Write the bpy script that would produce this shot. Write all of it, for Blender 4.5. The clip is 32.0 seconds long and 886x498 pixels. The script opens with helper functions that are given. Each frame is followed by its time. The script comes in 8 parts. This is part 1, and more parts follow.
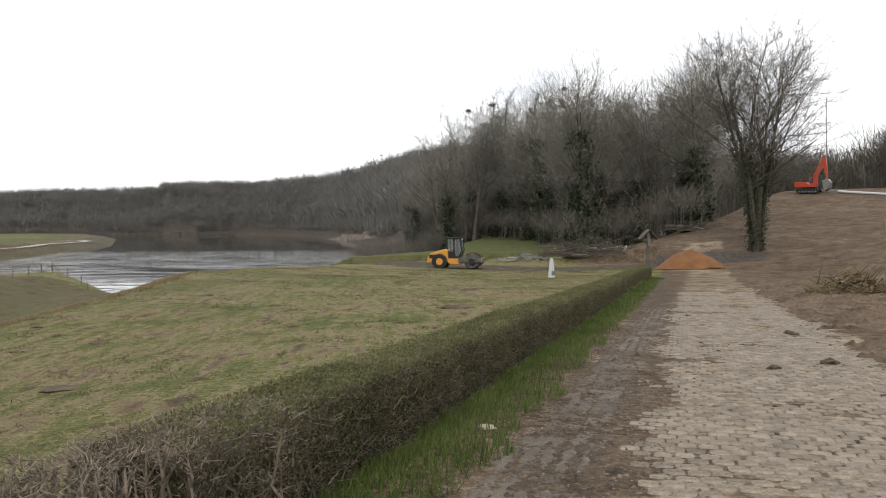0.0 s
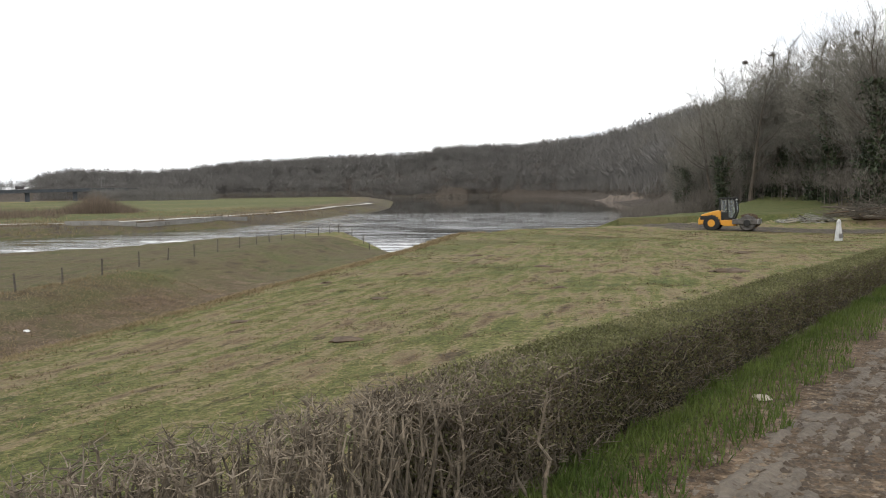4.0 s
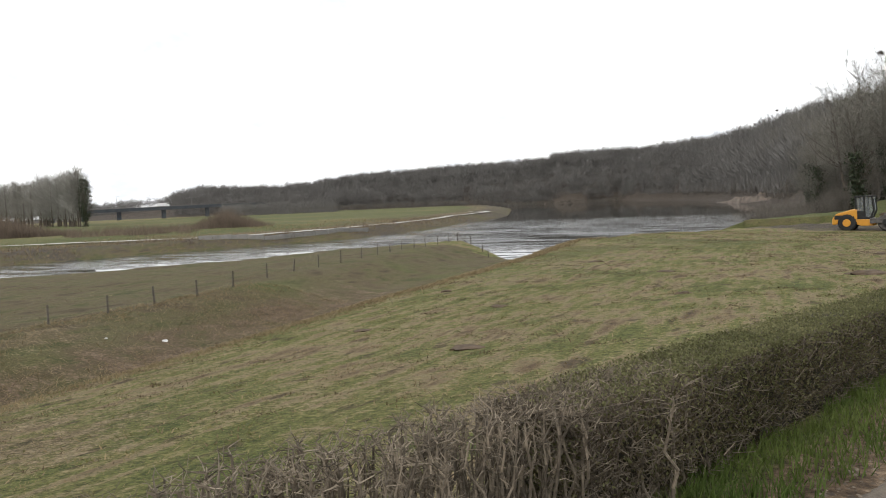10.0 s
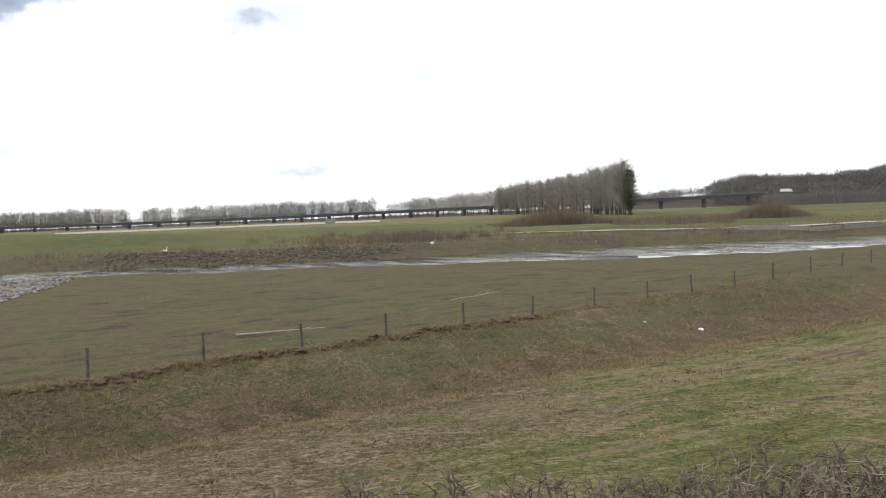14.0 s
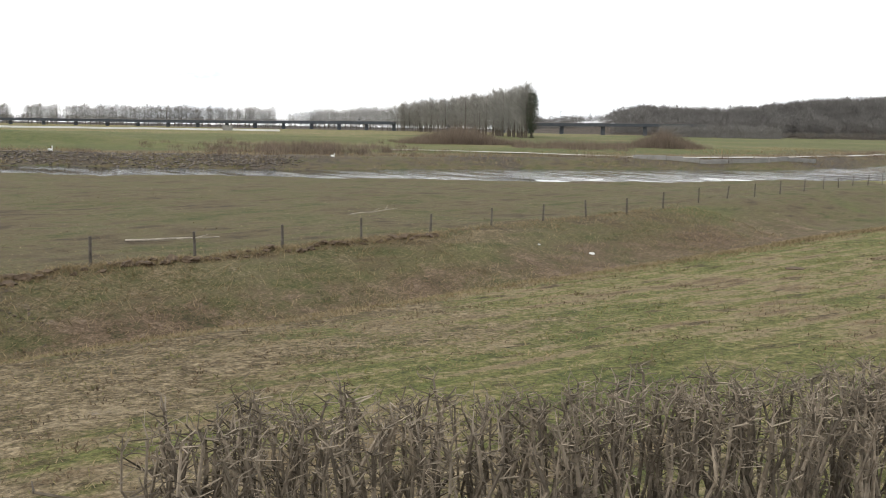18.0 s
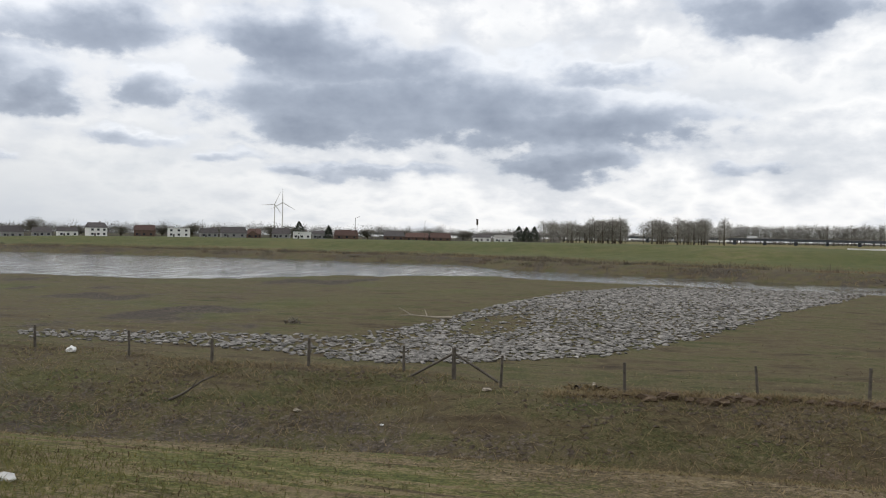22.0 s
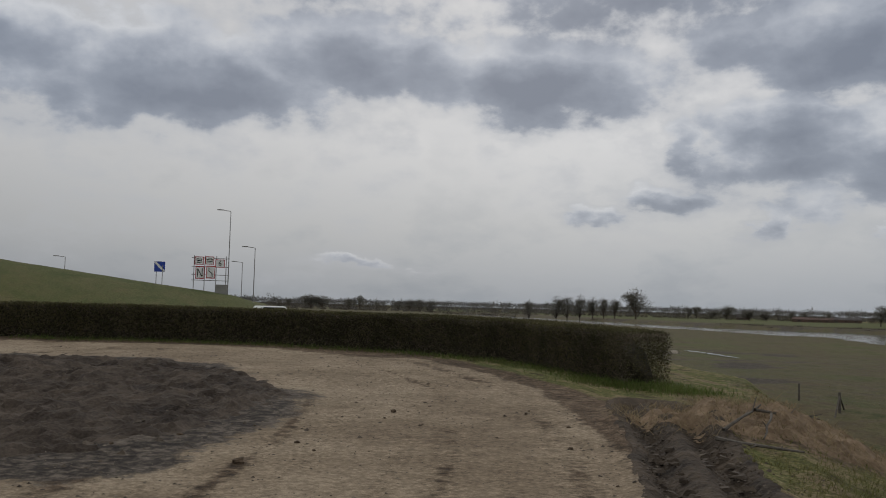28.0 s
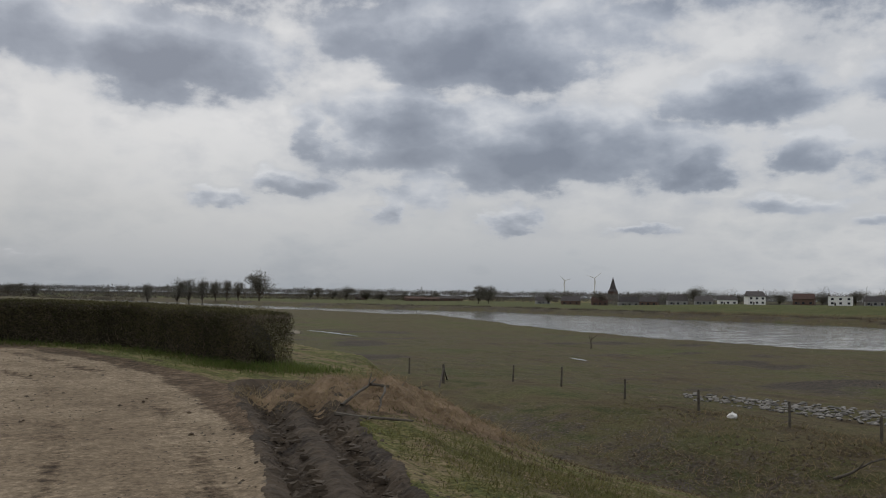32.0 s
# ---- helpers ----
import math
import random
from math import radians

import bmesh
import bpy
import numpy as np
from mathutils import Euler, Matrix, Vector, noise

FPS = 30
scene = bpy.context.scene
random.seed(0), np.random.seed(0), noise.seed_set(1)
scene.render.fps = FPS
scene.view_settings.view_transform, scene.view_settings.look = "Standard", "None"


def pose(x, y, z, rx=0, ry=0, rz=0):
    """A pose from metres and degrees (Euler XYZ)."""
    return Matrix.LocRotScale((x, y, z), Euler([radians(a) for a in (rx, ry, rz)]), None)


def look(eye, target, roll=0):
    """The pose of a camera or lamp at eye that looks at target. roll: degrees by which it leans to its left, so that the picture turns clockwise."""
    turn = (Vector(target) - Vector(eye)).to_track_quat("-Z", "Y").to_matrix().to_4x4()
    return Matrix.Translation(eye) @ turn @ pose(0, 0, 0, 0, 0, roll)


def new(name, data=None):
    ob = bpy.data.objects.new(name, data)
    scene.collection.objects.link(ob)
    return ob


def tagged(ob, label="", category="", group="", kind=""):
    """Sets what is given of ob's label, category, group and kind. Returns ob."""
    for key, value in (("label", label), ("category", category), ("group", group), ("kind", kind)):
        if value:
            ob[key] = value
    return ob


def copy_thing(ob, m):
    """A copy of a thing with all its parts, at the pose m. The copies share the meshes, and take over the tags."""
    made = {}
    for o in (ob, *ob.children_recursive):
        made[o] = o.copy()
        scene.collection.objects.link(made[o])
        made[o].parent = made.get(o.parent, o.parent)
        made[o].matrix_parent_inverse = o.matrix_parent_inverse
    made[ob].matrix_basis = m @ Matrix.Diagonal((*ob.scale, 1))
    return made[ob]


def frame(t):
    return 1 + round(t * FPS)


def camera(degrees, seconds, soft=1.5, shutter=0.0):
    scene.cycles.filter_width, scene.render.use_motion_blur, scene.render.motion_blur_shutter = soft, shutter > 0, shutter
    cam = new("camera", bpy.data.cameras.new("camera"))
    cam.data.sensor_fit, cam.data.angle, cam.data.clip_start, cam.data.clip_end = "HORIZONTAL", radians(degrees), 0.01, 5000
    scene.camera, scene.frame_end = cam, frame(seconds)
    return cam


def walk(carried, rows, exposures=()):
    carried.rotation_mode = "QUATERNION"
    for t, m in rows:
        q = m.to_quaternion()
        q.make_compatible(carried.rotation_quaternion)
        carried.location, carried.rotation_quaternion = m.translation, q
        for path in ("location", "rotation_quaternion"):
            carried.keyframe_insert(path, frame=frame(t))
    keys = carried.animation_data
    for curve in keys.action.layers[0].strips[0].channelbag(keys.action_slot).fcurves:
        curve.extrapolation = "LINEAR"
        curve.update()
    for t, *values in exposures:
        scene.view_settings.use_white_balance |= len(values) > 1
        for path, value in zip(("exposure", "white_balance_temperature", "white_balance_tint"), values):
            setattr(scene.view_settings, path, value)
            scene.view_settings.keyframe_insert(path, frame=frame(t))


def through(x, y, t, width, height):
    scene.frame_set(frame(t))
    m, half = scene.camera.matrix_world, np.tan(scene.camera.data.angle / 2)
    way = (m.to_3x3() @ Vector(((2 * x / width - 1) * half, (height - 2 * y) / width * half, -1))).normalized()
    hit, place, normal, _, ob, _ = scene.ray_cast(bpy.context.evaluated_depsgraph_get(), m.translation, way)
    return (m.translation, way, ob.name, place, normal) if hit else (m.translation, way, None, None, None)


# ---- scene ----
# ---- camera: stands at one spot and pans ----
EYE = 1.75
cam = camera(53.37, 32.0, 1.0)


def aim(yaw, pitch, roll, x=0.0, y=0.0, z=EYE):
    return pose(x, y, z, 0, 0, yaw) @ pose(0, 0, 0, 90 + pitch) @ pose(0, 0, 0, 0, 0, roll)


walk(cam, [(t, aim(a, b, c)) for t, a, b, c in (
    (0.0, -3.76, -1.48, -0.31),
    (0.5, -2.14, -1.11, -0.61),
    (1.0, -2.31, -1.17, -0.08),
    (1.5, 2.01, -2.88, -0.37),
    (2.0, 4.28, -1.18, -0.07),
    (2.5, 11.55, -3.45, 0.04),
    (4.5, 13.47, -3.81, -0.92),
    (5.0, 13.23, -3.67, -0.40),
    (5.5, 14.40, -3.60, 0.27),
    (6.0, 15.79, -2.92, 0.69),
    (6.5, 19.84, -3.69, 1.19),
    (7.0, 25.63, -4.37, 1.65),
    (7.5, 23.57, -5.82, 1.61),
    (8.0, 21.83, -5.49, 1.17),
    (8.5, 19.15, -4.18, 0.34),
    (9.0, 19.45, -3.25, -0.82),
    (9.5, 22.29, -3.60, -1.48),
    (10.0, 21.15, -3.08, -2.48),
    (10.5, 25.39, -2.63, -3.77),
    (11.0, 29.67, -3.55, -2.73),
    (11.5, 37.02, -3.89, -2.39),
    (12.0, 40.73, -3.55, -1.03),
    (12.5, 48.45, -4.48, -0.86),
    (13.0, 50.49, -4.86, -1.19),
    (13.5, 53.34, -4.96, -1.84),
    (14.0, 55.17, -2.34, -2.22),
    (14.5, 56.94, -3.97, -4.32),
    (16.5, 58.79, -3.36, -1.71),
    (17.0, 53.36, -8.54, -0.92),
    (17.5, 51.60, -7.12, -0.22),
    (18.0, 48.66, -7.84, 0.96),
    (18.5, 48.12, -6.10, -0.68),
    (19.0, 51.30, -5.29, -1.25),
    (19.5, 59.94, 0.67, -1.21),
    (20.0, 73.74, -0.69, 1.34),
    (20.5, 81.31, -1.05, 1.44),
    (21.0, 90.87, -0.64, 1.98),
    (21.5, 95.78, -1.35, 1.92),
    (22.0, 103.50, -0.79, 0.92),
    (22.5, 112.83, -0.19, 0.00),
    (23.0, 117.24, 0.38, -1.10),
    (23.5, 123.36, -2.06, 0.04),
    (24.0, 134.28, -0.34, -1.37),
    (24.5, 142.16, -0.11, -0.64),
    (25.0, 147.53, 1.96, -0.37),
    (25.5, 150.90, 2.68, -0.32),
    (26.0, 157.27, 3.60, 0.07),
    (26.5, 162.01, 4.00, 0.82),
    (28.5, 169.02, 3.45, 1.56),
    (29.0, 167.02, 2.86, 1.50),
    (29.5, 163.21, 4.20, 1.02),
    (30.0, 159.71, 3.17, 0.87),
    (30.5, 155.81, 3.04, 0.65),
    (31.0, 153.17, 2.07, 0.60),
    (31.5, 149.52, 2.29, 0.71),
    (32.0, 144.49, 3.02, 0.84),
)], exposures=[(0, 0.36), (4.5, 0.46), (8, 0.55), (9.6, 0.46), (11, 0.2), (12.4, 0.32), (13.6, 0.38), (16.8, 0.38), (17.4, 0.45), (18.0, 0.62), (19.0, 0.58), (19.9, -0.14), (21.5, -0.1), (23, -0.18), (24.3, -0.28), (25.2, -0.48), (26, -0.78), (26.6, -0.82), (29, -0.84), (30, -0.84), (31, -0.74), (32, -0.72)])
# ---- world and sun ----
SUN_AZ, SUN_EL = 168.0, 42.0
# cloud banks: bearing, height, half width, half height, weight
CLOUDS = [
    (63.4, 3.2, 4.3, 0.5, 0.5), (66.9, 12.2, 1.8, 0.6, 0.4), (67.7, 15.3, 6.8, 1.1, 0.72), (72.3, 9.4, 3.3, 0.6, 0.5), (82.2, 14.2, 4.8, 1.35, 0.95), (84.2, 4.9, 2.5, 0.6, 0.55),
    (93.2, 10.4, 4.5, 0.8, 0.85), (95.2, 5.3, 3.4, 1.4, 0.92), (94.4, 8.0, 7.7, 1.6, 1.0), (104.5, 8.9, 13.0, 2.5, 1.0), (109.6, 4.25, 7.6, 0.44, 0.6), (109.7, 11.2, 6.8, 1.5, 0.72),
    (111.5, 7.6, 5.2, 1.5, 0.95), (113.2, 12.6, 5.2, 1.6, 0.92), (117.2, 5.2, 3.7, 0.55, 0.65), (121.8, 9.2, 2.5, 1.4, 0.9), (123.0, 6.1, 4.9, 0.6, 0.68), (125.4, 12.6, 4.6, 1.6, 0.95),
    (128.9, 8.8, 1.9, 1.4, 0.95), (131.5, 4.25, 2.7, 0.35, 0.62), (139.3, 9.7, 11.0, 2.2, 1.0), (140.1, 5.0, 1.7, 0.85, 0.85), (142.0, 16.5, 9.7, 2.5, 1.0), (145.1, 6.6, 2.8, 1.4, 0.72),
    (146.8, 11.6, 4.2, 1.7, 0.9), (148.7, 5.9, 1.0, 1.2, 0.72), (153.2, 10.4, 1.5, 1.3, 0.8), (155.4, 7.1, 2.6, 0.7, 0.8), (159.1, 6.0, 1.3, 0.6, 0.72), (162.4, 14.6, 6.6, 2.3, 1.0),
    (173.5, 2.7, 3.2, 0.4, 0.6), (175.3, 16.0, 5.8, 2.1, 0.95), (181.5, 14.0, 5.0, 2.3, 1.0), (188.5, 13.8, 7.0, 2.8, 1.0), (195.0, 15.0, 5.0, 2.0, 0.9),
    # the first three here lie above the view, added for the overall light
    (60, 23.6, 23.5, 5.8, 1.0), (110, 24.6, 21.2, 5.8, 1.0), (160, 25.6, 23.5, 5.8, 1.0), (171.5, 15.0, 8.0, 1.8, 0.8)]


def sky_world():
    w = bpy.data.worlds.new("sky")
    scene.world = w
    w.use_nodes = True
    nt = w.node_tree
    nt.nodes.clear()
    N, L = nt.nodes.new, nt.links.new
    out, bg = N("ShaderNodeOutputWorld"), N("ShaderNodeBackground")
    sky = N("ShaderNodeTexSky")
    sky.sky_type, sky.sun_disc = "NISHITA", False
    sky.sun_elevation, sky.sun_rotation = radians(SUN_EL), radians(-SUN_AZ)
    sky.dust_density = 3.0
    co = N("ShaderNodeTexCoord")
    sep = N("ShaderNodeSeparateXYZ")
    L(co.outputs["Generated"], sep.inputs[0])

    def mth(op, a, b=None, c=None):
        n = N("ShaderNodeMath")
        n.operation = op
        for i, v in enumerate((a, b, c)):
            if v is None:
                continue
            if isinstance(v, (int, float)):
                n.inputs[i].default_value = v
            else:
                L(v, n.inputs[i])
        return n.outputs[0]

    # bearing and height of the view direction, in degrees
    bear = mth("MULTIPLY", mth("ARCTAN2", mth("MULTIPLY", sep.outputs[0], -1.0), sep.outputs[1]), 57.2958)
    bear = mth("ADD", bear, mth("MULTIPLY", mth("LESS_THAN", bear, -90.0), 360.0))
    rise = mth("MULTIPLY", mth("ARCSINE", sep.outputs[2]), 57.2958)
    comb = N("ShaderNodeCombineXYZ")
    L(mth("MULTIPLY", bear, 0.16), comb.inputs[0]), L(mth("MULTIPLY", mth("POWER", mth("MAXIMUM", rise, 0.3), 0.8), 0.52), comb.inputs[1])
    puff, fine, warp = N("ShaderNodeTexNoise"), N("ShaderNodeTexNoise"), N("ShaderNodeTexNoise")
    for n, sc, de, ro in ((puff, 0.8, 5, 0.5), (fine, 2.2, 7, 0.55), (warp, 1.5, 5, 0.55)):
        n.inputs["Scale"].default_value, n.inputs["Detail"].default_value, n.inputs["Roughness"].default_value = sc, de, ro
        L(comb.outputs[0], n.inputs["Vector"])
    ws = N("ShaderNodeSeparateXYZ")
    L(warp.outputs[1], ws.inputs[0])
    wb = mth("ADD", bear, mth("MULTIPLY", mth("SUBTRACT", ws.outputs[0], 0.5), 7.0))
    wr = mth("ADD", rise, mth("MULTIPLY", mth("SUBTRACT", ws.outputs[1], 0.5), 3.0))
    # heavy cloud banks, and how far each point lies towards a bank's flat base
    bank = base = None
    for a, e, w_, h_, k_ in CLOUDS:
        dx, dy = mth("DIVIDE", mth("SUBTRACT", wb, a), w_ * 1.25), mth("DIVIDE", mth("SUBTRACT", wr, e), h_ * 1.3)
        g = mth("MULTIPLY", mth("EXPONENT", mth("MULTIPLY", mth("MULTIPLY_ADD", dx, dx, mth("MULTIPLY", dy, dy)), -0.8)), k_)
        g2 = mth("MULTIPLY", g, mth("MULTIPLY_ADD", dy, -0.45, 0.62))
        bank = g if bank is None else mth("MAXIMUM", bank, g)
        base = g2 if base is None else mth("MAXIMUM", base, g2)
    wisp = mth("ADD", mth("MULTIPLY", mth("SUBTRACT", fine.outputs[0], 0.5), 0.92), mth("MULTIPLY", mth("SUBTRACT", puff.outputs[0], 0.5), 0.55))
    cover = mth("ADD", bank, wisp)
    sm = N("ShaderNodeMapRange")
    sm.interpolation_type = "SMOOTHSTEP"
    sm.inputs["From Min"].default_value, sm.inputs["From Max"].default_value = 0.34, 0.59
    L(cover, sm.inputs[0])

    def tones(fac, *stops):
        r = N("ShaderNodeValToRGB")
        el = r.color_ramp.elements
        el[0].position, el[0].color = stops[0][0], (*stops[0][1], 1)
        el[1].position, el[1].color = stops[-1][0], (*stops[-1][1], 1)
        for p, c in stops[1:-1]:
            el.new(p).color = (*c, 1)
        L(fac, r.inputs[0])
        return r.outputs[0]

    veil = mth("ADD", mth("MULTIPLY", puff.outputs[0], 0.7), mth("MULTIPLY", fine.outputs[0], 0.3))
    light = tones(veil, (0.36, (1.06, 1.1, 1.16)), (0.47, (1.42, 1.42, 1.42)), (0.55, (1.22, 1.24, 1.28)), (0.64, (1.04, 1.08, 1.14)))
    # a smoother, greying veil towards the south
    low = N("ShaderNodeMapRange")
    low.inputs["From Min"].default_value, low.inputs["From Max"].default_value = 0.0, 13.0
    L(mth("ADD", rise, mth("MULTIPLY", mth("SUBTRACT", veil, 0.5), 7.0)), low.inputs[0])
    calm = tones(low.outputs[0], (0.0, (0.62, 0.70, 0.80)), (0.16, (0.76, 0.83, 0.92)), (0.38, (1.03, 1.06, 1.1)), (0.8, (1.46, 1.46, 1.47)))
    south = N("ShaderNodeMapRange")
    south.interpolation_type = "SMOOTHSTEP"
    south.inputs["From Min"].default_value, south.inputs["From Max"].default_value, south.inputs["To Max"].default_value = 96.0, 142.0, 0.85
    L(bear, south.inputs[0])
    sm2 = N("ShaderNodeMix")
    sm2.data_type = "RGBA"
    L(south.outputs[0], sm2.inputs[0]), L(light, sm2.inputs[6]), L(calm, sm2.inputs[7])
    light = sm2.outputs[2]
    dim = N("ShaderNodeMapRange")
    dim.inputs["From Min"].default_value, dim.inputs["From Max"].default_value, dim.inputs["To Min"].default_value, dim.inputs["To Max"].default_value = 158.0, 195.0, 1.0, 0.8
    L(bear, dim.inputs[0])
    dm = N("ShaderNodeMix")
    dm.data_type, dm.blend_type = "RGBA", "MULTIPLY"
    dm.inputs[0].default_value = 1.0
    L(light, dm.inputs[6]), L(dim.outputs[0], dm.inputs[7])
    light = dm.outputs[2]
    # lit tops over dark, flatter bases
    shade = mth("ADD", mth("MULTIPLY", base, 0.95), mth("ADD", mth("MULTIPLY", mth("SUBTRACT", puff.outputs[0], 0.5), 0.9), mth("MULTIPLY", mth("SUBTRACT", fine.outputs[0], 0.5), 0.35)))
    dark = tones(shade, (0.16, (1.25, 1.29, 1.36)), (0.36, (0.80, 0.87, 1.0)), (0.52, (0.54, 0.61, 0.74)), (0.72, (0.38, 0.44, 0.56)))
    # thin grey cloud spread round the banks
    thin = N("ShaderNodeMapRange")
    thin.interpolation_type = "SMOOTHSTEP"
    thin.inputs["From Min"].default_value, thin.inputs["From Max"].default_value, thin.inputs["To Max"].default_value = 0.0, 0.5, 0.55
    L(mth("ADD", cover, mth("MULTIPLY", mth("SUBTRACT", puff.outputs[0], 0.5), 0.8)), thin.inputs[0])
    tm = N("ShaderNodeMix")
    tm.data_type = "RGBA"
    L(thin.outputs[0], tm.inputs[0]), L(light, tm.inputs[6])
    tm.inputs[7].default_value = (0.86, 0.91, 1.0, 1)
    light = tm.outputs[2]
    ramp = N("ShaderNodeMix")
    ramp.data_type = "RGBA"
    L(sm.outputs[0], ramp.inputs[0]), L(light, ramp.inputs[6]), L(dark, ramp.inputs[7])
    mix = N("ShaderNodeMix")
    mix.data_type = "RGBA"
    mix.inputs[0].default_value = 0.88
    skyk = N("ShaderNodeMix")
    skyk.data_type, skyk.blend_type = "RGBA", "MULTIPLY"
    skyk.inputs[0].default_value = 1.0
    L(sky.outputs[0], skyk.inputs[6])
    skyk.inputs[7].default_value = (0.10, 0.10, 0.10, 1)
    L(skyk.outputs[2], mix.inputs[6]), L(ramp.outputs[2], mix.inputs[7])
    L(mix.outputs[2], bg.inputs[0])
    bg.inputs[1].default_value = 0.85
    L(bg.outputs[0], out.inputs[0])


sky_world()
sun = new("sun", bpy.data.lights.new("sun", "SUN"))
sun.data.energy, sun.data.angle, sun.data.color = 1.1, radians(14), (1.0, 0.96, 0.9)
sun.matrix_world = look((0, 0, 0), (math.sin(radians(SUN_AZ)) * math.cos(radians(SUN_EL)),
                                   -math.cos(radians(SUN_AZ)) * math.cos(radians(SUN_EL)), -math.sin(radians(SUN_EL))))
# ---- materials ----


def mat_nodes(name):
    m = bpy.data.materials.new(name)
    m.use_nodes = True
    nt = m.node_tree
    return m, nt, nt.nodes["Principled BSDF"]


def noise_node(nt, scale, detail=6, rough=0.6, vec=None):
    n = nt.nodes.new("ShaderNodeTexNoise")
    n.inputs["Scale"].default_value, n.inputs["Detail"].default_value, n.inputs["Roughness"].default_value = scale, detail, rough
    if vec is None:
        vec = nt.nodes.new("ShaderNodeTexCoord").outputs["Object"]
    nt.links.new(vec, n.inputs["Vector"])
    return n.outputs[0]


def ramp_node(nt, fac, *stops):
    r = nt.nodes.new("ShaderNodeValToRGB")
    el = r.color_ramp.elements
    el[0].position, el[0].color = stops[0][0], (*stops[0][1], 1)
    el[1].position, el[1].color = stops[-1][0], (*stops[-1][1], 1)
    for p, c in stops[1:-1]:
        el.new(p).color = (*c, 1)
    nt.links.new(fac, r.inputs[0])
    return r.outputs[0]


def mix_node(nt, fac, a, b, mode="MIX"):
    n = nt.nodes.new("ShaderNodeMix")
    n.data_type, n.blend_type = "RGBA", mode
    for i, v in ((0, fac), (6, a), (7, b)):
        if isinstance(v, (int, float)):
            n.inputs[i].default_value = v
        elif isinstance(v, tuple):
            n.inputs[i].default_value = (*v, 1)
        else:
            nt.links.new(v, n.inputs[i])
    return n.outputs[2]


def math_node(nt, op, a, b=0.0, clamp=False):
    n = nt.nodes.new("ShaderNodeMath")
    n.operation, n.use_clamp = op, clamp
    for i, v in enumerate((a, b)):
        if isinstance(v, (int, float)):
            n.inputs[i].default_value = v
        else:
            nt.links.new(v, n.inputs[i])
    return n.outputs[0]


def bump_to(nt, bsdf, height, strength=0.4, dist=0.02):
    b = nt.nodes.new("ShaderNodeBump")
    b.inputs["Strength"].default_value, b.inputs["Distance"].default_value = strength, dist
    nt.links.new(height, b.inputs["Height"])
    nt.links.new(b.outputs[0], bsdf.inputs["Normal"])


def mottled(name, a, b, scale=4.0, rough=0.8, bump=0.3, dist=0.01, metal=0.0, fine=40.0, rand=0.0, spec=0.3):
    """Two tones at two scales, with a little relief."""
    m, nt, bs = mat_nodes(name)
    n1, n2 = noise_node(nt, scale), noise_node(nt, fine, 4)
    f = math_node(nt, "ADD", math_node(nt, "MULTIPLY", n1, 0.65), math_node(nt, "MULTIPLY", n2, 0.35))
    col = ramp_node(nt, f, (0.35, a), (0.65, b))
    if rand:
        inf = nt.nodes.new("ShaderNodeObjectInfo").outputs["Random"]
        isl = nt.nodes.new("ShaderNodeNewGeometry").outputs["Random Per Island"]
        k = math_node(nt, "FRACT", math_node(nt, "ADD", inf, isl))
        v = math_node(nt, "ADD", math_node(nt, "MULTIPLY", k, 2 * rand), 1 - rand)
        hs = nt.nodes.new("ShaderNodeHueSaturation")
        nt.links.new(col, hs.inputs["Color"]), nt.links.new(v, hs.inputs["Value"])
        col = hs.outputs[0]
    nt.links.new(col, bs.inputs["Base Color"])
    bs.inputs["Roughness"].default_value, bs.inputs["Metallic"].default_value = rough, metal
    bs.inputs["Specular IOR Level"].default_value = spec
    if bump:
        bump_to(nt, bs, n2, bump, dist)
    return m


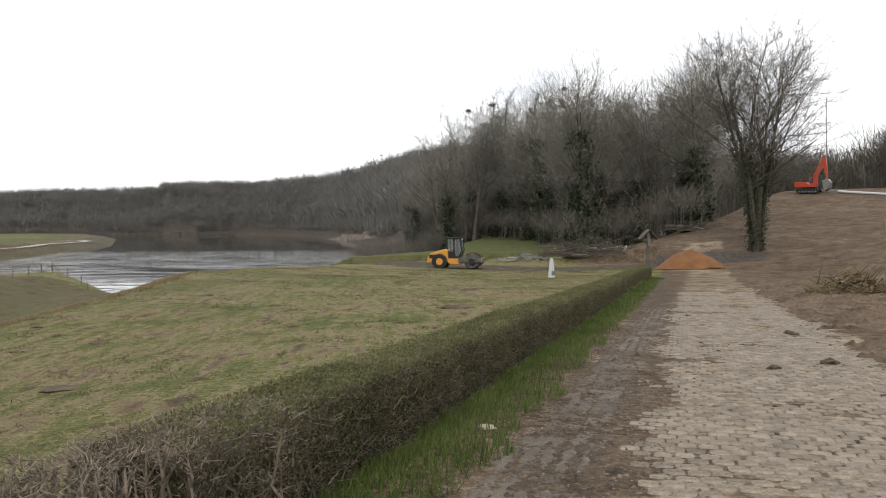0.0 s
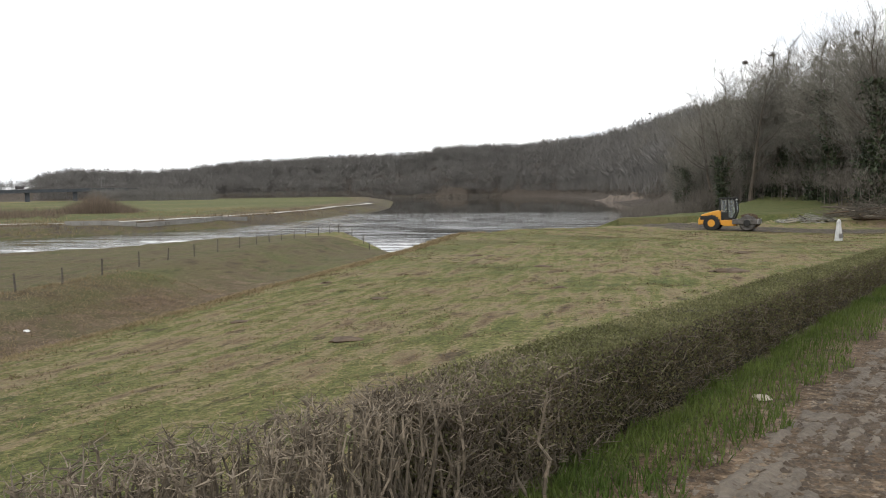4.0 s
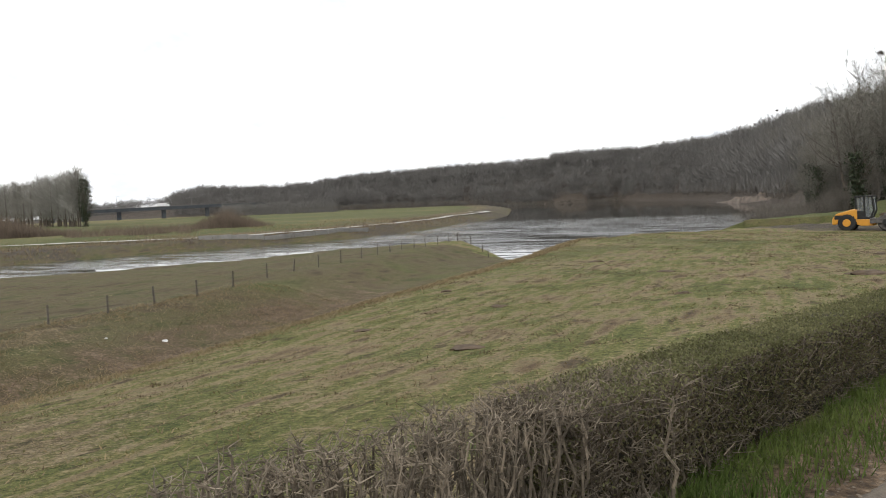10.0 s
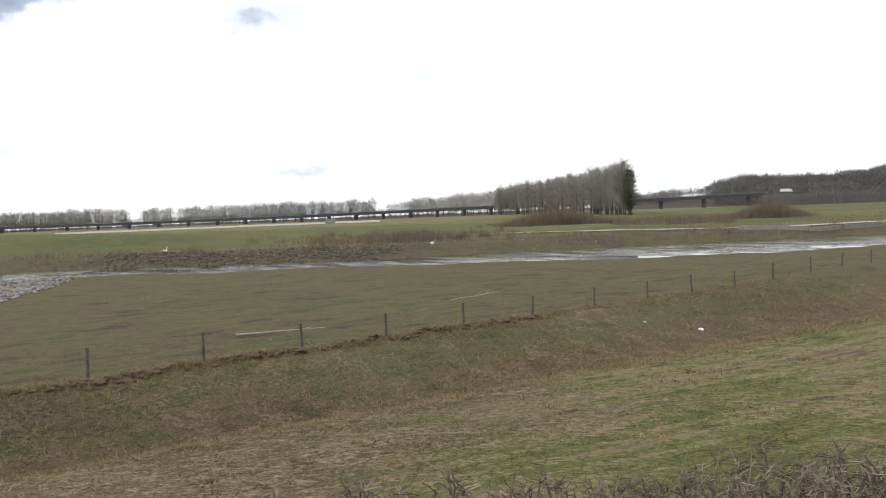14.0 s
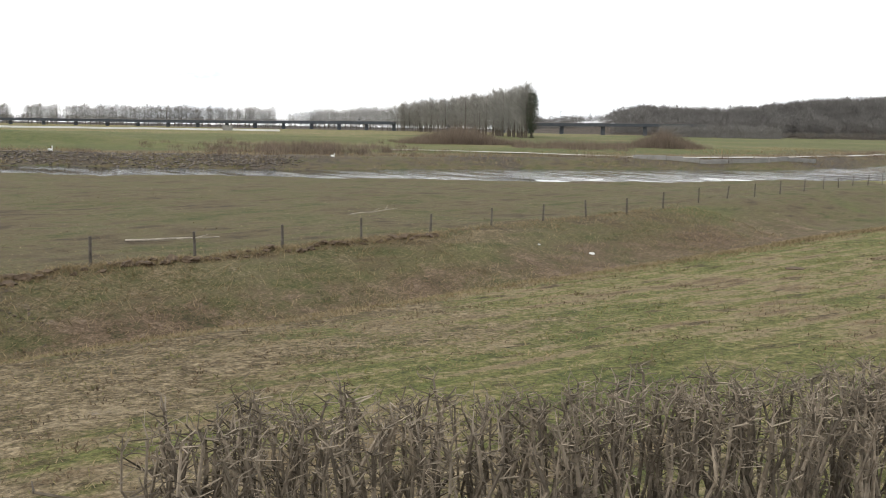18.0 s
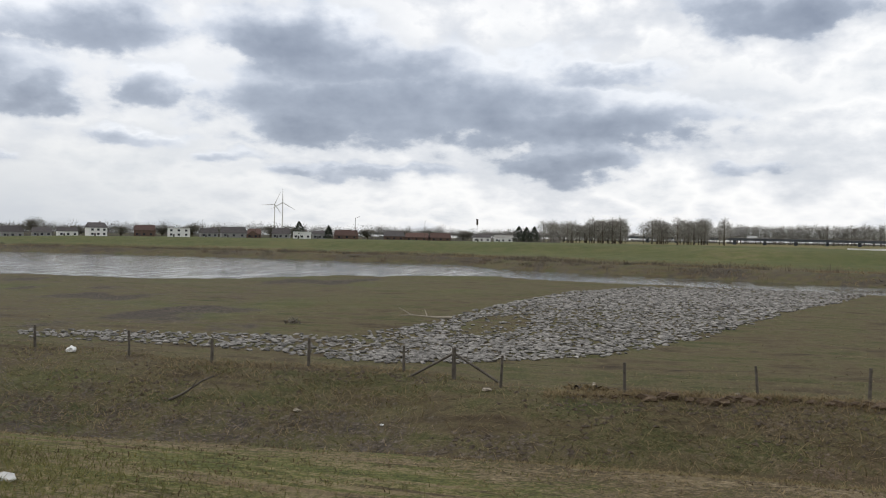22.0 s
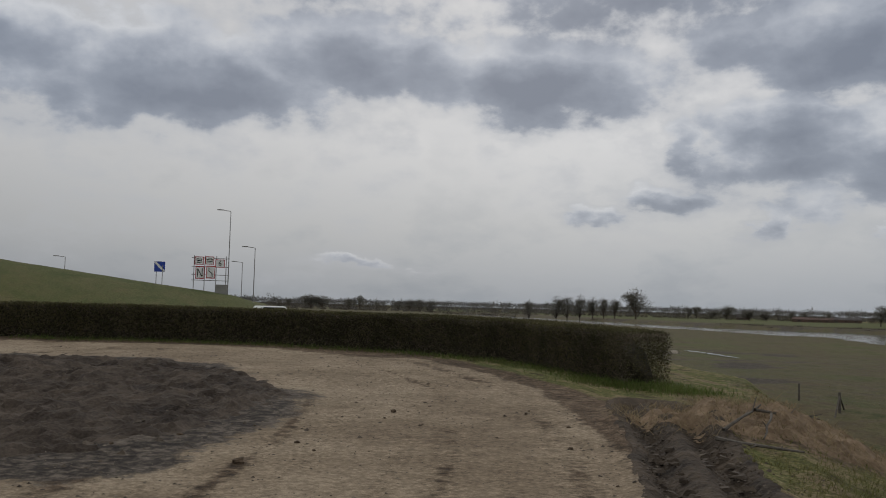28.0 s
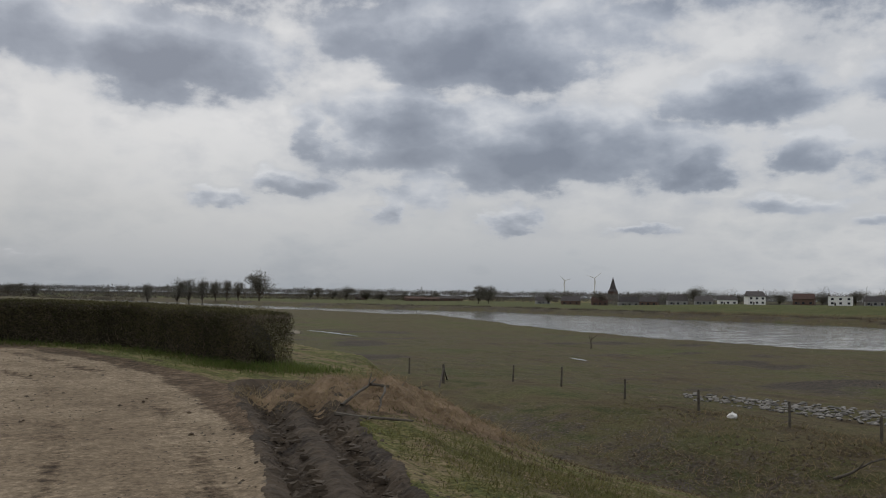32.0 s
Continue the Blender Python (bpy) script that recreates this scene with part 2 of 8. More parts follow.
def ground_material():
    m, nt, bs = mat_nodes("ground")
    co = nt.nodes.new("ShaderNodeTexCoord").outputs["Object"]

    def att(n):
        a = nt.nodes.new("ShaderNodeAttribute")
        a.attribute_name = n
        return a.outputs["Fac"]

    big, mid, fine, grit, tiny = (noise_node(nt, s, 6, 0.66, co) for s in (0.06, 0.7, 6.0, 17.0, 55.0))
    # mown streaks along the lawn
    mp = nt.nodes.new("ShaderNodeMapping")
    mp.inputs["Rotation"].default_value = (0, 0, radians(18))
    mp.inputs["Scale"].default_value = (2.4, 0.35, 1)
    nt.links.new(co, mp.inputs["Vector"])
    streak = noise_node(nt, 1.1, 5, 0.6, mp.outputs[0])
    mp = nt.nodes.new("ShaderNodeMapping")
    mp.inputs["Rotation"].default_value = (0, 0, radians(-8))
    mp.inputs["Scale"].default_value = (0.75, 0.16, 1)
    nt.links.new(co, mp.inputs["Vector"])
    across = noise_node(nt, 0.9, 6, 0.65, mp.outputs[0])
    mp2 = nt.nodes.new("ShaderNodeMapping")
    mp2.inputs["Rotation"].default_value = (0, 0, radians(25))
    mp2.inputs["Scale"].default_value = (1.0, 0.4, 1)
    nt.links.new(co, mp2.inputs["Vector"])
    # grass: green against straw, broken by brown thatch
    def blend(*pairs):
        out = None
        for n, k in pairs:
            v = math_node(nt, "MULTIPLY", n, k)
            out = v if out is None else math_node(nt, "ADD", out, v)
        return out

    coarse = noise_node(nt, 0.22, 5, 0.6, co)
    grass = ramp_node(nt, blend((streak, 0.34), (coarse, 0.26), (mid, 0.14), (fine, 0.13), (grit, 0.13)), (0.42, (0.070, 0.083, 0.024)), (0.472, (0.108, 0.112, 0.036)), (0.503, (0.144, 0.131, 0.052)), (0.525, (0.198, 0.162, 0.090)), (0.555, (0.146, 0.107, 0.061)), (0.60, (0.066, 0.046, 0.027)))
    dull = ramp_node(nt, blend((across, 0.34), (coarse, 0.2), (mid, 0.2), (fine, 0.13), (grit, 0.13)), (0.40, (0.046, 0.053, 0.019)), (0.46, (0.073, 0.072, 0.029)), (0.505, (0.104, 0.088, 0.046)), (0.545, (0.080, 0.062, 0.035)), (0.59, (0.042, 0.031, 0.019)))
    fresh = ramp_node(nt, blend((coarse, 0.3), (mid, 0.3), (fine, 0.4)), (0.40, (0.045, 0.063, 0.018)), (0.5, (0.080, 0.089, 0.031)), (0.6, (0.112, 0.099, 0.044)))
    straw = ramp_node(nt, blend((mid, 0.35), (fine, 0.35), (grit, 0.3)), (0.38, (0.034, 0.025, 0.014)), (0.47, (0.082, 0.061, 0.034)), (0.525, (0.140, 0.108, 0.062)), (0.60, (0.215, 0.172, 0.106)))
    soil = ramp_node(nt, blend((coarse, 0.2), (mid, 0.4), (fine, 0.4)), (0.40, (0.047, 0.033, 0.021)), (0.48, (0.090, 0.063, 0.040)), (0.55, (0.136, 0.097, 0.064)), (0.62, (0.185, 0.138, 0.096)))
    sand = ramp_node(nt, blend((coarse, 0.3), (mid, 0.3), (fine, 0.15), (grit, 0.25)), (0.38, (0.122, 0.089, 0.057)), (0.47, (0.190, 0.146, 0.098)), (0.54, (0.256, 0.203, 0.141)), (0.62, (0.315, 0.26, 0.187)))
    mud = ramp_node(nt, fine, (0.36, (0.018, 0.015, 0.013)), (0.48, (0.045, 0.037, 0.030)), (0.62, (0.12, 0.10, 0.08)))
    sand_k = att("sand")
    clump = ramp_node(nt, noise_node(nt, 2.6, 3, 0.6, mp2.outputs[0]), (0.60, (0.0, 0.0, 0.0)), (0.68, (1.0, 1.0, 1.0)))
    grass = mix_node(nt, math_node(nt, "MULTIPLY", clump, 0.75), grass, (0.05, 0.036, 0.022))
    dull = mix_node(nt, math_node(nt, "MULTIPLY", clump, 0.6), dull, (0.036, 0.027, 0.016))
    col = grass
    for name, c, edge in (("dull", dull, 0.6), ("fresh", fresh, 0.8), ("straw", straw, 0.9), ("soil", soil, 0.6), ("sand", sand, 0.7), ("mud", mud, 1.3)):
        k = math_node(nt, "ADD", att(name), math_node(nt, "MULTIPLY", math_node(nt, "SUBTRACT", fine, 0.5), edge))
        k = math_node(nt, "ADD", k, math_node(nt, "MULTIPLY", math_node(nt, "SUBTRACT", mid, 0.5), edge))
        sm = nt.nodes.new("ShaderNodeMapRange")
        sm.interpolation_type = "SMOOTHSTEP"
        sm.inputs["From Min"].default_value, sm.inputs["From Max"].default_value = 0.35, 0.65
        nt.links.new(k, sm.inputs[0])
        col = mix_node(nt, sm.outputs[0], col, c)
    tone = math_node(nt, "MAXIMUM", math_node(nt, "ADD", blend((tiny, 2.0), (grit, 2.8), (fine, 1.3)), -2.05), 0.25)
    tone = math_node(nt, "ADD", 1.0, math_node(nt, "MULTIPLY", math_node(nt, "SUBTRACT", tone, 1.0), math_node(nt, "SUBTRACT", 1.0, math_node(nt, "MULTIPLY", sand_k, 0.6))))
    hs = nt.nodes.new("ShaderNodeHueSaturation")
    nt.links.new(col, hs.inputs["Color"]), nt.links.new(tone, hs.inputs["Value"])
    nt.links.new(hs.outputs[0], bs.inputs["Base Color"])
    bs.inputs["Roughness"].default_value = 0.93
    bs.inputs["Specular IOR Level"].default_value = 0.15
    h = math_node(nt, "MULTIPLY", blend((fine, 0.5), (grit, 0.5), (tiny, 0.25)), math_node(nt, "SUBTRACT", 1.0, math_node(nt, "MULTIPLY", sand_k, 0.9)))
    bump_to(nt, bs, h, 0.9, 0.08)
    return m


def water_material():
    m, nt, bs = mat_nodes("river_water")
    bs.inputs["Base Color"].default_value = (0.022, 0.024, 0.02, 1)
    bs.inputs["Roughness"].default_value = 0.04
    bs.inputs["IOR"].default_value = 1.33
    co = nt.nodes.new("ShaderNodeTexCoord").outputs["Object"]
    mp = nt.nodes.new("ShaderNodeMapping")
    mp.inputs["Rotation"].default_value, mp.inputs["Scale"].default_value = (0, 0, radians(-15)), (0.35, 1.6, 1)
    nt.links.new(co, mp.inputs["Vector"])
    n1, n2 = noise_node(nt, 0.6, 5, 0.6, co), noise_node(nt, 3.0, 4, 0.6, co)
    calm = noise_node(nt, 0.15, 6, 0.7, mp.outputs[0])
    sm = nt.nodes.new("ShaderNodeMapRange")
    sm.inputs["From Min"].default_value, sm.inputs["From Max"].default_value = 0.48, 0.53
    nt.links.new(calm, sm.inputs[0])
    sp = nt.nodes.new("ShaderNodeSeparateXYZ")
    nt.links.new(co, sp.inputs[0])
    reach = nt.nodes.new("ShaderNodeMapRange")
    reach.interpolation_type = "SMOOTHSTEP"
    reach.inputs["From Min"].default_value, reach.inputs["From Max"].default_value, reach.inputs["To Min"].default_value, reach.inputs["To Max"].default_value = 190.0, 330.0, 1.0, 0.0
    nt.links.new(sp.outputs[1], reach.inputs[0])
    wind = nt.nodes.new("ShaderNodeMapRange")
    wind.inputs["From Min"].default_value, wind.inputs["From Max"].default_value, wind.inputs["To Min"].default_value, wind.inputs["To Max"].default_value = 10.0, 70.0, 0.36, 0.0
    nt.links.new(sp.outputs[1], wind.inputs[0])
    rough = math_node(nt, "MAXIMUM", math_node(nt, "MULTIPLY", sm.outputs[0], reach.outputs[0]), wind.outputs[0])
    h = math_node(nt, "MULTIPLY", math_node(nt, "ADD", n1, math_node(nt, "MULTIPLY", n2, 0.4)), math_node(nt, "ADD", rough, 0.012))
    bump_to(nt, bs, h, 0.9, 0.08)
    return m


def leafy(name, a, b, scale=1.0, rand=0.35, through=0.45):
    """Thin leaves and blades that let light pass."""
    m = mottled(name, a, b, scale, 0.75, 0, rand=rand, spec=0.2)
    nt = m.node_tree
    bs = nt.nodes["Principled BSDF"]
    tr, mx = nt.nodes.new("ShaderNodeBsdfTranslucent"), nt.nodes.new("ShaderNodeMixShader")
    nt.links.new(bs.inputs["Base Color"].links[0].from_socket, tr.inputs[0])
    mx.inputs[0].default_value = through
    nt.links.new(bs.outputs[0], mx.inputs[1]), nt.links.new(tr.outputs[0], mx.inputs[2])
    nt.links.new(mx.outputs[0], nt.nodes["Material Output"].inputs[0])
    return m


GROUND, WATER = ground_material(), water_material()
BARK = mottled("bark", (0.055, 0.045, 0.034), (0.12, 0.10, 0.078), 3, 0.95, 0.5, 0.02)
TWIG = mottled("bare_twigs", (0.118, 0.111, 0.092), (0.225, 0.212, 0.180), 0.2, 0.95, 0, rand=0.35)
TWIG_PALE = mottled("pale_twigs", (0.19, 0.182, 0.162), (0.33, 0.318, 0.288), 0.2, 0.95, 0, rand=0.3)
IVY = mottled("ivy_leaves", (0.014, 0.022, 0.010), (0.045, 0.06, 0.025), 0.6, 0.6, 0, rand=0.4)
HEDGE_TWIG = mottled("hedge_twigs", (0.082, 0.067, 0.048), (0.255, 0.212, 0.158), 6, 0.9, 0, rand=0.5)
HEDGE_STEM = mottled("hedge_stems", (0.08, 0.064, 0.048), (0.20, 0.165, 0.12), 6, 0.9, 0, rand=0.5)
HEDGE_LEAF = leafy("hedge_leaves", (0.082, 0.086, 0.034), (0.203, 0.194, 0.096), 1.2, 0.4)
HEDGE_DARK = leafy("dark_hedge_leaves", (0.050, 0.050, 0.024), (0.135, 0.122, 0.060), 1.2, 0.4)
HEDGE_BROWN = leafy("withered_hedge_leaves", (0.062, 0.052, 0.029), (0.165, 0.138, 0.08), 1.2, 0.45)
# solid hedge filling, its colour dark for the shade between the twigs
HEDGE_SHADE_CORE = mottled("hedge_shaded_inside", (0.022, 0.02, 0.012), (0.05, 0.042, 0.026), 3, 1.0, 0.6, 0.05)
WIRE = mottled("rusty_wire", (0.035, 0.030, 0.026), (0.08, 0.07, 0.06), 3, 0.8, 0, metal=0.2)
WOOD_POST = mottled("weathered_post", (0.055, 0.048, 0.040), (0.145, 0.128, 0.106), 5, 0.9, 0.5)
STONE = mottled("river_stone", (0.085, 0.081, 0.075), (0.29, 0.276, 0.255), 1.5, 0.85, 0.4, 0.02, rand=0.45)
RUBBLE = mottled("brown_rubble", (0.065, 0.055, 0.046), (0.19, 0.165, 0.14), 1.5, 0.9, 0.4, 0.02, rand=0.4)
COBBLE = mottled("cobble", (0.110, 0.088, 0.064), (0.262, 0.217, 0.164), 6, 0.8, 0.4, 0.006, rand=0.2)
PATH = mottled("pale_path", (0.36, 0.34, 0.30), (0.52, 0.50, 0.45), 0.6, 0.85, 0.2)
CONCRETE = mottled("concrete", (0.19, 0.185, 0.17), (0.32, 0.31, 0.285), 0.6, 0.85, 0.2)
SCARP = mottled("pale_bank_earth", (0.075, 0.060, 0.048), (0.205, 0.165, 0.130), 0.25, 0.95, 0.5, 0.1, fine=2.0)
ORANGE_SAND = mottled("orange_sand", (0.135, 0.060, 0.023), (0.215, 0.104, 0.043), 0.8, 0.95, 0.4, 0.05)
YELLOW = mottled("yellow_paint", (0.46, 0.20, 0.015), (0.58, 0.27, 0.025), 2, 0.45, 0.05, spec=0.5)
RED = mottled("orange_red_paint", (0.34, 0.035, 0.012), (0.42, 0.055, 0.018), 2, 0.45, 0.05, spec=0.5)
BLACK = mottled("black_rubber", (0.012, 0.012, 0.012), (0.03, 0.03, 0.028), 4, 0.8, 0.2)
STEEL = mottled("steel", (0.16, 0.155, 0.15), (0.32, 0.31, 0.30), 3, 0.45, 0.1, metal=0.7)
WHITE = mottled("white_paint", (0.66, 0.66, 0.65), (0.82, 0.82, 0.80), 2, 0.6, 0.1)
BRICK_RED = mottled("red_brick", (0.08, 0.055, 0.045), (0.15, 0.098, 0.076), 1, 0.9, 0.2)
ROOF_DARK = mottled("dark_tiles", (0.05, 0.045, 0.045), (0.10, 0.09, 0.09), 1, 0.8, 0.3, rand=0.2)
ROOF_RED = mottled("red_tiles", (0.065, 0.04, 0.034), (0.11, 0.062, 0.05), 1, 0.8, 0.3, rand=0.2)
GLASS = mottled("dark_glass", (0.02, 0.024, 0.03), (0.035, 0.04, 0.05), 1, 0.08, 0, spec=0.5)
BLUE = mottled("blue_sign", (0.02, 0.05, 0.30), (0.03, 0.07, 0.36), 2, 0.5, 0)
SIGN_RED = mottled("red_sign_border", (0.35, 0.03, 0.04), (0.45, 0.05, 0.06), 2, 0.5, 0)
BLADE = leafy("grass_blades", (0.086, 0.090, 0.028), (0.182, 0.166, 0.063), 1.0, 0.35)
BLADE_FRESH = leafy("fresh_grass_blades", (0.054, 0.090, 0.019), (0.128, 0.160, 0.044), 1.0, 0.3)
# greyer than the near twigs: some distance haze is put into the colour
TWIG_FAR = mottled("far_twigs", (0.110, 0.104, 0.096), (0.185, 0.177, 0.165), 0.05, 0.95, 0, rand=0.22)
UNDERWOOD = mottled("undergrowth_twigs", (0.085, 0.075, 0.062), (0.17, 0.152, 0.128), 0.1, 0.95, 0, rand=0.3)
TWIG_DARK = mottled("dark_brushwood", (0.06, 0.052, 0.042), (0.13, 0.115, 0.09), 0.3, 0.95, 0, rand=0.4)
DRUM = mottled("muddy_steel", (0.05, 0.045, 0.04), (0.14, 0.13, 0.12), 3, 0.6, 0.3, metal=0.3)
# aerial haze is mixed into this bluish grey colour of the horizon trees
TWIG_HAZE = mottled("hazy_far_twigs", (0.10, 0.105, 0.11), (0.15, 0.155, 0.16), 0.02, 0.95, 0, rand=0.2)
BLADE_DRY = leafy("dry_grass_blades", (0.155, 0.115, 0.060), (0.30, 0.235, 0.135), 1.0, 0.35)
EARTH = mottled("dug_earth", (0.05, 0.036, 0.024), (0.14, 0.10, 0.066), 3, 0.95, 0.6, 0.03)
BLADE_DEAD = leafy("dead_brown_blades", (0.052, 0.036, 0.021), (0.140, 0.100, 0.060), 1.0, 0.4)
MUD = mottled("wet_mud", (0.024, 0.019, 0.016), (0.105, 0.083, 0.064), 1.6, 0.85, 0.8, 0.03, fine=24.0, spec=0.12)
GRIT = mottled("grit", (0.062, 0.050, 0.037), (0.185, 0.153, 0.117), 5, 0.9, 0, rand=0.4)
RUT_EARTH = mottled("rutted_earth", (0.020, 0.016, 0.013), (0.105, 0.080, 0.057), 1.3, 0.85, 0.9, 0.04, fine=14.0, spec=0.15)
MOUND_EARTH = mottled("loose_brown_earth", (0.110, 0.075, 0.045), (0.29, 0.208, 0.132), 2.2, 0.95, 0.8, 0.03, fine=20.0)
SPOIL = mottled("spoil_earth", (0.048, 0.033, 0.022), (0.175, 0.125, 0.083), 0.8, 0.95, 0.8, 0.05, fine=9.0)
TRACK_EARTH = mottled("gritty_track", (0.052, 0.043, 0.034), (0.170, 0.143, 0.112), 1.4, 0.9, 0.8, 0.03, fine=22.0)
DARK_EARTH = mottled("wet_earth", (0.045, 0.034, 0.025), (0.10, 0.077, 0.054), 3, 0.8, 0.6, 0.03)
SWAN_WHITE = mottled("white_feathers", (0.7, 0.7, 0.68), (0.85, 0.85, 0.83), 3, 0.8, 0)


def clear_glass():
    m, nt, bs = mat_nodes("cab_glass")
    bs.inputs["Base Color"].default_value = (0.5, 0.54, 0.55, 1)
    bs.inputs["Roughness"].default_value = 0.02
    bs.inputs["Transmission Weight"].default_value = 0.8
    bs.inputs["IOR"].default_value = 1.3
    return m


CLEAR = clear_glass()
# ---- plan ----
UX, UY = 0.33, 0.944          # along the cobbled road
NX, NY = 0.944, -0.33         # across it, to the right
WATER_Z = -6.25
FENCE = [(-37, -56), (-39.2, -46.5), (-39.2, -41.7), (-37.8, -35), (-38, -30), (-36.9, -24), (-36.5, -19.5), (-37, -15), (-36.8, -10.5), (-34.2, -5.8),
         (-34, -1), (-35, 3.9), (-35.2, 7.8), (-36, 12.6), (-36.1, 17.2), (-36.4, 21.8), (-36.5, 26.5), (-36.8, 31.4), (-38, 37.3),
         (-38.8, 42.8), (-39, 47.4), (-39.8, 53), (-40.4, 58.4), (-41.2, 64.6), (-41.8, 70), (-42.1, 75.2), (-42.4, 80.4), (-43, 86.4), (-43.7, 92), (-44.2, 96.6), (-44.6, 101), (-44.9, 105.6), (-45.2, 110.4), (-45.5, 115.6), (-45.8, 121)]
NEAR_BANK = [(-150, -900), (-152, -311), (-164, -226), (-116, -114), (-106, -63), (-129, -48), (-142, -25), (-128, -2), (-115, 33), (-94, 57),
             (-77, 75), (-65, 93), (-54, 124), (-48, 132), (-44, 131.5), (-39, 122), (-34, 112), (-30, 109), (-25, 108), (-20, 112), (-12, 118), (0, 132),
             (8, 175), (2, 260), (-5, 330), (-11, 417), (-30, 560), (-54, 703), (-95, 860), (-176, 1003)]
FAR_BANK = [(-314, 970), (-190, 640), (-121, 400), (-113, 330), (-97, 250), (-95, 190), (-116, 143), (-129, 113), (-138, 84), (-169, 50), (-186, 19),
            (-220, -36), (-250, -56), (-272, -137), (-285, -250), (-292, -371), (-240, -450), (-215, -900)]
ROAD = [(34, 94), (22.9, 63), (0.8, 0), (-0.1, -6), (-1.2, -10), (-2.0, -15), (-1.3, -19.5), (1.5, -22.5), (8, -24), (26, -26)]

RUT = [(-5.9, -13.0), (-4.7, -9.3), (-3.85, -7.0), (-3.03, -5.1), (-2.7, -4.2)]


def ss(a, b, v):
    k = np.clip((v - a) / (b - a), 0, 1)
    return k * k * (3 - 2 * k)


def line_dist(x, y, pts):
    best = np.full(np.shape(x), 1e9)
    for (ax, ay), (bx, by) in zip(pts, pts[1:]):
        dx, dy = bx - ax, by - ay
        k = np.clip(((x - ax) * dx + (y - ay) * dy) / (dx * dx + dy * dy), 0, 1)
        best = np.minimum(best, np.hypot(x - ax - k * dx, y - ay - k * dy))
    return best


def inside(x, y, poly):
    hit = np.zeros(np.shape(x), bool)
    for (ax, ay), (bx, by) in zip(poly, poly[1:] + poly[:1]):
        if ay == by:
            continue
        hit ^= ((ay > y) != (by > y)) & (x < (bx - ax) * (y - ay) / (by - ay) + ax)
    return hit


RIVER = NEAR_BANK + FAR_BANK


def wavy(x, y, scale, seed=0.0):
    """Cheap smooth noise in -1..1 from a few turned sine waves."""
    v = 0
    for i, (a, f) in enumerate(((0.3, 1.0), (1.9, 1.7), (4.1, 2.9), (5.3, 4.7))):
        v = v + np.sin((x * math.cos(a) + y * math.sin(a)) * f / scale + seed * 3.1 + i * 1.7) * np.cos((y * math.cos(a) - x * math.sin(a)) * f * 0.83 / scale + seed + i) / (1 + i * 0.6)
    return v / 1.9


def fence_x(y):
    f = sorted(FENCE, key=lambda p: p[1])
    return np.interp(y, [p[1] for p in f], [p[0] for p in f])


def crest_x(y):
    return np.interp(y, [-60, -30, -17, -12, -6, 0, 55, 72, 84, 92, 110], [-13, -13, -12.2, -11.3, -12.2, -12.6, -12.7, -10.6, -6.4, 2, 30])


def road_z(x, y):
    s = x * UX + y * UY
    return np.where(s > 0, -0.031 * s - 0.0006 * np.minimum(s, 0) ** 2, np.minimum(-0.02 * s, 0.9)) * np.where(s > 0, np.clip(1 - (s - 75) / 400, 0, 1), 1)


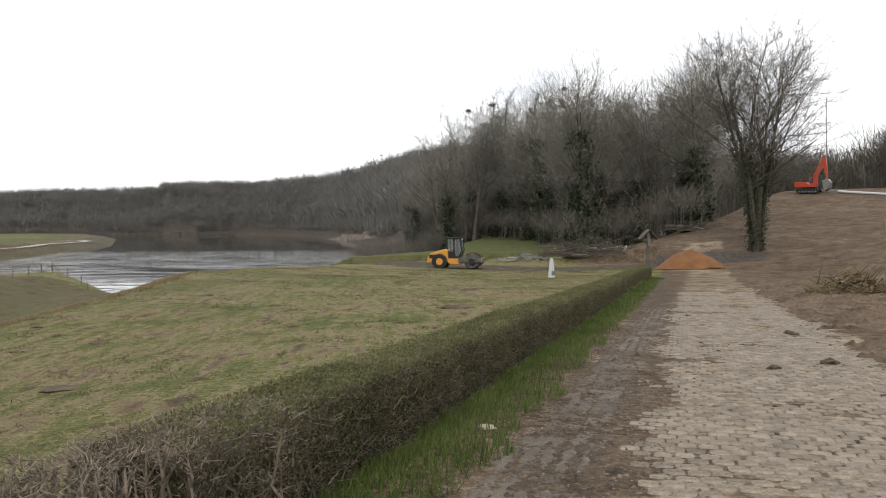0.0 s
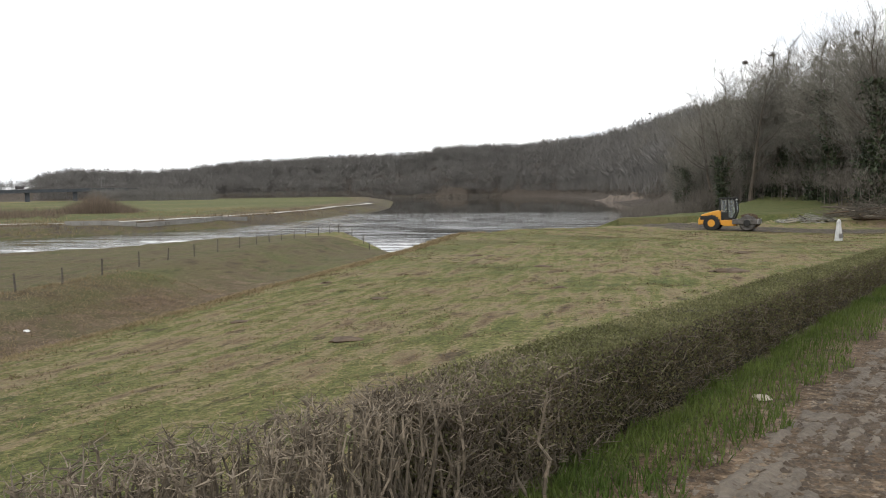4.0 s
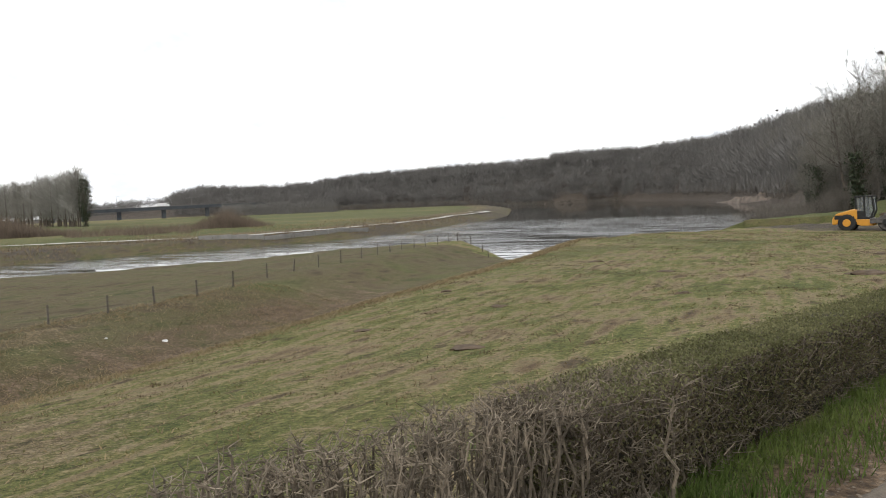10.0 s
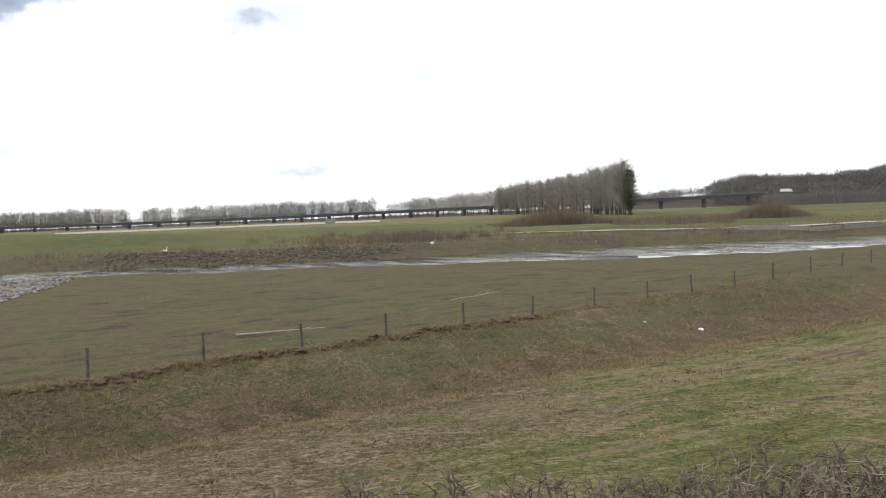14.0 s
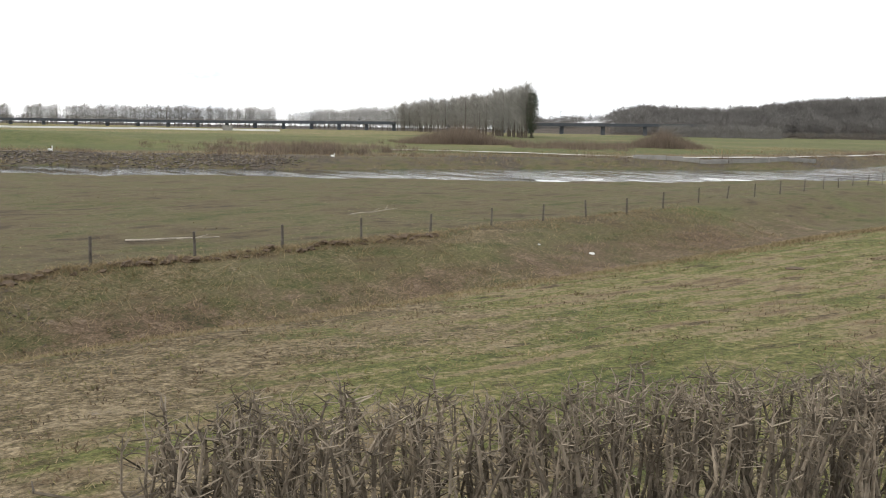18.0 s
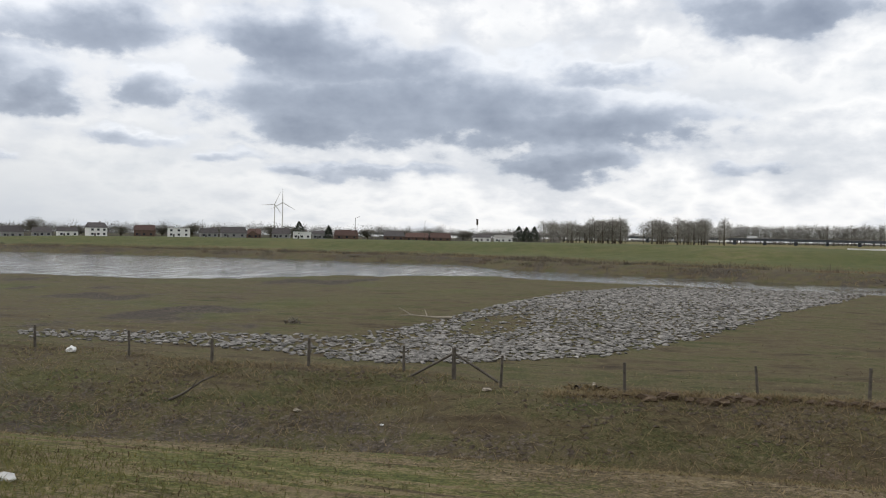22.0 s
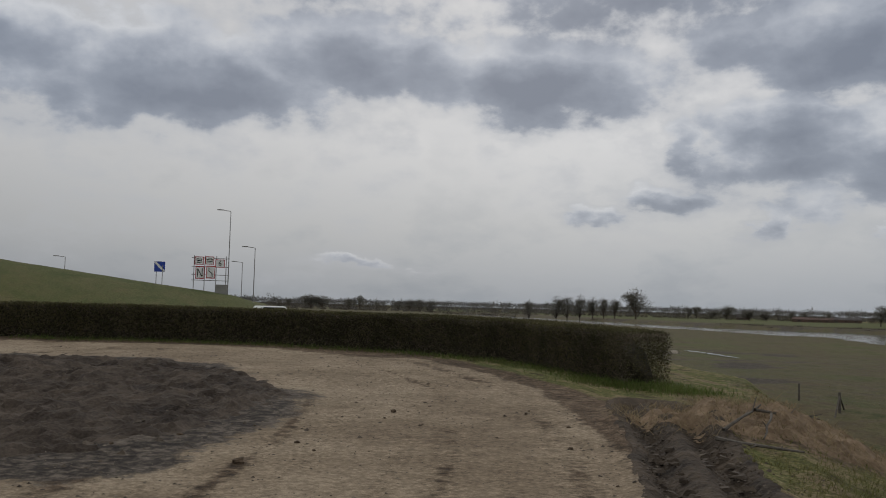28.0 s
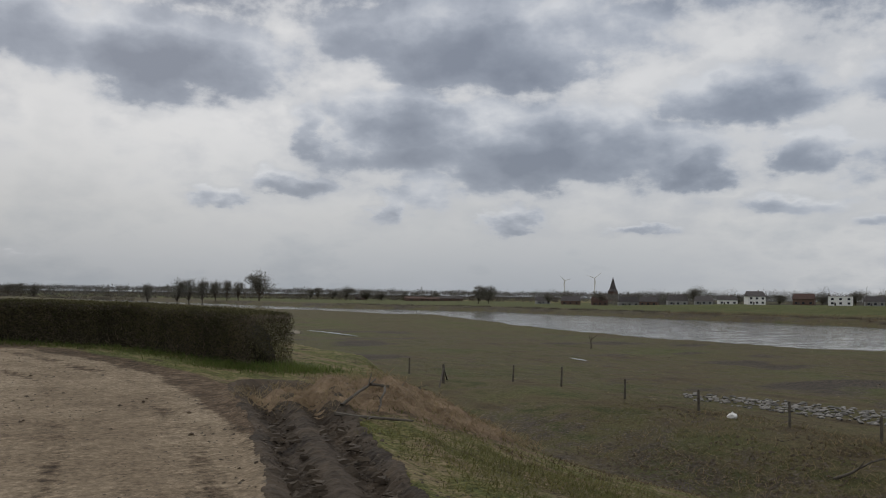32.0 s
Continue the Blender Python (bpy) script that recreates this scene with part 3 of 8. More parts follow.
def height(x, y):
    x, y = np.asarray(x, float), np.asarray(y, float)
    r = np.hypot(x, y)
    s, w = x * UX + y * UY, x * NX + y * NY
    zr = road_z(x, y)
    zr = np.where(s > 75, np.maximum(zr, -2.3), zr)
    # upland: road, mud flat, wood floor rising north and east
    up = zr + 2.2 * ss(95, 180, r) * ss(-5, 40, y)
    # spoil slope under the excavator
    q, p = (x - 30) * 0.64 + (y - 79) * 0.77, (x - 30) * 0.77 - (y - 79) * 0.64
    up = up + np.clip(q, 0, 58) * 0.135 * ss(-26, -8, p) * ss(0, 4, q)
    # lawn between hedge and crest
    xc = crest_x(y)
    hx = (-3.45 - y * NY) / NX
    hx = np.where(y < 2, np.interp(y, [-30, -17, -13, -10, -6, -3, 2], [-11, -10, -8, -6.4, -4.6, -3.4, -2.95]), hx)
    zc = np.interp(y, [-60, -20, -12, -8, -4, 0, 5, 15, 32, 44, 56, 68, 80], [-0.6, -1.05, -1.5, -1.45, -1.36, -1.37, -1.33, -1.36, -1.26, -1.2, -1.15, -1.4, -1.85])
    k = np.clip((hx - x) / np.maximum(hx - xc, 0.5), 0, 1)
    lawn = zr * (1 - k) + zc * k
    lawn = lawn - 0.25 * np.sin(np.clip(k, 0, 1) * math.pi) * ss(20, 60, y)
    land = np.where(k > 0, np.where(y < 95, lawn, up), up)
    # channel below the crest
    d = xc - x
    zb = np.interp(y, [-80, -40, 0, 60, 100, 112], [-4.6, -5.2, -5.6, -5.75, -5.9, -6.12])
    fall = zc - (zc - zb) * ss(-1.2, 10.5, d)
    xf = fence_x(y)
    up_b = zb + (-4.15 - zb) * ss(9.5, 0.6, x - xf)
    meadow = -4.15 - 0.15 * ss(20, 70, xf - x)
    ditch = np.where(x > xf, np.maximum(np.where(d > 9, up_b, fall), np.minimum(fall, 9)), meadow)
    ditch = np.where((x > xf) & (d <= 9), fall, ditch)
    ditch = np.where((x > xf) & (d > 9), np.maximum(up_b, fall), ditch)
    west = ((d > -1.2) & (y < 112)) | ((x < -30) & (y < 150))
    z = np.where(west, ditch, land)
    # flat flood plain to the south
    z = np.where((y < -60) & (x < -9), np.minimum(z, -4.0), z)
    z = z + ss(-58, -75, y) * ss(-14, -4, x) * np.minimum(0, -4.0 - z)
    # river and far side
    rd = line_dist(x, y, NEAR_BANK)
    fd = line_dist(x, y, FAR_BANK)
    wet = inside(x, y, RIVER)
    far_side = ~wet & (fd < rd) & (x < np.interp(y, [-900, 0, 100, 200, 860], [-170, -150, -110, -80, -150]))
    plain = -4.2 + 0.6 * ss(10, 60, fd) + 1.0 * ss(60, 500, fd)
    dike = 3.1 * ss(52, 82, fd) * (1 - 0.75 * ss(150, 420, fd)) * ss(125, 60, y) * ss(-420, -250, y)
    far = np.minimum(-6.3 + 0.28 * fd, plain + dike)
    near_cap = -6.3 + 0.5 * rd
    z = np.where(far_side, far, np.minimum(z, near_cap))
    z = np.where(wet, np.maximum(-6.6 - 0.12 * np.minimum(rd, fd), -8.5), z)
    # wooded valley side far north
    az = np.degrees(np.arctan2(-x, y))
    side = x - np.interp(y, [130, 175, 260, 330, 417, 560, 703, 860, 1003], [0, 8, 2, -5, -11, -30, -54, -95, -176])
    east = np.interp(y, [180, 260, 340, 500, 700, 1000], [0, 4, 14, 26, 33, 35]) * ss(3, 52, side)
    north = np.interp(az, [0, 11.6, 18.9, 26, 30.2, 33, 36.2, 38.7, 42, 46], [38, 37, 32, 26, 16, 18, 20, 10, 6, 0]) * ss(1010, 1110, r) * (az > -60)
    z = z + np.where(wet | (y < 130), 0, np.maximum(east, north))
    # motorway embankment behind the south hedge
    az = np.degrees(np.arctan2(-x, y)) % 360
    z = z + np.interp(az, [178.9, 179.6, 181.7, 183.4, 186.9, 190.6, 193.6, 206, 240, 250], [0, 4.7, 6.3, 6.8, 7.75, 8.6, 9.3, 12.5, 12.5, 0]) * ss(72, 112, r) * ss(420, 260, r) * (y < 0)
    z = z + 0.05 * wavy(x, y, 2.3) * ss(6, 14, r) + 0.22 * wavy(x, y, 11, 2) * ss(25, 60, r) * np.where(wet, 0, 1)
    # tyre ruts and churned mud beside the bend
    rut = line_dist(x, y, RUT)
    z = z - 0.09 * np.exp(-((rut - 0.27) / 0.13) ** 2) + 0.05 * np.exp(-((rut - 0.6) / 0.14) ** 2)
    z = z + 0.09 * ss(2.4, 1.4, np.hypot((x - 4.0) / 2.1, (y + 14.6) / 3.0)) * (0.6 + wavy(x, y, 0.5, 4))
    z = z + 0.30 * np.exp(-(((x + 6.7) / 1.7) ** 2 + ((y + 10.6) / 1.3) ** 2)) * (1 + 0.25 * wavy(x, y, 0.3, 1))
    # turf ridge under the fence and clods on the channel side
    z = z + 0.22 * np.exp(-((x - fence_x(y) - 0.5) / 0.5) ** 2) * ss(-4, 0, y) * ss(36, 28, y) * (0.6 + 0.5 * wavy(x, y, 0.8, 3))
    return z


def masks(x, y, z):
    r = np.hypot(x, y)
    s, w = x * UX + y * UY, x * NX + y * NY
    wob = wavy(x, y, 1.7, 1) * 0.25
    m = {}
    d = crest_x(y) - x
    xf = fence_x(y)
    rdist = line_dist(x, y, ROAD)
    rd_ = line_dist(x, y, NEAR_BANK)
    m["dull"] = ss(-0.3, 0.6, d + wob) * 0.95 * (y < 115)
    m["straw"] = ss(0.2, 1.2, d) * ss(-0.5, 1.5, x - xf) * (0.5 + 0.34 * wavy(x, y, 6, 3)) * ss(-8, 12, y) * (y < 118) * (1 - 0.6 * ss(26, 55, y + 3 * (x - xf)))
    lawn_k = ss(0.3, -0.6, d) * (w < -3.2) * (y < 60) * (r < 90)
    thatch = (0.6 * ss(26, 4, y) + 0.16 * np.exp(-((d + 0.9) / 1.1) ** 2)) * (0.8 + 0.6 * wavy(x, y * 0.5, 2.4, 4))
    m["straw"] = np.maximum(m["straw"], np.minimum(lawn_k * thatch, 0.7))
    fd, nd = line_dist(x, y, FAR_BANK), line_dist(x, y, NEAR_BANK)
    far = (fd < 300) & (fd < nd) & (x < -90) & ~inside(x, y, RIVER)
    m["fresh"] = np.where(far, 0.6 + 0.25 * wavy(x, y, 34, 1), 0) * ss(20, 34, fd) + np.where(far & (y < 70), 0.12, 0) * ss(34, 50, fd)
    m["dull"] = np.where((fd < nd) & (x < -90), 0.8 * ss(60, 30, fd), m["dull"])
    m["straw"] = np.maximum(m["straw"], np.where(far, (0.36 * ss(4, 9, fd) * ss(34, 22, fd) + 0.35 * (y > 60)) * (0.7 + 0.6 * wavy(x, y, 17, 5)), 0))
    m["fresh"] = np.maximum(m["fresh"], ss(105, 118, r) * ss(10, 60, y) * (x > -20) * (y < 172) * 0.8)
    verge = np.exp(-((w + 2.2 + wob * 0.5) / 0.45) ** 2) * (s > 1.5) * (s < 75)
    m["fresh"] = np.maximum(m["fresh"], verge)
    m["fresh"] = np.maximum(m["fresh"], 0.38 * ss(0.5, 2.5, d) * ss(-1, 1, x - xf) * ss(4, -10, y) * (y > -60) * (0.8 + 0.8 * wavy(x, y, 3.5, 7)))
    m["fresh"] = np.maximum(m["fresh"], 0.4 * ss(0.5, 2.5, d) * ss(-1, 1, x - xf) * ss(6, 20, y) * (y < 110) * (0.8 + 0.9 * wavy(x, y, 4.5, 12)))
    m["fresh"] = np.maximum(m["fresh"], (0.62 + 0.2 * wavy(x, y, 9, 3)) * ss(75, 100, r) * (y < -20) * (x > -10))
    m["fresh"] = np.maximum(m["fresh"], (0.38 + 0.3 * wavy(x, y, 7, 11)) * (x < xf - 1) * ss(0, -30, y) * (x > -150) * (r < 220) * ~inside(x, y, RIVER))
    soil = ss(2.9, 3.6, w + wob) * (r < 260) * ss(-60, -20, s)
    soil = np.maximum(soil, ss(-0.5, 5, (x - 30) * 0.64 + (y - 79) * 0.77) * ss(-24, -10, (x - 30) * 0.77 - (y - 79) * 0.64) * (r < 400))
    soil = np.maximum(soil, ss(-2.5, -1.9, w + wob * 0.5) * ss(-2.5, -1.0, s) * (r < 130))
    soil = np.maximum(soil, np.exp(-(((x + 6.6) / 1.9) ** 2 + ((y + 10.6) / 1.8) ** 2)) * 1.25)
    gravel = ss(-1.95, -1.4, w + wob * 0.6) * ss(-0.1, -0.7, w + wob) * (s > 0)
    m["soil"] = np.maximum(soil, gravel * 0.95)
    ruts = (0.36 * np.exp(-((rdist - 0.45) / 0.12) ** 2) + 0.5 * np.exp(-((rdist - 1.0) / 0.16) ** 2) + 0.3 * np.exp(-((rdist - 1.55) / 0.1) ** 2) + 0.55 * np.exp(-((rdist - 2.25) / 0.25) ** 2)) * (0.85 + 0.6 * wavy(x, y, 1.6, 5)) * (s < 0)
    bank = (rd_ < 14) * ss(310, 340, y) * ss(520, 470, y) * (x > -70) * (x < 40) * (0.75 + 0.5 * wavy(x, y, 14, 2))
    m["soil"] = np.maximum(np.maximum(m["soil"], bank), ss(4.0, 3.2, rdist) * (s < 2))
    m["sand"] = ss(3.2, 2.5, rdist + wob) * (0.52 * ss(-0.8, 0.1, w + wob * 1.6) * (1 - ss(1.0, -3.2, s + wob * 3)) + (1.0 - ruts) * ss(1.0, -3.2, s + wob * 3))
    m["sand"] = np.maximum(m["sand"], gravel * (0.34 + 0.24 * wavy(x, y, 0.9, 8)))
    m["sand"] = np.maximum(m["sand"], 0.8 * np.exp(-(((x + 6.5) / 1.4) ** 2 + ((y + 10.4) / 1.2) ** 2)))
    mud = ss(0.9, 0.3, line_dist(x, y, RUT) + wob * 0.8) * 0.66
    mud = np.maximum(mud, ss(2.5, 1.7, np.hypot((x - 4.0) / 2.1, (y + 14.6) / 3.0) + wob * 2.4 + 0.35 * wavy(x, y, 0.6, 9)) * 0.95)
    track = ss(5.5, 3.0, line_dist(x, y, [(34, 85), (14, 84), (-4, 90), (-14, 96)]) + wob * 5) * 0.68
    track = np.maximum(track, ss(0.5, 0.1, np.abs(w - 4.6) + wob) * (s > 3) * (s < 60) * 0.6)
    track = np.maximum(track, ss(0.8, 0.3, np.abs(w + 1.05) + wob * 1.6) * (s > 1) * (s < 70) * 0.42)
    ridge = np.exp(-((x - xf - 0.9) / 0.5) ** 2) * ss(-4, 0, y) * ss(36, 28, y) * (0.5 + 0.5 * wavy(x, y, 1.1, 3))
    # wet patches; the floor value darkens the colour of backlit, self-shaded grass
    damp_backlit = np.maximum(0.85 * ss(0.12, 0.7, wavy(x, y * 1.6, 9, 6)), 0.36) * (x < xf - 1) * ss(-8, -40, y) * (x > -120) * (r < 150)
    # wood floor mask: leaf litter colour, darkened for the shade under the trees
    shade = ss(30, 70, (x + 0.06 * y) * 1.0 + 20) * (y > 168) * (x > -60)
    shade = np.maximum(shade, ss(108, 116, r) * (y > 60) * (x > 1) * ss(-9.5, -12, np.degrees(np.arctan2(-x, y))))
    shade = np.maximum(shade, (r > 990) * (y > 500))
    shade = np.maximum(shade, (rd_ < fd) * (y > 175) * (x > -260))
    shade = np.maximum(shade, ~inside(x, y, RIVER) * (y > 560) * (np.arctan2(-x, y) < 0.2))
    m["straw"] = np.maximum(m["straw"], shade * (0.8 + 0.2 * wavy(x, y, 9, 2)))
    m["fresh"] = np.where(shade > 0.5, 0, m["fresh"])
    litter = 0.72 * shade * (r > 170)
    litter = np.maximum(litter, (0.26 + 0.14 * wavy(x, y, 3, 5)) * (1 - 0.75 * ss(6, 24, y)) * ss(0.2, 1.5, d) * ss(-1, 1, x - xf) * ss(70, 40, y) * (y > -60))
    foot = (0.54 + 0.14 * wavy(x, y, 2.2, 15)) * ss(1.5, 6.5, x - xf) * ss(0.5, 2.0, d) * ss(100, 60, y) * (y > -40)
    m["soil"] = np.maximum(m["soil"], foot * ss(-6, 10, y))
    litter = np.maximum(litter, foot * 0.85 * ss(8, -6, y))
    m["fresh"] = np.maximum(m["fresh"], lawn_k * (0.4 + 0.34 * wavy(x, y, 5, 19)) * ss(12, 40, y))
    litter = np.maximum(litter, np.where(far, (0.5 + 0.3 * wavy(x, y, 9, 16)) * ss(24, 15, fd), 0))
    lush = np.exp(-(((x + 5.9) / 1.3) ** 2 + ((y + 6.2) / 2.0) ** 2)) * 0.55
    m["fresh"] = np.maximum(m["fresh"], lush)
    # mud tone also holds the wood floor shade and the backlit meadow darkening
    m["mud"] = np.maximum(np.maximum(np.maximum(mud, track), litter), np.maximum(ridge * 0.5, damp_backlit))
    return m


def bend_mud(x, y):
    return 1.25 * ss(2.35, 1.55, np.hypot((x - 4.0) / 2.1, (y + 14.6) / 3.0))


def rut_mud(x, y):
    return 1.1 * ss(0.88, 0.4, line_dist(x, y, RUT)) * ss(-3.9, -4.8, y)


def mound_earth(x, y):
    return ss(1.25, 0.55, np.hypot((x + 6.7) / 2.0, (y + 10.6) / 1.75))


def ground_sheet():
    az = np.radians(np.concatenate([np.arange(-36, 204, 0.42), np.arange(204, 324, 3.0)]))
    rr = [0.35]
    while rr[-1] < 4800:
        rr.append(rr[-1] * 1.021 + 0.006)
    rr = np.array(rr)
    A, R = np.meshgrid(az, rr)
    x, y = (-np.sin(A) * R).ravel(), (np.cos(A) * R).ravel()
    # the ground dips under the torn-up earth that is laid over it
    z = height(x, y) - 0.16 * ss(0.7, 1.0, np.maximum(np.maximum(bend_mud(x, y), rut_mud(x, y)), mound_earth(x, y)))
    na, nr = len(az), len(rr)
    i = np.arange(nr - 1)[:, None] * na
    j = np.arange(na)[None, :]
    j2 = (j + 1) % na
    quads = np.stack([i + j, i + na + j, i + na + j2, i + j2], -1).reshape(-1, 4)
    n0 = len(x)
    tris = [(n0, b, a) for a, b in zip(range(na), [*range(1, na), 0])]
    me = bpy.data.meshes.new("ground")
    verts = np.concatenate([np.stack([x, y, z], 1), [[0, 0, float(height(0.0, 0.0))]]])
    me.from_pydata(verts.tolist(), [], [tuple(q) for q in quads[:, ::-1].tolist()] + [t[::-1] for t in tris])
    me.polygons.foreach_set("use_smooth", [True] * len(me.polygons))
    vx, vy = verts[:, 0], verts[:, 1]
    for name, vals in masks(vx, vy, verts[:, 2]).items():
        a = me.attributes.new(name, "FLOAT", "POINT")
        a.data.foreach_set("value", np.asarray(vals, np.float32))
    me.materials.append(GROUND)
    return tagged(new("ground", me), "grassy river land with bare soil, straw slopes and a dirt road", "ground", kind="structure")


ground_sheet()


def link_mesh(name, verts, faces, material, parent=None, label="", smooth=False):
    me = bpy.data.meshes.new(name)
    me.from_pydata(verts, [], faces)
    if smooth:
        me.polygons.foreach_set("use_smooth", [True] * len(me.polygons))
    me.materials.append(material)
    ob = new(name, me)
    ob.parent = parent
    if label:
        ob["label"] = label
    return ob


water = link_mesh("water", [(-1500, -1500, WATER_Z), (60, -1500, WATER_Z), (60, 1000, WATER_Z), (-1500, 1000, WATER_Z)], [(0, 1, 2, 3)], WATER)
tagged(water, "broad rippled grey river reflecting the cloudy sky", "river", kind="structure")
# ---- bare trees ----


class Geo:
    """Collects vertices and faces of one mesh."""

    def __init__(self):
        self.v, self.f = [], []

    def tube(self, a, b, ra, rb, n=4):
        a, b = Vector(a), Vector(b)
        ax = (b - a)
        if ax.length < 1e-6:
            return
        ax.normalize()
        sd = ax.cross(Vector((0.3, 0.2, 1)) if abs(ax.z) < 0.9 else Vector((1, 0.2, 0.1))).normalized()
        up = ax.cross(sd)
        k = len(self.v)
        for c, r in ((a, ra), (b, rb)):
            for i in range(n):
                t = 2 * math.pi * i / n
                self.v.append(tuple(c + sd * (math.cos(t) * r) + up * (math.sin(t) * r)))
        for i in range(n):
            j = (i + 1) % n
            self.f.append((k + i, k + j, k + n + j, k + n + i))

    def blade(self, a, b, wide):
        """A thin tapered sliver from a to b."""
        a, b = Vector(a), Vector(b)
        sd = (b - a).cross(Vector((random.uniform(-1, 1), random.uniform(-1, 1), random.uniform(-1, 1))))
        if sd.length < 1e-6:
            return
        sd = sd.normalized() * wide
        k = len(self.v)
        self.v += [tuple(a - sd), tuple(a + sd), tuple(b)]
        self.f.append((k, k + 1, k + 2))

    def leaf(self, c, size):
        c = Vector(c)
        d1 = Vector((random.gauss(0, 1), random.gauss(0, 1), random.gauss(0, 1))).normalized() * size
        d2 = d1.cross(Vector((random.gauss(0, 1), random.gauss(0, 1), random.gauss(0, 1))))
        d2 = d2.normalized() * size * 0.6
        k = len(self.v)
        self.v += [tuple(c - d1), tuple(c + d2), tuple(c + d1), tuple(c - d2)]
        self.f.append((k, k + 1, k + 2, k + 3))

    def box(self, cx, cy, cz, sx, sy, sz, yaw=0.0):
        k = len(self.v)
        c, s = math.cos(radians(yaw)), math.sin(radians(yaw))
        for dz in (-sz / 2, sz / 2):
            for dx, dy in ((-1, -1), (1, -1), (1, 1), (-1, 1)):
                px, py = dx * sx / 2, dy * sy / 2
                self.v.append((cx + px * c - py * s, cy + px * s + py * c, cz + dz))
        self.f += [tuple(k + i for i in q) for q in ((3, 2, 1, 0), (4, 5, 6, 7), (0, 1, 5, 4), (1, 2, 6, 5), (2, 3, 7, 6), (3, 0, 4, 7))]

    def put(self, name, material, parent=None, label="", smooth=False):
        return link_mesh(name, self.v, self.f, material, parent, label, smooth)


def grow(wood, twig, a, way, length, rad, level, top, fork=3, twigs=6, droop=0.0, twigw=0.012):
    """A limb in bent steps, with side limbs; the last level ends in fine twigs."""
    steps = 4 if level < 2 else 3
    p, d = Vector(a), Vector(way).normalized()
    for i in range(steps):
        d = (d + Vector((random.gauss(0, 0.13), random.gauss(0, 0.13), random.gauss(0.05 - droop, 0.09)))).normalized()
        q = p + d * (length / steps)
        r0, r1 = rad * (1 - i / steps * 0.55), rad * (1 - (i + 1) / steps * 0.55)
        wood.tube(p, q, r0, r1, 6 if level == 0 else (4 if level == 1 else 3))
        if level < top and (i > 0 or level > 0):
            for _ in range(fork if i < steps - 1 else fork + 1):
                side = d.cross(Vector((random.gauss(0, 1), random.gauss(0, 1), random.gauss(0, 1)))).normalized()
                out = (d * random.uniform(0.5, 0.95) + side * random.uniform(0.55, 1.0)).normalized()
                grow(wood, twig, p.lerp(q, random.random()), out, length * random.uniform(0.42, 0.62), r1 * 0.5, level + 1, top, fork, twigs, droop, twigw)
        elif level >= top:
            for _ in range(twigs):
                side = Vector((random.gauss(0, 1), random.gauss(0, 1), random.gauss(0.25, 1))).normalized()
                b = p.lerp(q, random.random())
                e = b + (d * 0.7 + side * 0.8).normalized() * length * random.uniform(0.25, 0.6)
                twig.blade(b, e, max(rad * 0.22, twigw))
        p = q


def puff(geo, mid, rx, rz, n, ln, w):
    """Fine upswept twigs filling a rounded crown about the trunk."""
    for _ in range(n):
        d = Vector((random.gauss(0, 1), random.gauss(0, 1), random.gauss(0.15, 1))).normalized()
        q = random.random() ** 0.45
        b = Vector((d.x * rx * q, d.y * rx * q, mid + d.z * rz * q))
        e = b + Vector((d.x * 0.7 + random.gauss(0, 0.35), d.y * 0.7 + random.gauss(0, 0.35), abs(d.z) * 0.6 + random.uniform(0.2, 0.8))) * ln * random.uniform(0.5, 1.2)
        geo.blade(b, e, w * random.uniform(0.7, 1.4))


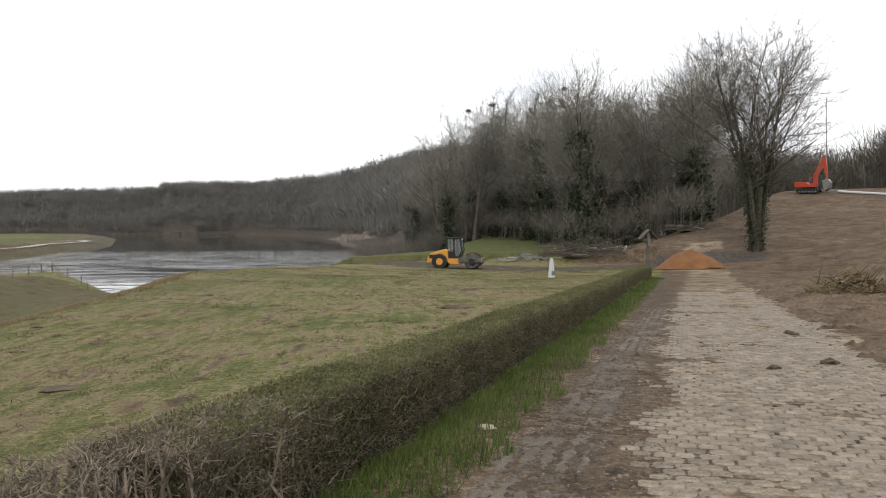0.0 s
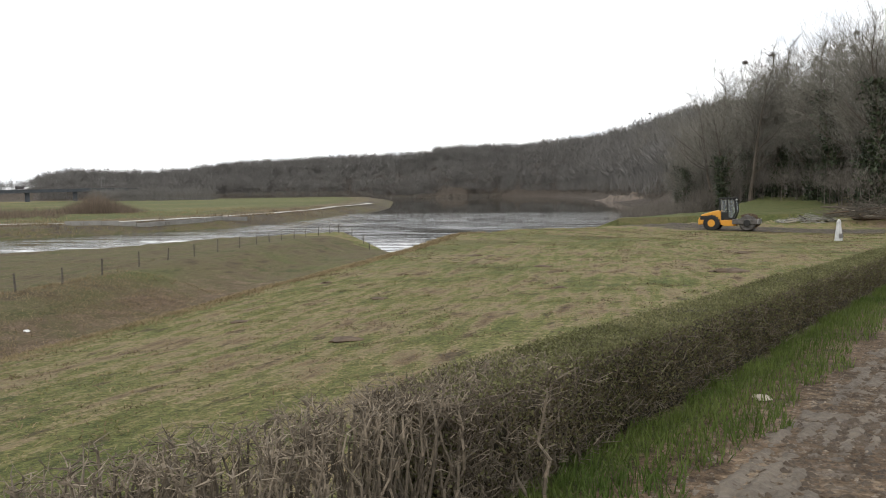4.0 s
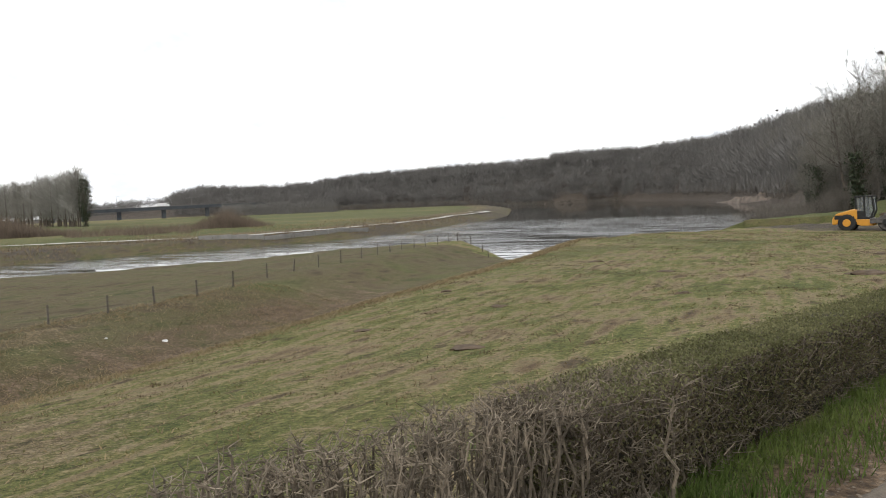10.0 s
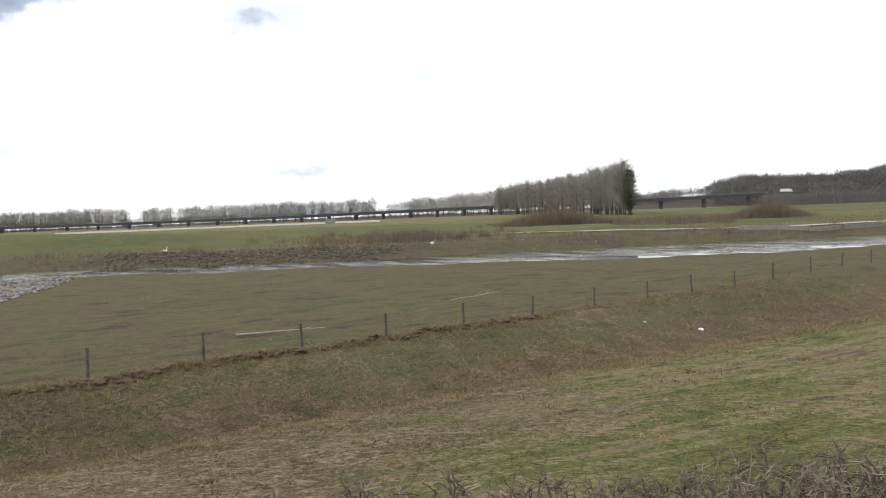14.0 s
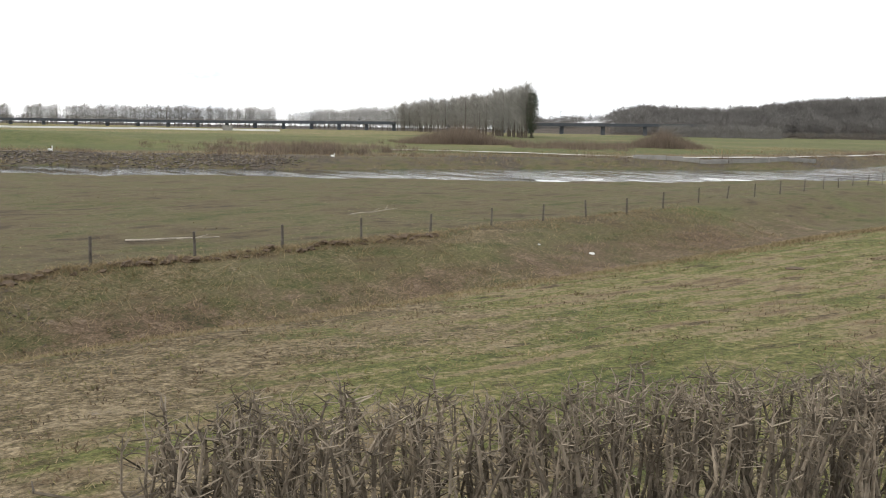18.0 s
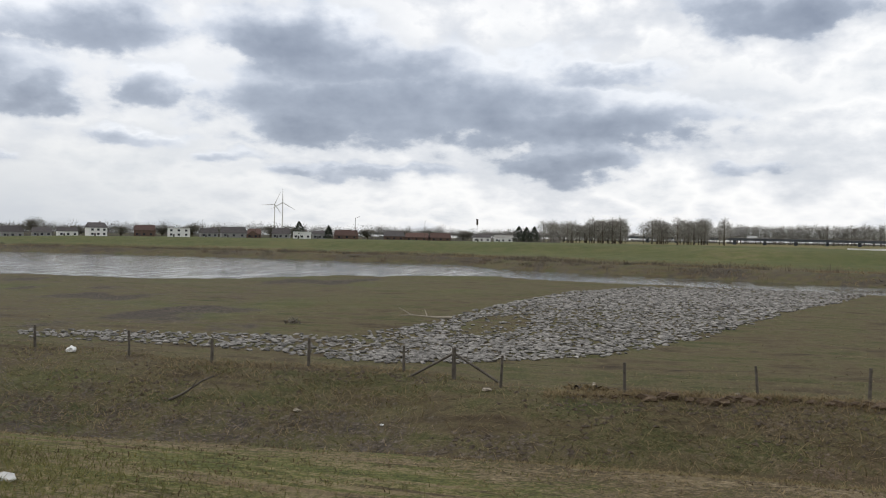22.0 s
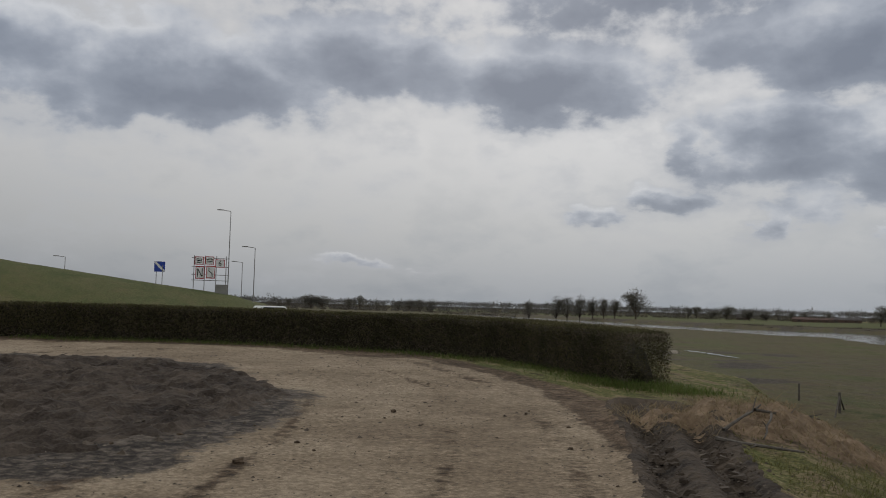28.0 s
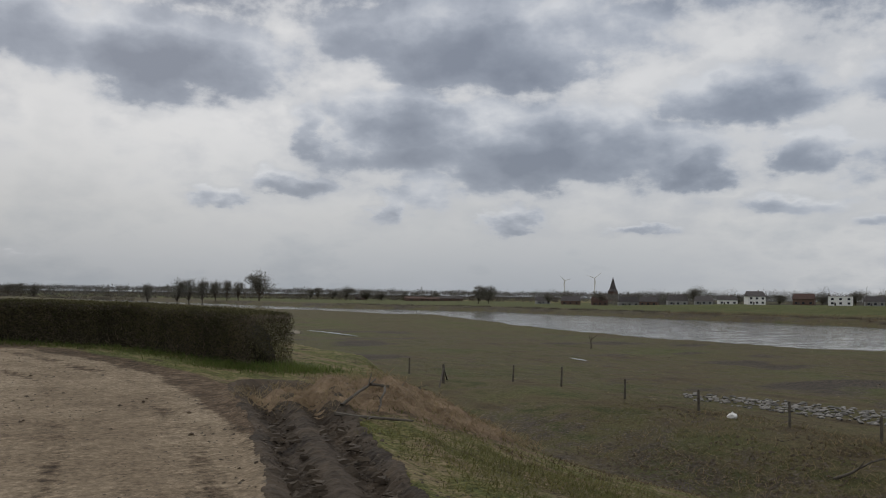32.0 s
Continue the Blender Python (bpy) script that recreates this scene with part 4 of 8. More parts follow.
def tree_model(name, seed, tall, label, trunk=0.28, spread=0.6, fork=2, top=2, twigs=7, stems=1, ivy=0.0, pale=False, bushy=0.0, clear=0.35, wide=1.0, twigw=0.012, ivy_n=1.0, fuzz=0, ivy_c=1.0):
    random.seed(seed)
    wood, twig, leaf = Geo(), Geo(), Geo()
    for sidx in range(stems):
        many = stems > 1
        lean = Vector((random.gauss(0, 0.08 + 0.07 * many), random.gauss(0, 0.08 + 0.07 * many), 1)).normalized()
        p, d = Vector((random.gauss(0, 0.3 * many) + lean.x * many, random.gauss(0, 0.3 * many) + lean.y * many, -0.6)), lean
        n = 7
        hgt = tall * random.uniform(0.86, 1.0) if sidx else tall
        for i in range(n):
            d = (d + Vector((random.gauss(0, 0.06), random.gauss(0, 0.06), 0.06))).normalized()
            q = p + d * (hgt * 0.74 / n)
            r0, r1 = trunk * (1 - i / n * 0.8), trunk * (1 - (i + 1) / n * 0.8)
            wood.tube(p, q, r0 * (1.35 if i == 0 else 1), r1, 7)
            if i / n >= clear - 0.1:
                for _ in range(fork + (1 if i > 2 else 0)):
                    a = random.uniform(0, 6.283)
                    out = Vector((math.cos(a) * spread, math.sin(a) * spread, random.uniform(0.35, 1.0)))
                    ln = tall * 0.30 * wide * (1.15 - 0.5 * i / n) * random.uniform(0.7, 1.15)
                    grow(wood, twig, p.lerp(q, random.random()), out, ln, r1 * 0.5, 1, top, fork, twigs, 0.0, twigw)
            if ivy and i / n < ivy:
                for _ in range(int(230 * ivy_n * ivy_c)):
                    b = p.lerp(q, random.random())
                    a = random.uniform(0, 6.283)
                    rr = trunk + abs(random.gauss(0, 0.5 * ivy_n))
                    leaf.leaf(b + Vector((math.cos(a) * rr, math.sin(a) * rr, 0)), random.uniform(0.12, 0.30) * ivy_n)
            p = q
        grow(wood, twig, p, d, tall * 0.16, trunk * 0.2, 1, top, fork + 1, twigs, 0.0, twigw)
    if bushy:
        for _ in range(int(bushy * 500)):
            a, rr, hh = random.uniform(0, 6.283), abs(random.gauss(0, 0.16)) * tall, random.uniform(0, 0.3) * tall
            b = Vector((math.cos(a) * rr, math.sin(a) * rr, hh * 0.4))
            twig.blade(b, b + Vector((random.gauss(0, 0.5), random.gauss(0, 0.5), random.uniform(0.8, 2.4))), 0.03)
    puff(twig, tall * 0.6, tall * 0.26 * wide, tall * 0.40, fuzz, tall * 0.09, twigw)
    t = new(name)
    tagged(t, label, "tree")
    wood.put("trunk", BARK, t)
    twig.put("crown", TWIG_PALE if pale else TWIG, t)
    if ivy:
        leaf.put("ivy", IVY, t, "dark green ivy climbing the trunk")
    return t


def place(ob, x, y, turn=0.0, size=1.0, sink=0.0, wide=None):
    c = copy_thing(ob, pose(x, y, float(height(x, y)) - sink, 0, 0, turn))
    c.scale = (wide or size, wide or size, size)
    return c


def polar(az, r):
    return -math.sin(radians(az)) * r, math.cos(radians(az)) * r


def discard(ob):
    for o in (*ob.children_recursive, ob):
        bpy.data.objects.remove(o)


WOODS = [tree_model("tree", 11 + i, 21 + i, "tall bare winter tree with ivy in the wood edge", ivy=(0.7, 0.0, 0.5, 0.8)[i], spread=(0.6, 0.8, 0.7, 0.5)[i], bushy=0.0, fork=2, top=2, twigs=10, twigw=0.012, clear=0.3, trunk=0.33, ivy_n=1.15, fuzz=1900)
         for i in range(4)]
random.seed(5)
for az, r in [(a + random.uniform(-0.4, 0.4), float(np.interp(a, [-20, -12, -9, -2], [114, 120, 152, 168])) + random.uniform(-4, 10) + 10 * row) for row in range(4) for a in np.arange(-20.5 + row * 0.35, -4.5 - row * 0.2, 1.45)]:
    x, y = polar(az, r)
    o = place(random.choice(WOODS), x, y, random.uniform(0, 360), random.uniform(0.84, 1.12) * (1.03 if r > 140 else 1.07), 0.2)
    o["group"] = "wood edge trees"
for k in range(26):
    x, y = polar(random.uniform(-5.0, -1.6), random.uniform(188, 235))
    place(random.choice(WOODS), x, y, random.uniform(0, 360), random.uniform(0.6, 0.9), 0.2)["group"] = "wood edge trees"
for k in range(90):
    f = k / 89
    x, y = 14 - 40 * f * f + random.uniform(4, 50), 150 + f * 420 + random.uniform(-6, 6)
    o = place(random.choice(WOODS), x, y, random.uniform(0, 360), random.uniform(0.85, 1.15), 0.2)
    o["group"] = "wood edge trees"
for w_ in WOODS:
    discard(w_)
CROWNS = [tree_model("tree", 151 + i, 26, "tall spreading bare tree standing above the wood edge", trunk=0.36, spread=0.85, fork=2, top=2, twigs=8, clear=0.4, wide=1.05, ivy=(0.55, 0.0)[i], ivy_n=1.0, twigw=0.012) for i in range(2)]
for az, r, k, sz in ((-3.7, 172, 1, 1.02), (-4.7, 176, 0, 1.16), (-5.9, 170, 1, 1.18), (-7.2, 168, 0, 1.2), (-8.5, 168, 1, 1.16), (-10.6, 160, 0, 1.08), (-11.8, 160, 1, 1.04), (-16.4, 136, 1, 1.0)):
    x, y = polar(az, r)
    place(CROWNS[k], x, y, az * 53 % 360, sz, 0.2)["group"] = "wood edge trees"
for w_ in CROWNS:
    discard(w_)
big = tree_model("tree", 41, 21.5, "large bare multi-stemmed tree with ivy on the soil slope", trunk=0.32, stems=5, ivy=0.6, spread=0.7, fork=2, top=2, twigs=8, clear=0.45, wide=1.25, pale=False, ivy_c=3.2, ivy_n=0.42, twigw=0.013)
x, y = polar(-23.5, 95)
place(big, x, y, 40, 1.1)
discard(big)


def far_wood(name, spots, tall, label, material, seed=3, wide=0.3, blades=60, thick=1.0, scrub=16):
    """Distant bare wood as one mass of round-crowned slender trees."""
    rng = np.random.default_rng(seed)
    pts = np.array(spots)
    n = len(pts)
    z = height(pts[:, 0], pts[:, 1])
    t = tall * rng.uniform(0.7, 1.08, n)
    base = np.stack([pts[:, 0], pts[:, 1], z], 1)
    starts, ends, wides = [], [], []

    def add(b, e, w):
        starts.append(b), ends.append(e), wides.append(w)

    lean = rng.normal(0, 0.04, (n, 2))
    for k in range(2):
        e = base + np.stack([lean[:, 0] * t, lean[:, 1] * t, t * 0.85], 1)
        add(base - np.array([0, 0, 0.5]), e, t * 0.007)
    for _ in range(blades):
        d = np.stack([rng.normal(0, 1, n), rng.normal(0, 1, n), rng.normal(0.3, 0.9, n)], 1)
        d /= np.linalg.norm(d, axis=1)[:, None]
        q = rng.uniform(0.15, 0.75, n)
        b = base + np.stack([d[:, 0] * wide * t * q, d[:, 1] * wide * t * q, t * 0.56 + d[:, 2] * 0.43 * t * q], 1)
        ln = rng.uniform(0.10, 0.24, n) * t
        e = b + np.stack([d[:, 0] * 0.75 + rng.normal(0, 0.3, n), d[:, 1] * 0.75 + rng.normal(0, 0.3, n), np.abs(d[:, 2]) * 0.8 + 0.45], 1) * (ln * 0.8)[:, None]
        add(b, e, t * rng.uniform(0.004, 0.010, n) * thick)
    for _ in range(scrub):
        b = base + np.stack([rng.normal(0, 0.17, n) * t, rng.normal(0, 0.17, n) * t, rng.uniform(-0.02, 0.12, n) * t], 1)
        e = b + np.stack([rng.normal(0, 0.08, n) * t, rng.normal(0, 0.08, n) * t, rng.uniform(0.12, 0.36, n) * t], 1)
        add(b, e, t * 0.006 * thick)
    b, e, w = np.concatenate(starts), np.concatenate(ends), np.concatenate(wides)
    sd = np.cross(e - b, rng.normal(0, 1, b.shape))
    sd = sd / np.maximum(np.linalg.norm(sd, axis=1), 1e-6)[:, None] * w[:, None]
    v = np.stack([b - sd, b + sd, e], 1).reshape(-1, 3)
    ob = link_mesh(name, v.tolist(), np.arange(len(v)).reshape(-1, 3).tolist(), material)
    return tagged(ob, label, "wood", kind="stuff")


random.seed(21)
spots = []
for _ in range(2600):
    az = random.uniform(1.5, 31)
    spots.append(polar(az, random.uniform(1012, 1160)))
for _ in range(1300):
    spots.append(polar(random.uniform(1.5, 31), random.uniform(1075, 1150)))
for _ in range(3000):
    yy = 185 + 820 * random.random()
    xb = float(np.interp(yy, [130, 175, 260, 330, 417, 560, 703, 860, 1003], [0, 8, 2, -5, -11, -30, -54, -95, -176]))
    off = 9 + 90 * random.random() ** 1.3
    if yy < 330 and off < 24:
        off += 20
    if yy < 420 and math.atan2(-(xb + off), yy) < -0.13:
        continue
    spots.append((xb + off, yy))
far_wood("far_wood", spots, 22, "dense brown bare wood on the far valley side", TWIG_FAR, 3, 0.34, 80, 0.95, 44)
random.seed(24)
far_wood("wood_behind_slope", [polar(random.uniform(-38, -20), random.uniform(235, 330)) for _ in range(420)], 21, "brown bare wood behind the spoil slope", TWIG_DARK, 8, 0.36, 190, 0.42, 26)
# low scrub and young growth in front of the wood edge
random.seed(23)
spots = [polar(a, float(np.interp(a, [-20, -12, -9, -2], [110, 115, 148, 164])) + random.uniform(0, 40)) for a in [random.uniform(-20.5, -2.5) for _ in range(420)]]
spots += [polar(random.uniform(-4, 1.6), random.uniform(168, 215)) for _ in range(220)]
far_wood("undergrowth", spots, 6.5, "tangled brown undergrowth along the wood edge", UNDERWOOD, 4, 0.8, 110, 0.5, 2)
spots = [(float(np.interp(yy, [330, 417, 560, 703, 860], [-5, -11, -30, -54, -95])) + random.uniform(6, 14), yy) for yy in [random.uniform(330, 860) for _ in range(260)]]
spots += [polar(random.uniform(3, 30), random.uniform(1002, 1014)) for _ in range(260)]
spots += [polar(random.uniform(2, 31), random.uniform(985, 1012)) for _ in range(420)]
far_wood("bank_scrub", spots, 7.0, "low willow scrub along the waterline below the wood", UNDERWOOD, 6, 0.6, 60, 2.0)
# ---- hedges ----


def on_road(s, w):
    return s * UX + w * NX, s * UY + w * NY


class Line:
    """A polyline on the ground, asked by distance along it."""

    def __init__(self, pts):
        self.p = np.array(pts, float)
        self.d = np.concatenate([[0], np.cumsum(np.hypot(*np.diff(self.p, axis=0).T))])
        self.total = float(self.d[-1])
        self.t = np.linspace(0, self.total, int(self.total / 0.25) + 2)
        self.z = height(np.interp(self.t, self.d, self.p[:, 0]), np.interp(self.t, self.d, self.p[:, 1]))

    def at(self, d):
        x, y = np.interp(d, self.d, self.p[:, 0]), np.interp(d, self.d, self.p[:, 1])
        e = min(d + 0.3, self.total)
        b = e - 0.6
        dx, dy = np.interp(e, self.d, self.p[:, 0]) - np.interp(b, self.d, self.p[:, 0]), np.interp(e, self.d, self.p[:, 1]) - np.interp(b, self.d, self.p[:, 1])
        n = math.hypot(dx, dy)
        return float(x), float(y), float(dx / n), float(dy / n), float(np.interp(d, self.t, self.z))


def hedge(label, pts, wide, tall, twigs, leaves, seed, near=1.0, leaf_top=0.5, size=0.022, fade=0.0, leafage=None, sides=None):
    """A clipped hedge: heart coloured dark for inner shade, woody twigs and small leaves on its faces."""
    random.seed(seed)
    h = tagged(new("hedge"), label, "hedge")
    core, tw, lf, sd = Geo(), Geo(), Geo(), Geo()
    ln = Line(pts)
    n = max(8, int(ln.total / 0.5))
    for i in range(n + 1):
        x, y, dx, dy, z = ln.at(ln.total * i / n)
        t = tall * (1 + 0.03 * math.sin(i * 1.3) + random.uniform(-0.03, 0.03)) - 0.06
        hw = wide / 2 - 0.07 + random.uniform(-0.03, 0.03)
        end = min(1.0, 0.04 + min(i, n - i) * ln.total / n / (1.0 + fade))
        t, hw = t * end ** 0.5, hw * end ** 0.5
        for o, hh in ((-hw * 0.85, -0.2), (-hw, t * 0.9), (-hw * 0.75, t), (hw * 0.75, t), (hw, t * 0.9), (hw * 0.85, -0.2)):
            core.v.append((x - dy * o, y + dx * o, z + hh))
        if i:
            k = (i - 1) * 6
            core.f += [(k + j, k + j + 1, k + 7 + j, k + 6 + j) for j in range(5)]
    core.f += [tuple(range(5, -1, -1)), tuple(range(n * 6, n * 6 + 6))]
    for _ in range(twigs):
        d = ln.total * random.random() ** near
        x, y, dx, dy, z = ln.at(d)
        thick = 0.004 + 0.004 * d / ln.total
        side = random.choice((-1, -1, 1, 1, 0))
        if d < 0.12 and random.random() < 0.5:
            side = 0
        if side:
            o, hh = side * (wide / 2 + random.uniform(-0.1, 0.02)), random.uniform(0, tall * 0.95)
            b = Vector((x - dy * o, y + dx * o, z + hh))
            e = b + Vector((random.gauss(0, 0.06), random.gauss(0, 0.06), random.uniform(-0.03, 0.11)))
        else:
            o = random.uniform(-0.5, 0.5) * wide
            b = Vector((x - dy * o, y + dx * o, z + tall - random.uniform(0.05, 0.25)))
            e = b + Vector((random.gauss(0, 0.04), random.gauss(0, 0.04), random.uniform(0.03, 0.12)))
        e.z = min(e.z, z + tall + random.gauss(-0.01, 0.012))
        tw.tube(b, e, thick, thick * 0.45, 3)
    for _ in range(leaves):
        d = ln.total * random.random() ** near
        if d < fade and random.random() > d / fade:
            continue
        x, y, dx, dy, z = ln.at(d)
        brown = False
        if random.random() < leaf_top:
            o, hh = random.uniform(-0.5, 0.5) * wide, tall + random.gauss(-0.02, 0.022)
        else:
            hh = tall * random.random() ** 0.8
            o = random.choice((-1, 1)) * (wide / 2 + random.uniform(-0.06, 0.03) - 0.05 * (hh < 0.25 * tall))
            brown = sides is not None and random.random() > 0.38 + 0.45 * (hh / tall) ** 2
        if random.random() < 0.03:
            d = random.choice((0.0, ln.total)) + random.gauss(0, 0.05)
            x, y, dx, dy, z = ln.at(min(max(d, 0), ln.total))
            o, hh = random.uniform(-0.5, 0.5) * wide, random.uniform(0, 0.9) * tall
            x, y = x + dx * random.gauss(0, 0.05), y + dy * random.gauss(0, 0.05)
        (sd if brown else lf).leaf((x - dy * o, y + dx * o, z + hh), size * random.uniform(0.6, 1.1) * (1 + 1.5 * d / ln.total))
    core.put("heart", HEDGE_SHADE_CORE, h)
    tw.put("brushwood", HEDGE_STEM, h, "bare grey brown twigs")
    lf.put("foliage", leafage or HEDGE_LEAF, h, "small dull green leaves")
    if sides:
        sd.put("withered_foliage", sides, h, "withered brown leaves on the clipped faces")
    return h


def bare_hedge():
    """The leafless near end: crooked upright stems cut level, with gaps between."""
    random.seed(77)
    h = tagged(new("hedge"), "cut back leafless hedge end of crooked grey stems", "hedge")
    ln = Line([on_road(0.14, -2.72), on_road(5.6, -2.75)])
    rest = Geo()
    for i in range(560):
        d = ln.total * (i + random.random()) / 560
        x, y, dx, dy, z = ln.at(d)
        o = random.gauss(0, 0.15)
        b = Vector((x - dy * o, y + dx * o, z - 0.05))
        g = rest if i % 9 > 3 else Geo()
        top = float(np.interp(d, [0, 1, 2.9, 4.2, 5.2], [0.86, 0.845, 0.82, 0.80, 0.78])) + random.uniform(-0.06, 0.03)
        r = random.uniform(0.006, 0.0135)
        n = 7
        p, lean = b, Vector((random.gauss(0, 0.08), random.gauss(0, 0.08), 0))
        for k in range(n):
            q = b + Vector((0, 0, top * (k + 1) / n)) + lean * (top * (k + 1) / n) + Vector((random.gauss(0, 0.018), random.gauss(0, 0.018), 0))
            g.tube(p, q, r * (1.1 - 0.08 * k), r * (0.95 - 0.08 * k), 5)
            if k > 1:
                for _ in range(1 + (k > 3) * 2 + (k > 4) * 2):
                    w_ = Vector((random.gauss(0, 1), random.gauss(0, 1), random.uniform(0.1, 1.5))).normalized() * random.uniform(0.02, 0.08)
                    m = p.lerp(q, random.random())
                    e = m + w_
                    e.z = min(e.z, z + top + 0.015)
                    g.tube(m, e, r * 0.28, r * 0.22, 3)
                    e2 = e + Vector((random.gauss(0, 0.025), random.gauss(0, 0.025), random.uniform(-0.01, 0.03)))
                    g.tube(e, e2, r * 0.22, r * 0.16, 3)
            if k == n - 1:
                for _ in range(3):
                    side = Vector((random.gauss(0, 1), random.gauss(0, 1), random.uniform(0.0, 0.9))).normalized()
                    e = q + side * random.uniform(0.02, 0.085)
                    e.z = min(e.z, z + top + 0.03)
                    g.tube(q, e, r * 0.35, r * 0.2, 3)
                    g.tube(e, e + Vector((random.gauss(0, 0.03), random.gauss(0, 0.03), random.uniform(0, 0.05))), r * 0.2, r * 0.12, 3)
            p = q
        if g is not rest:
            g.put("stem", HEDGE_TWIG, h)
    tagged(rest.put("stem_rest", HEDGE_TWIG, h), kind="stuff")
    low = Geo()
    for _ in range(26):
        a = Vector((*on_road(random.uniform(0.12, 0.5), -2.72 + random.gauss(0, 0.12)), 0.1 + random.uniform(0, 0.5)))
        e = a + Vector((-UX, -UY, 0)) * random.uniform(0.1, 0.42) + Vector((random.gauss(0, 0.06), random.gauss(0, 0.06), random.uniform(-0.05, 0.14)))
        low.tube(a, e, 0.009, 0.005, 4)
        low.tube(e, e + Vector((random.gauss(0, 0.08), random.gauss(0, 0.08), random.uniform(0, 0.08))), 0.005, 0.002, 3)
    low.put("loose_branch", HEDGE_TWIG, h, "pale broken side branches")


bare_hedge()
hedge("long clipped hedge of bare twigs and dull green leaves", [on_road(3.9, -2.75), on_road(12, -2.78), on_road(70, -3.0)], 0.62, 0.76, 26000, 190000, 7, 2.0, 0.33, 0.0145, 2.2, None, HEDGE_BROWN)
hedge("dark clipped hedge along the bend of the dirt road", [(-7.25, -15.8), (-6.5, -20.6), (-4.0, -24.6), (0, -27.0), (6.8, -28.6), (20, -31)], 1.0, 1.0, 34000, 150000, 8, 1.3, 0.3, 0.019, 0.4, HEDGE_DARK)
# ---- grass, litter and clods near the road ----


def blades(name, xs, ys, tall, lean, wide, material, label, cat, seed, lift=0.0):
    """Loose blades over the ground as one mass."""
    rng = np.random.default_rng(seed)
    n = len(xs)
    z = height(xs, ys) - 0.01 + lift * rng.random(n)
    t = tall * rng.uniform(0.45, 1.15, n)
    a = rng.uniform(0, 6.283, n)
    ln = lean * (0.35 + np.abs(rng.normal(0, 0.8, n)))
    ln = np.minimum(ln, 7.0)
    k = t / np.sqrt(1 + ln * ln)
    ex, ey, ez = xs + np.cos(a) * ln * k, ys + np.sin(a) * ln * k, z + k
    b = a + rng.uniform(0.7, 2.4, n)
    sx, sy = np.cos(b) * wide, np.sin(b) * wide
    mx, my, mz = (xs * 0.55 + ex * 0.45), (ys * 0.55 + ey * 0.45), z * 0.4 + ez * 0.6
    v = np.stack([np.stack([xs - sx, ys - sy, z], 1), np.stack([xs + sx, ys + sy, z], 1), np.stack([mx + sx * 0.7, my + sy * 0.7, mz], 1),
                  np.stack([mx - sx * 0.7, my - sy * 0.7, mz], 1), np.stack([ex, ey, ez], 1)], 1).reshape(-1, 3)
    i = np.arange(n)[:, None] * 5
    quads, tris = (i + np.array([[0, 1, 2, 3]])).tolist(), (i + np.array([[3, 2, 4]])).tolist()
    return tagged(link_mesh(name, v.tolist(), quads + tris, material), label, cat, kind="stuff")


rng = np.random.default_rng(4)
s_ = -0.6 + 66 * rng.random(28000) ** 2
w_ = -2.46 + 0.86 * rng.random(28000) ** 1.5 + 0.10 * np.sin(s_ * 1.9) + 0.06 * np.sin(s_ * 5.3)
blades("verge_grass", s_ * UX + w_ * NX, s_ * UY + w_ * NY, 0.15, 0.6, 0.006, BLADE_FRESH, "fresh green long grass at the foot of the hedge", "grass", 1)
# tufts on the lawn edge, thicker towards the bend
xs, ys = [], []
for _ in range(420):
    cx, cy = rng.uniform(-12.4, -3.6), rng.uniform(-13, 1.5)
    if rng.random() < 0.55 or cx > -6:
        n = rng.integers(8, 30)
        xs += list(cx + rng.normal(0, 0.10, n))
        ys += list(cy + rng.normal(0, 0.10, n))
xs, ys = np.array(xs), np.array(ys)
ok = (xs < np.interp(ys, [-13, -9, -5, 0], [-6.6, -5.6, -4.3, -3.3])) & (np.hypot(xs, ys) > 3.2)
blades("lawn_tufts", xs[ok], ys[ok], 0.07, 3.2, 0.005, BLADE, "green grass tufts on the lawn edge", "grass", 2)
xs, ys = rng.uniform(-13.4, -3.0, 110000), 30 * rng.random(110000) ** 1.3 * np.where(rng.random(110000) < 0.68, 1, -0.48)
ok = (xs < (-3.4 - ys * NY) / NX) & (xs < np.interp(ys, [-14, -9, -5, 0, 5], [-7.2, -5.8, -4.5, -3.5, -1])) & (np.hypot(xs, ys) > 3.3)
blades("lawn_grass", xs[ok], ys[ok], 0.07, 4.0, 0.0035, BLADE_DRY, "short straw and thatch on the mown lawn", "grass", 3)
blades("lawn_green", xs[ok][::2] + 0.05, ys[ok][::2] + 0.04, 0.06, 3.4, 0.004, BLADE, "short green grass on the mown lawn", "grass", 13)
n = 14000
xs, ys = rng.normal(-6.0, 1.1, n), rng.normal(-6.2, 1.7, n)
ok = (xs < np.interp(ys, [-13, -9, -5, 0], [-6.0, -5.2, -4.2, -3.3]) + 0.15 * np.sin(ys * 5)) & (np.hypot(xs, ys) > 3.4) & (wavy(xs, ys, 0.6, 2) > -0.5)
blades("rough_grass", xs[ok], ys[ok], 0.10, 1.7, 0.0045, BLADE, "lush green rough grass beside the wheel ruts", "grass", 23)
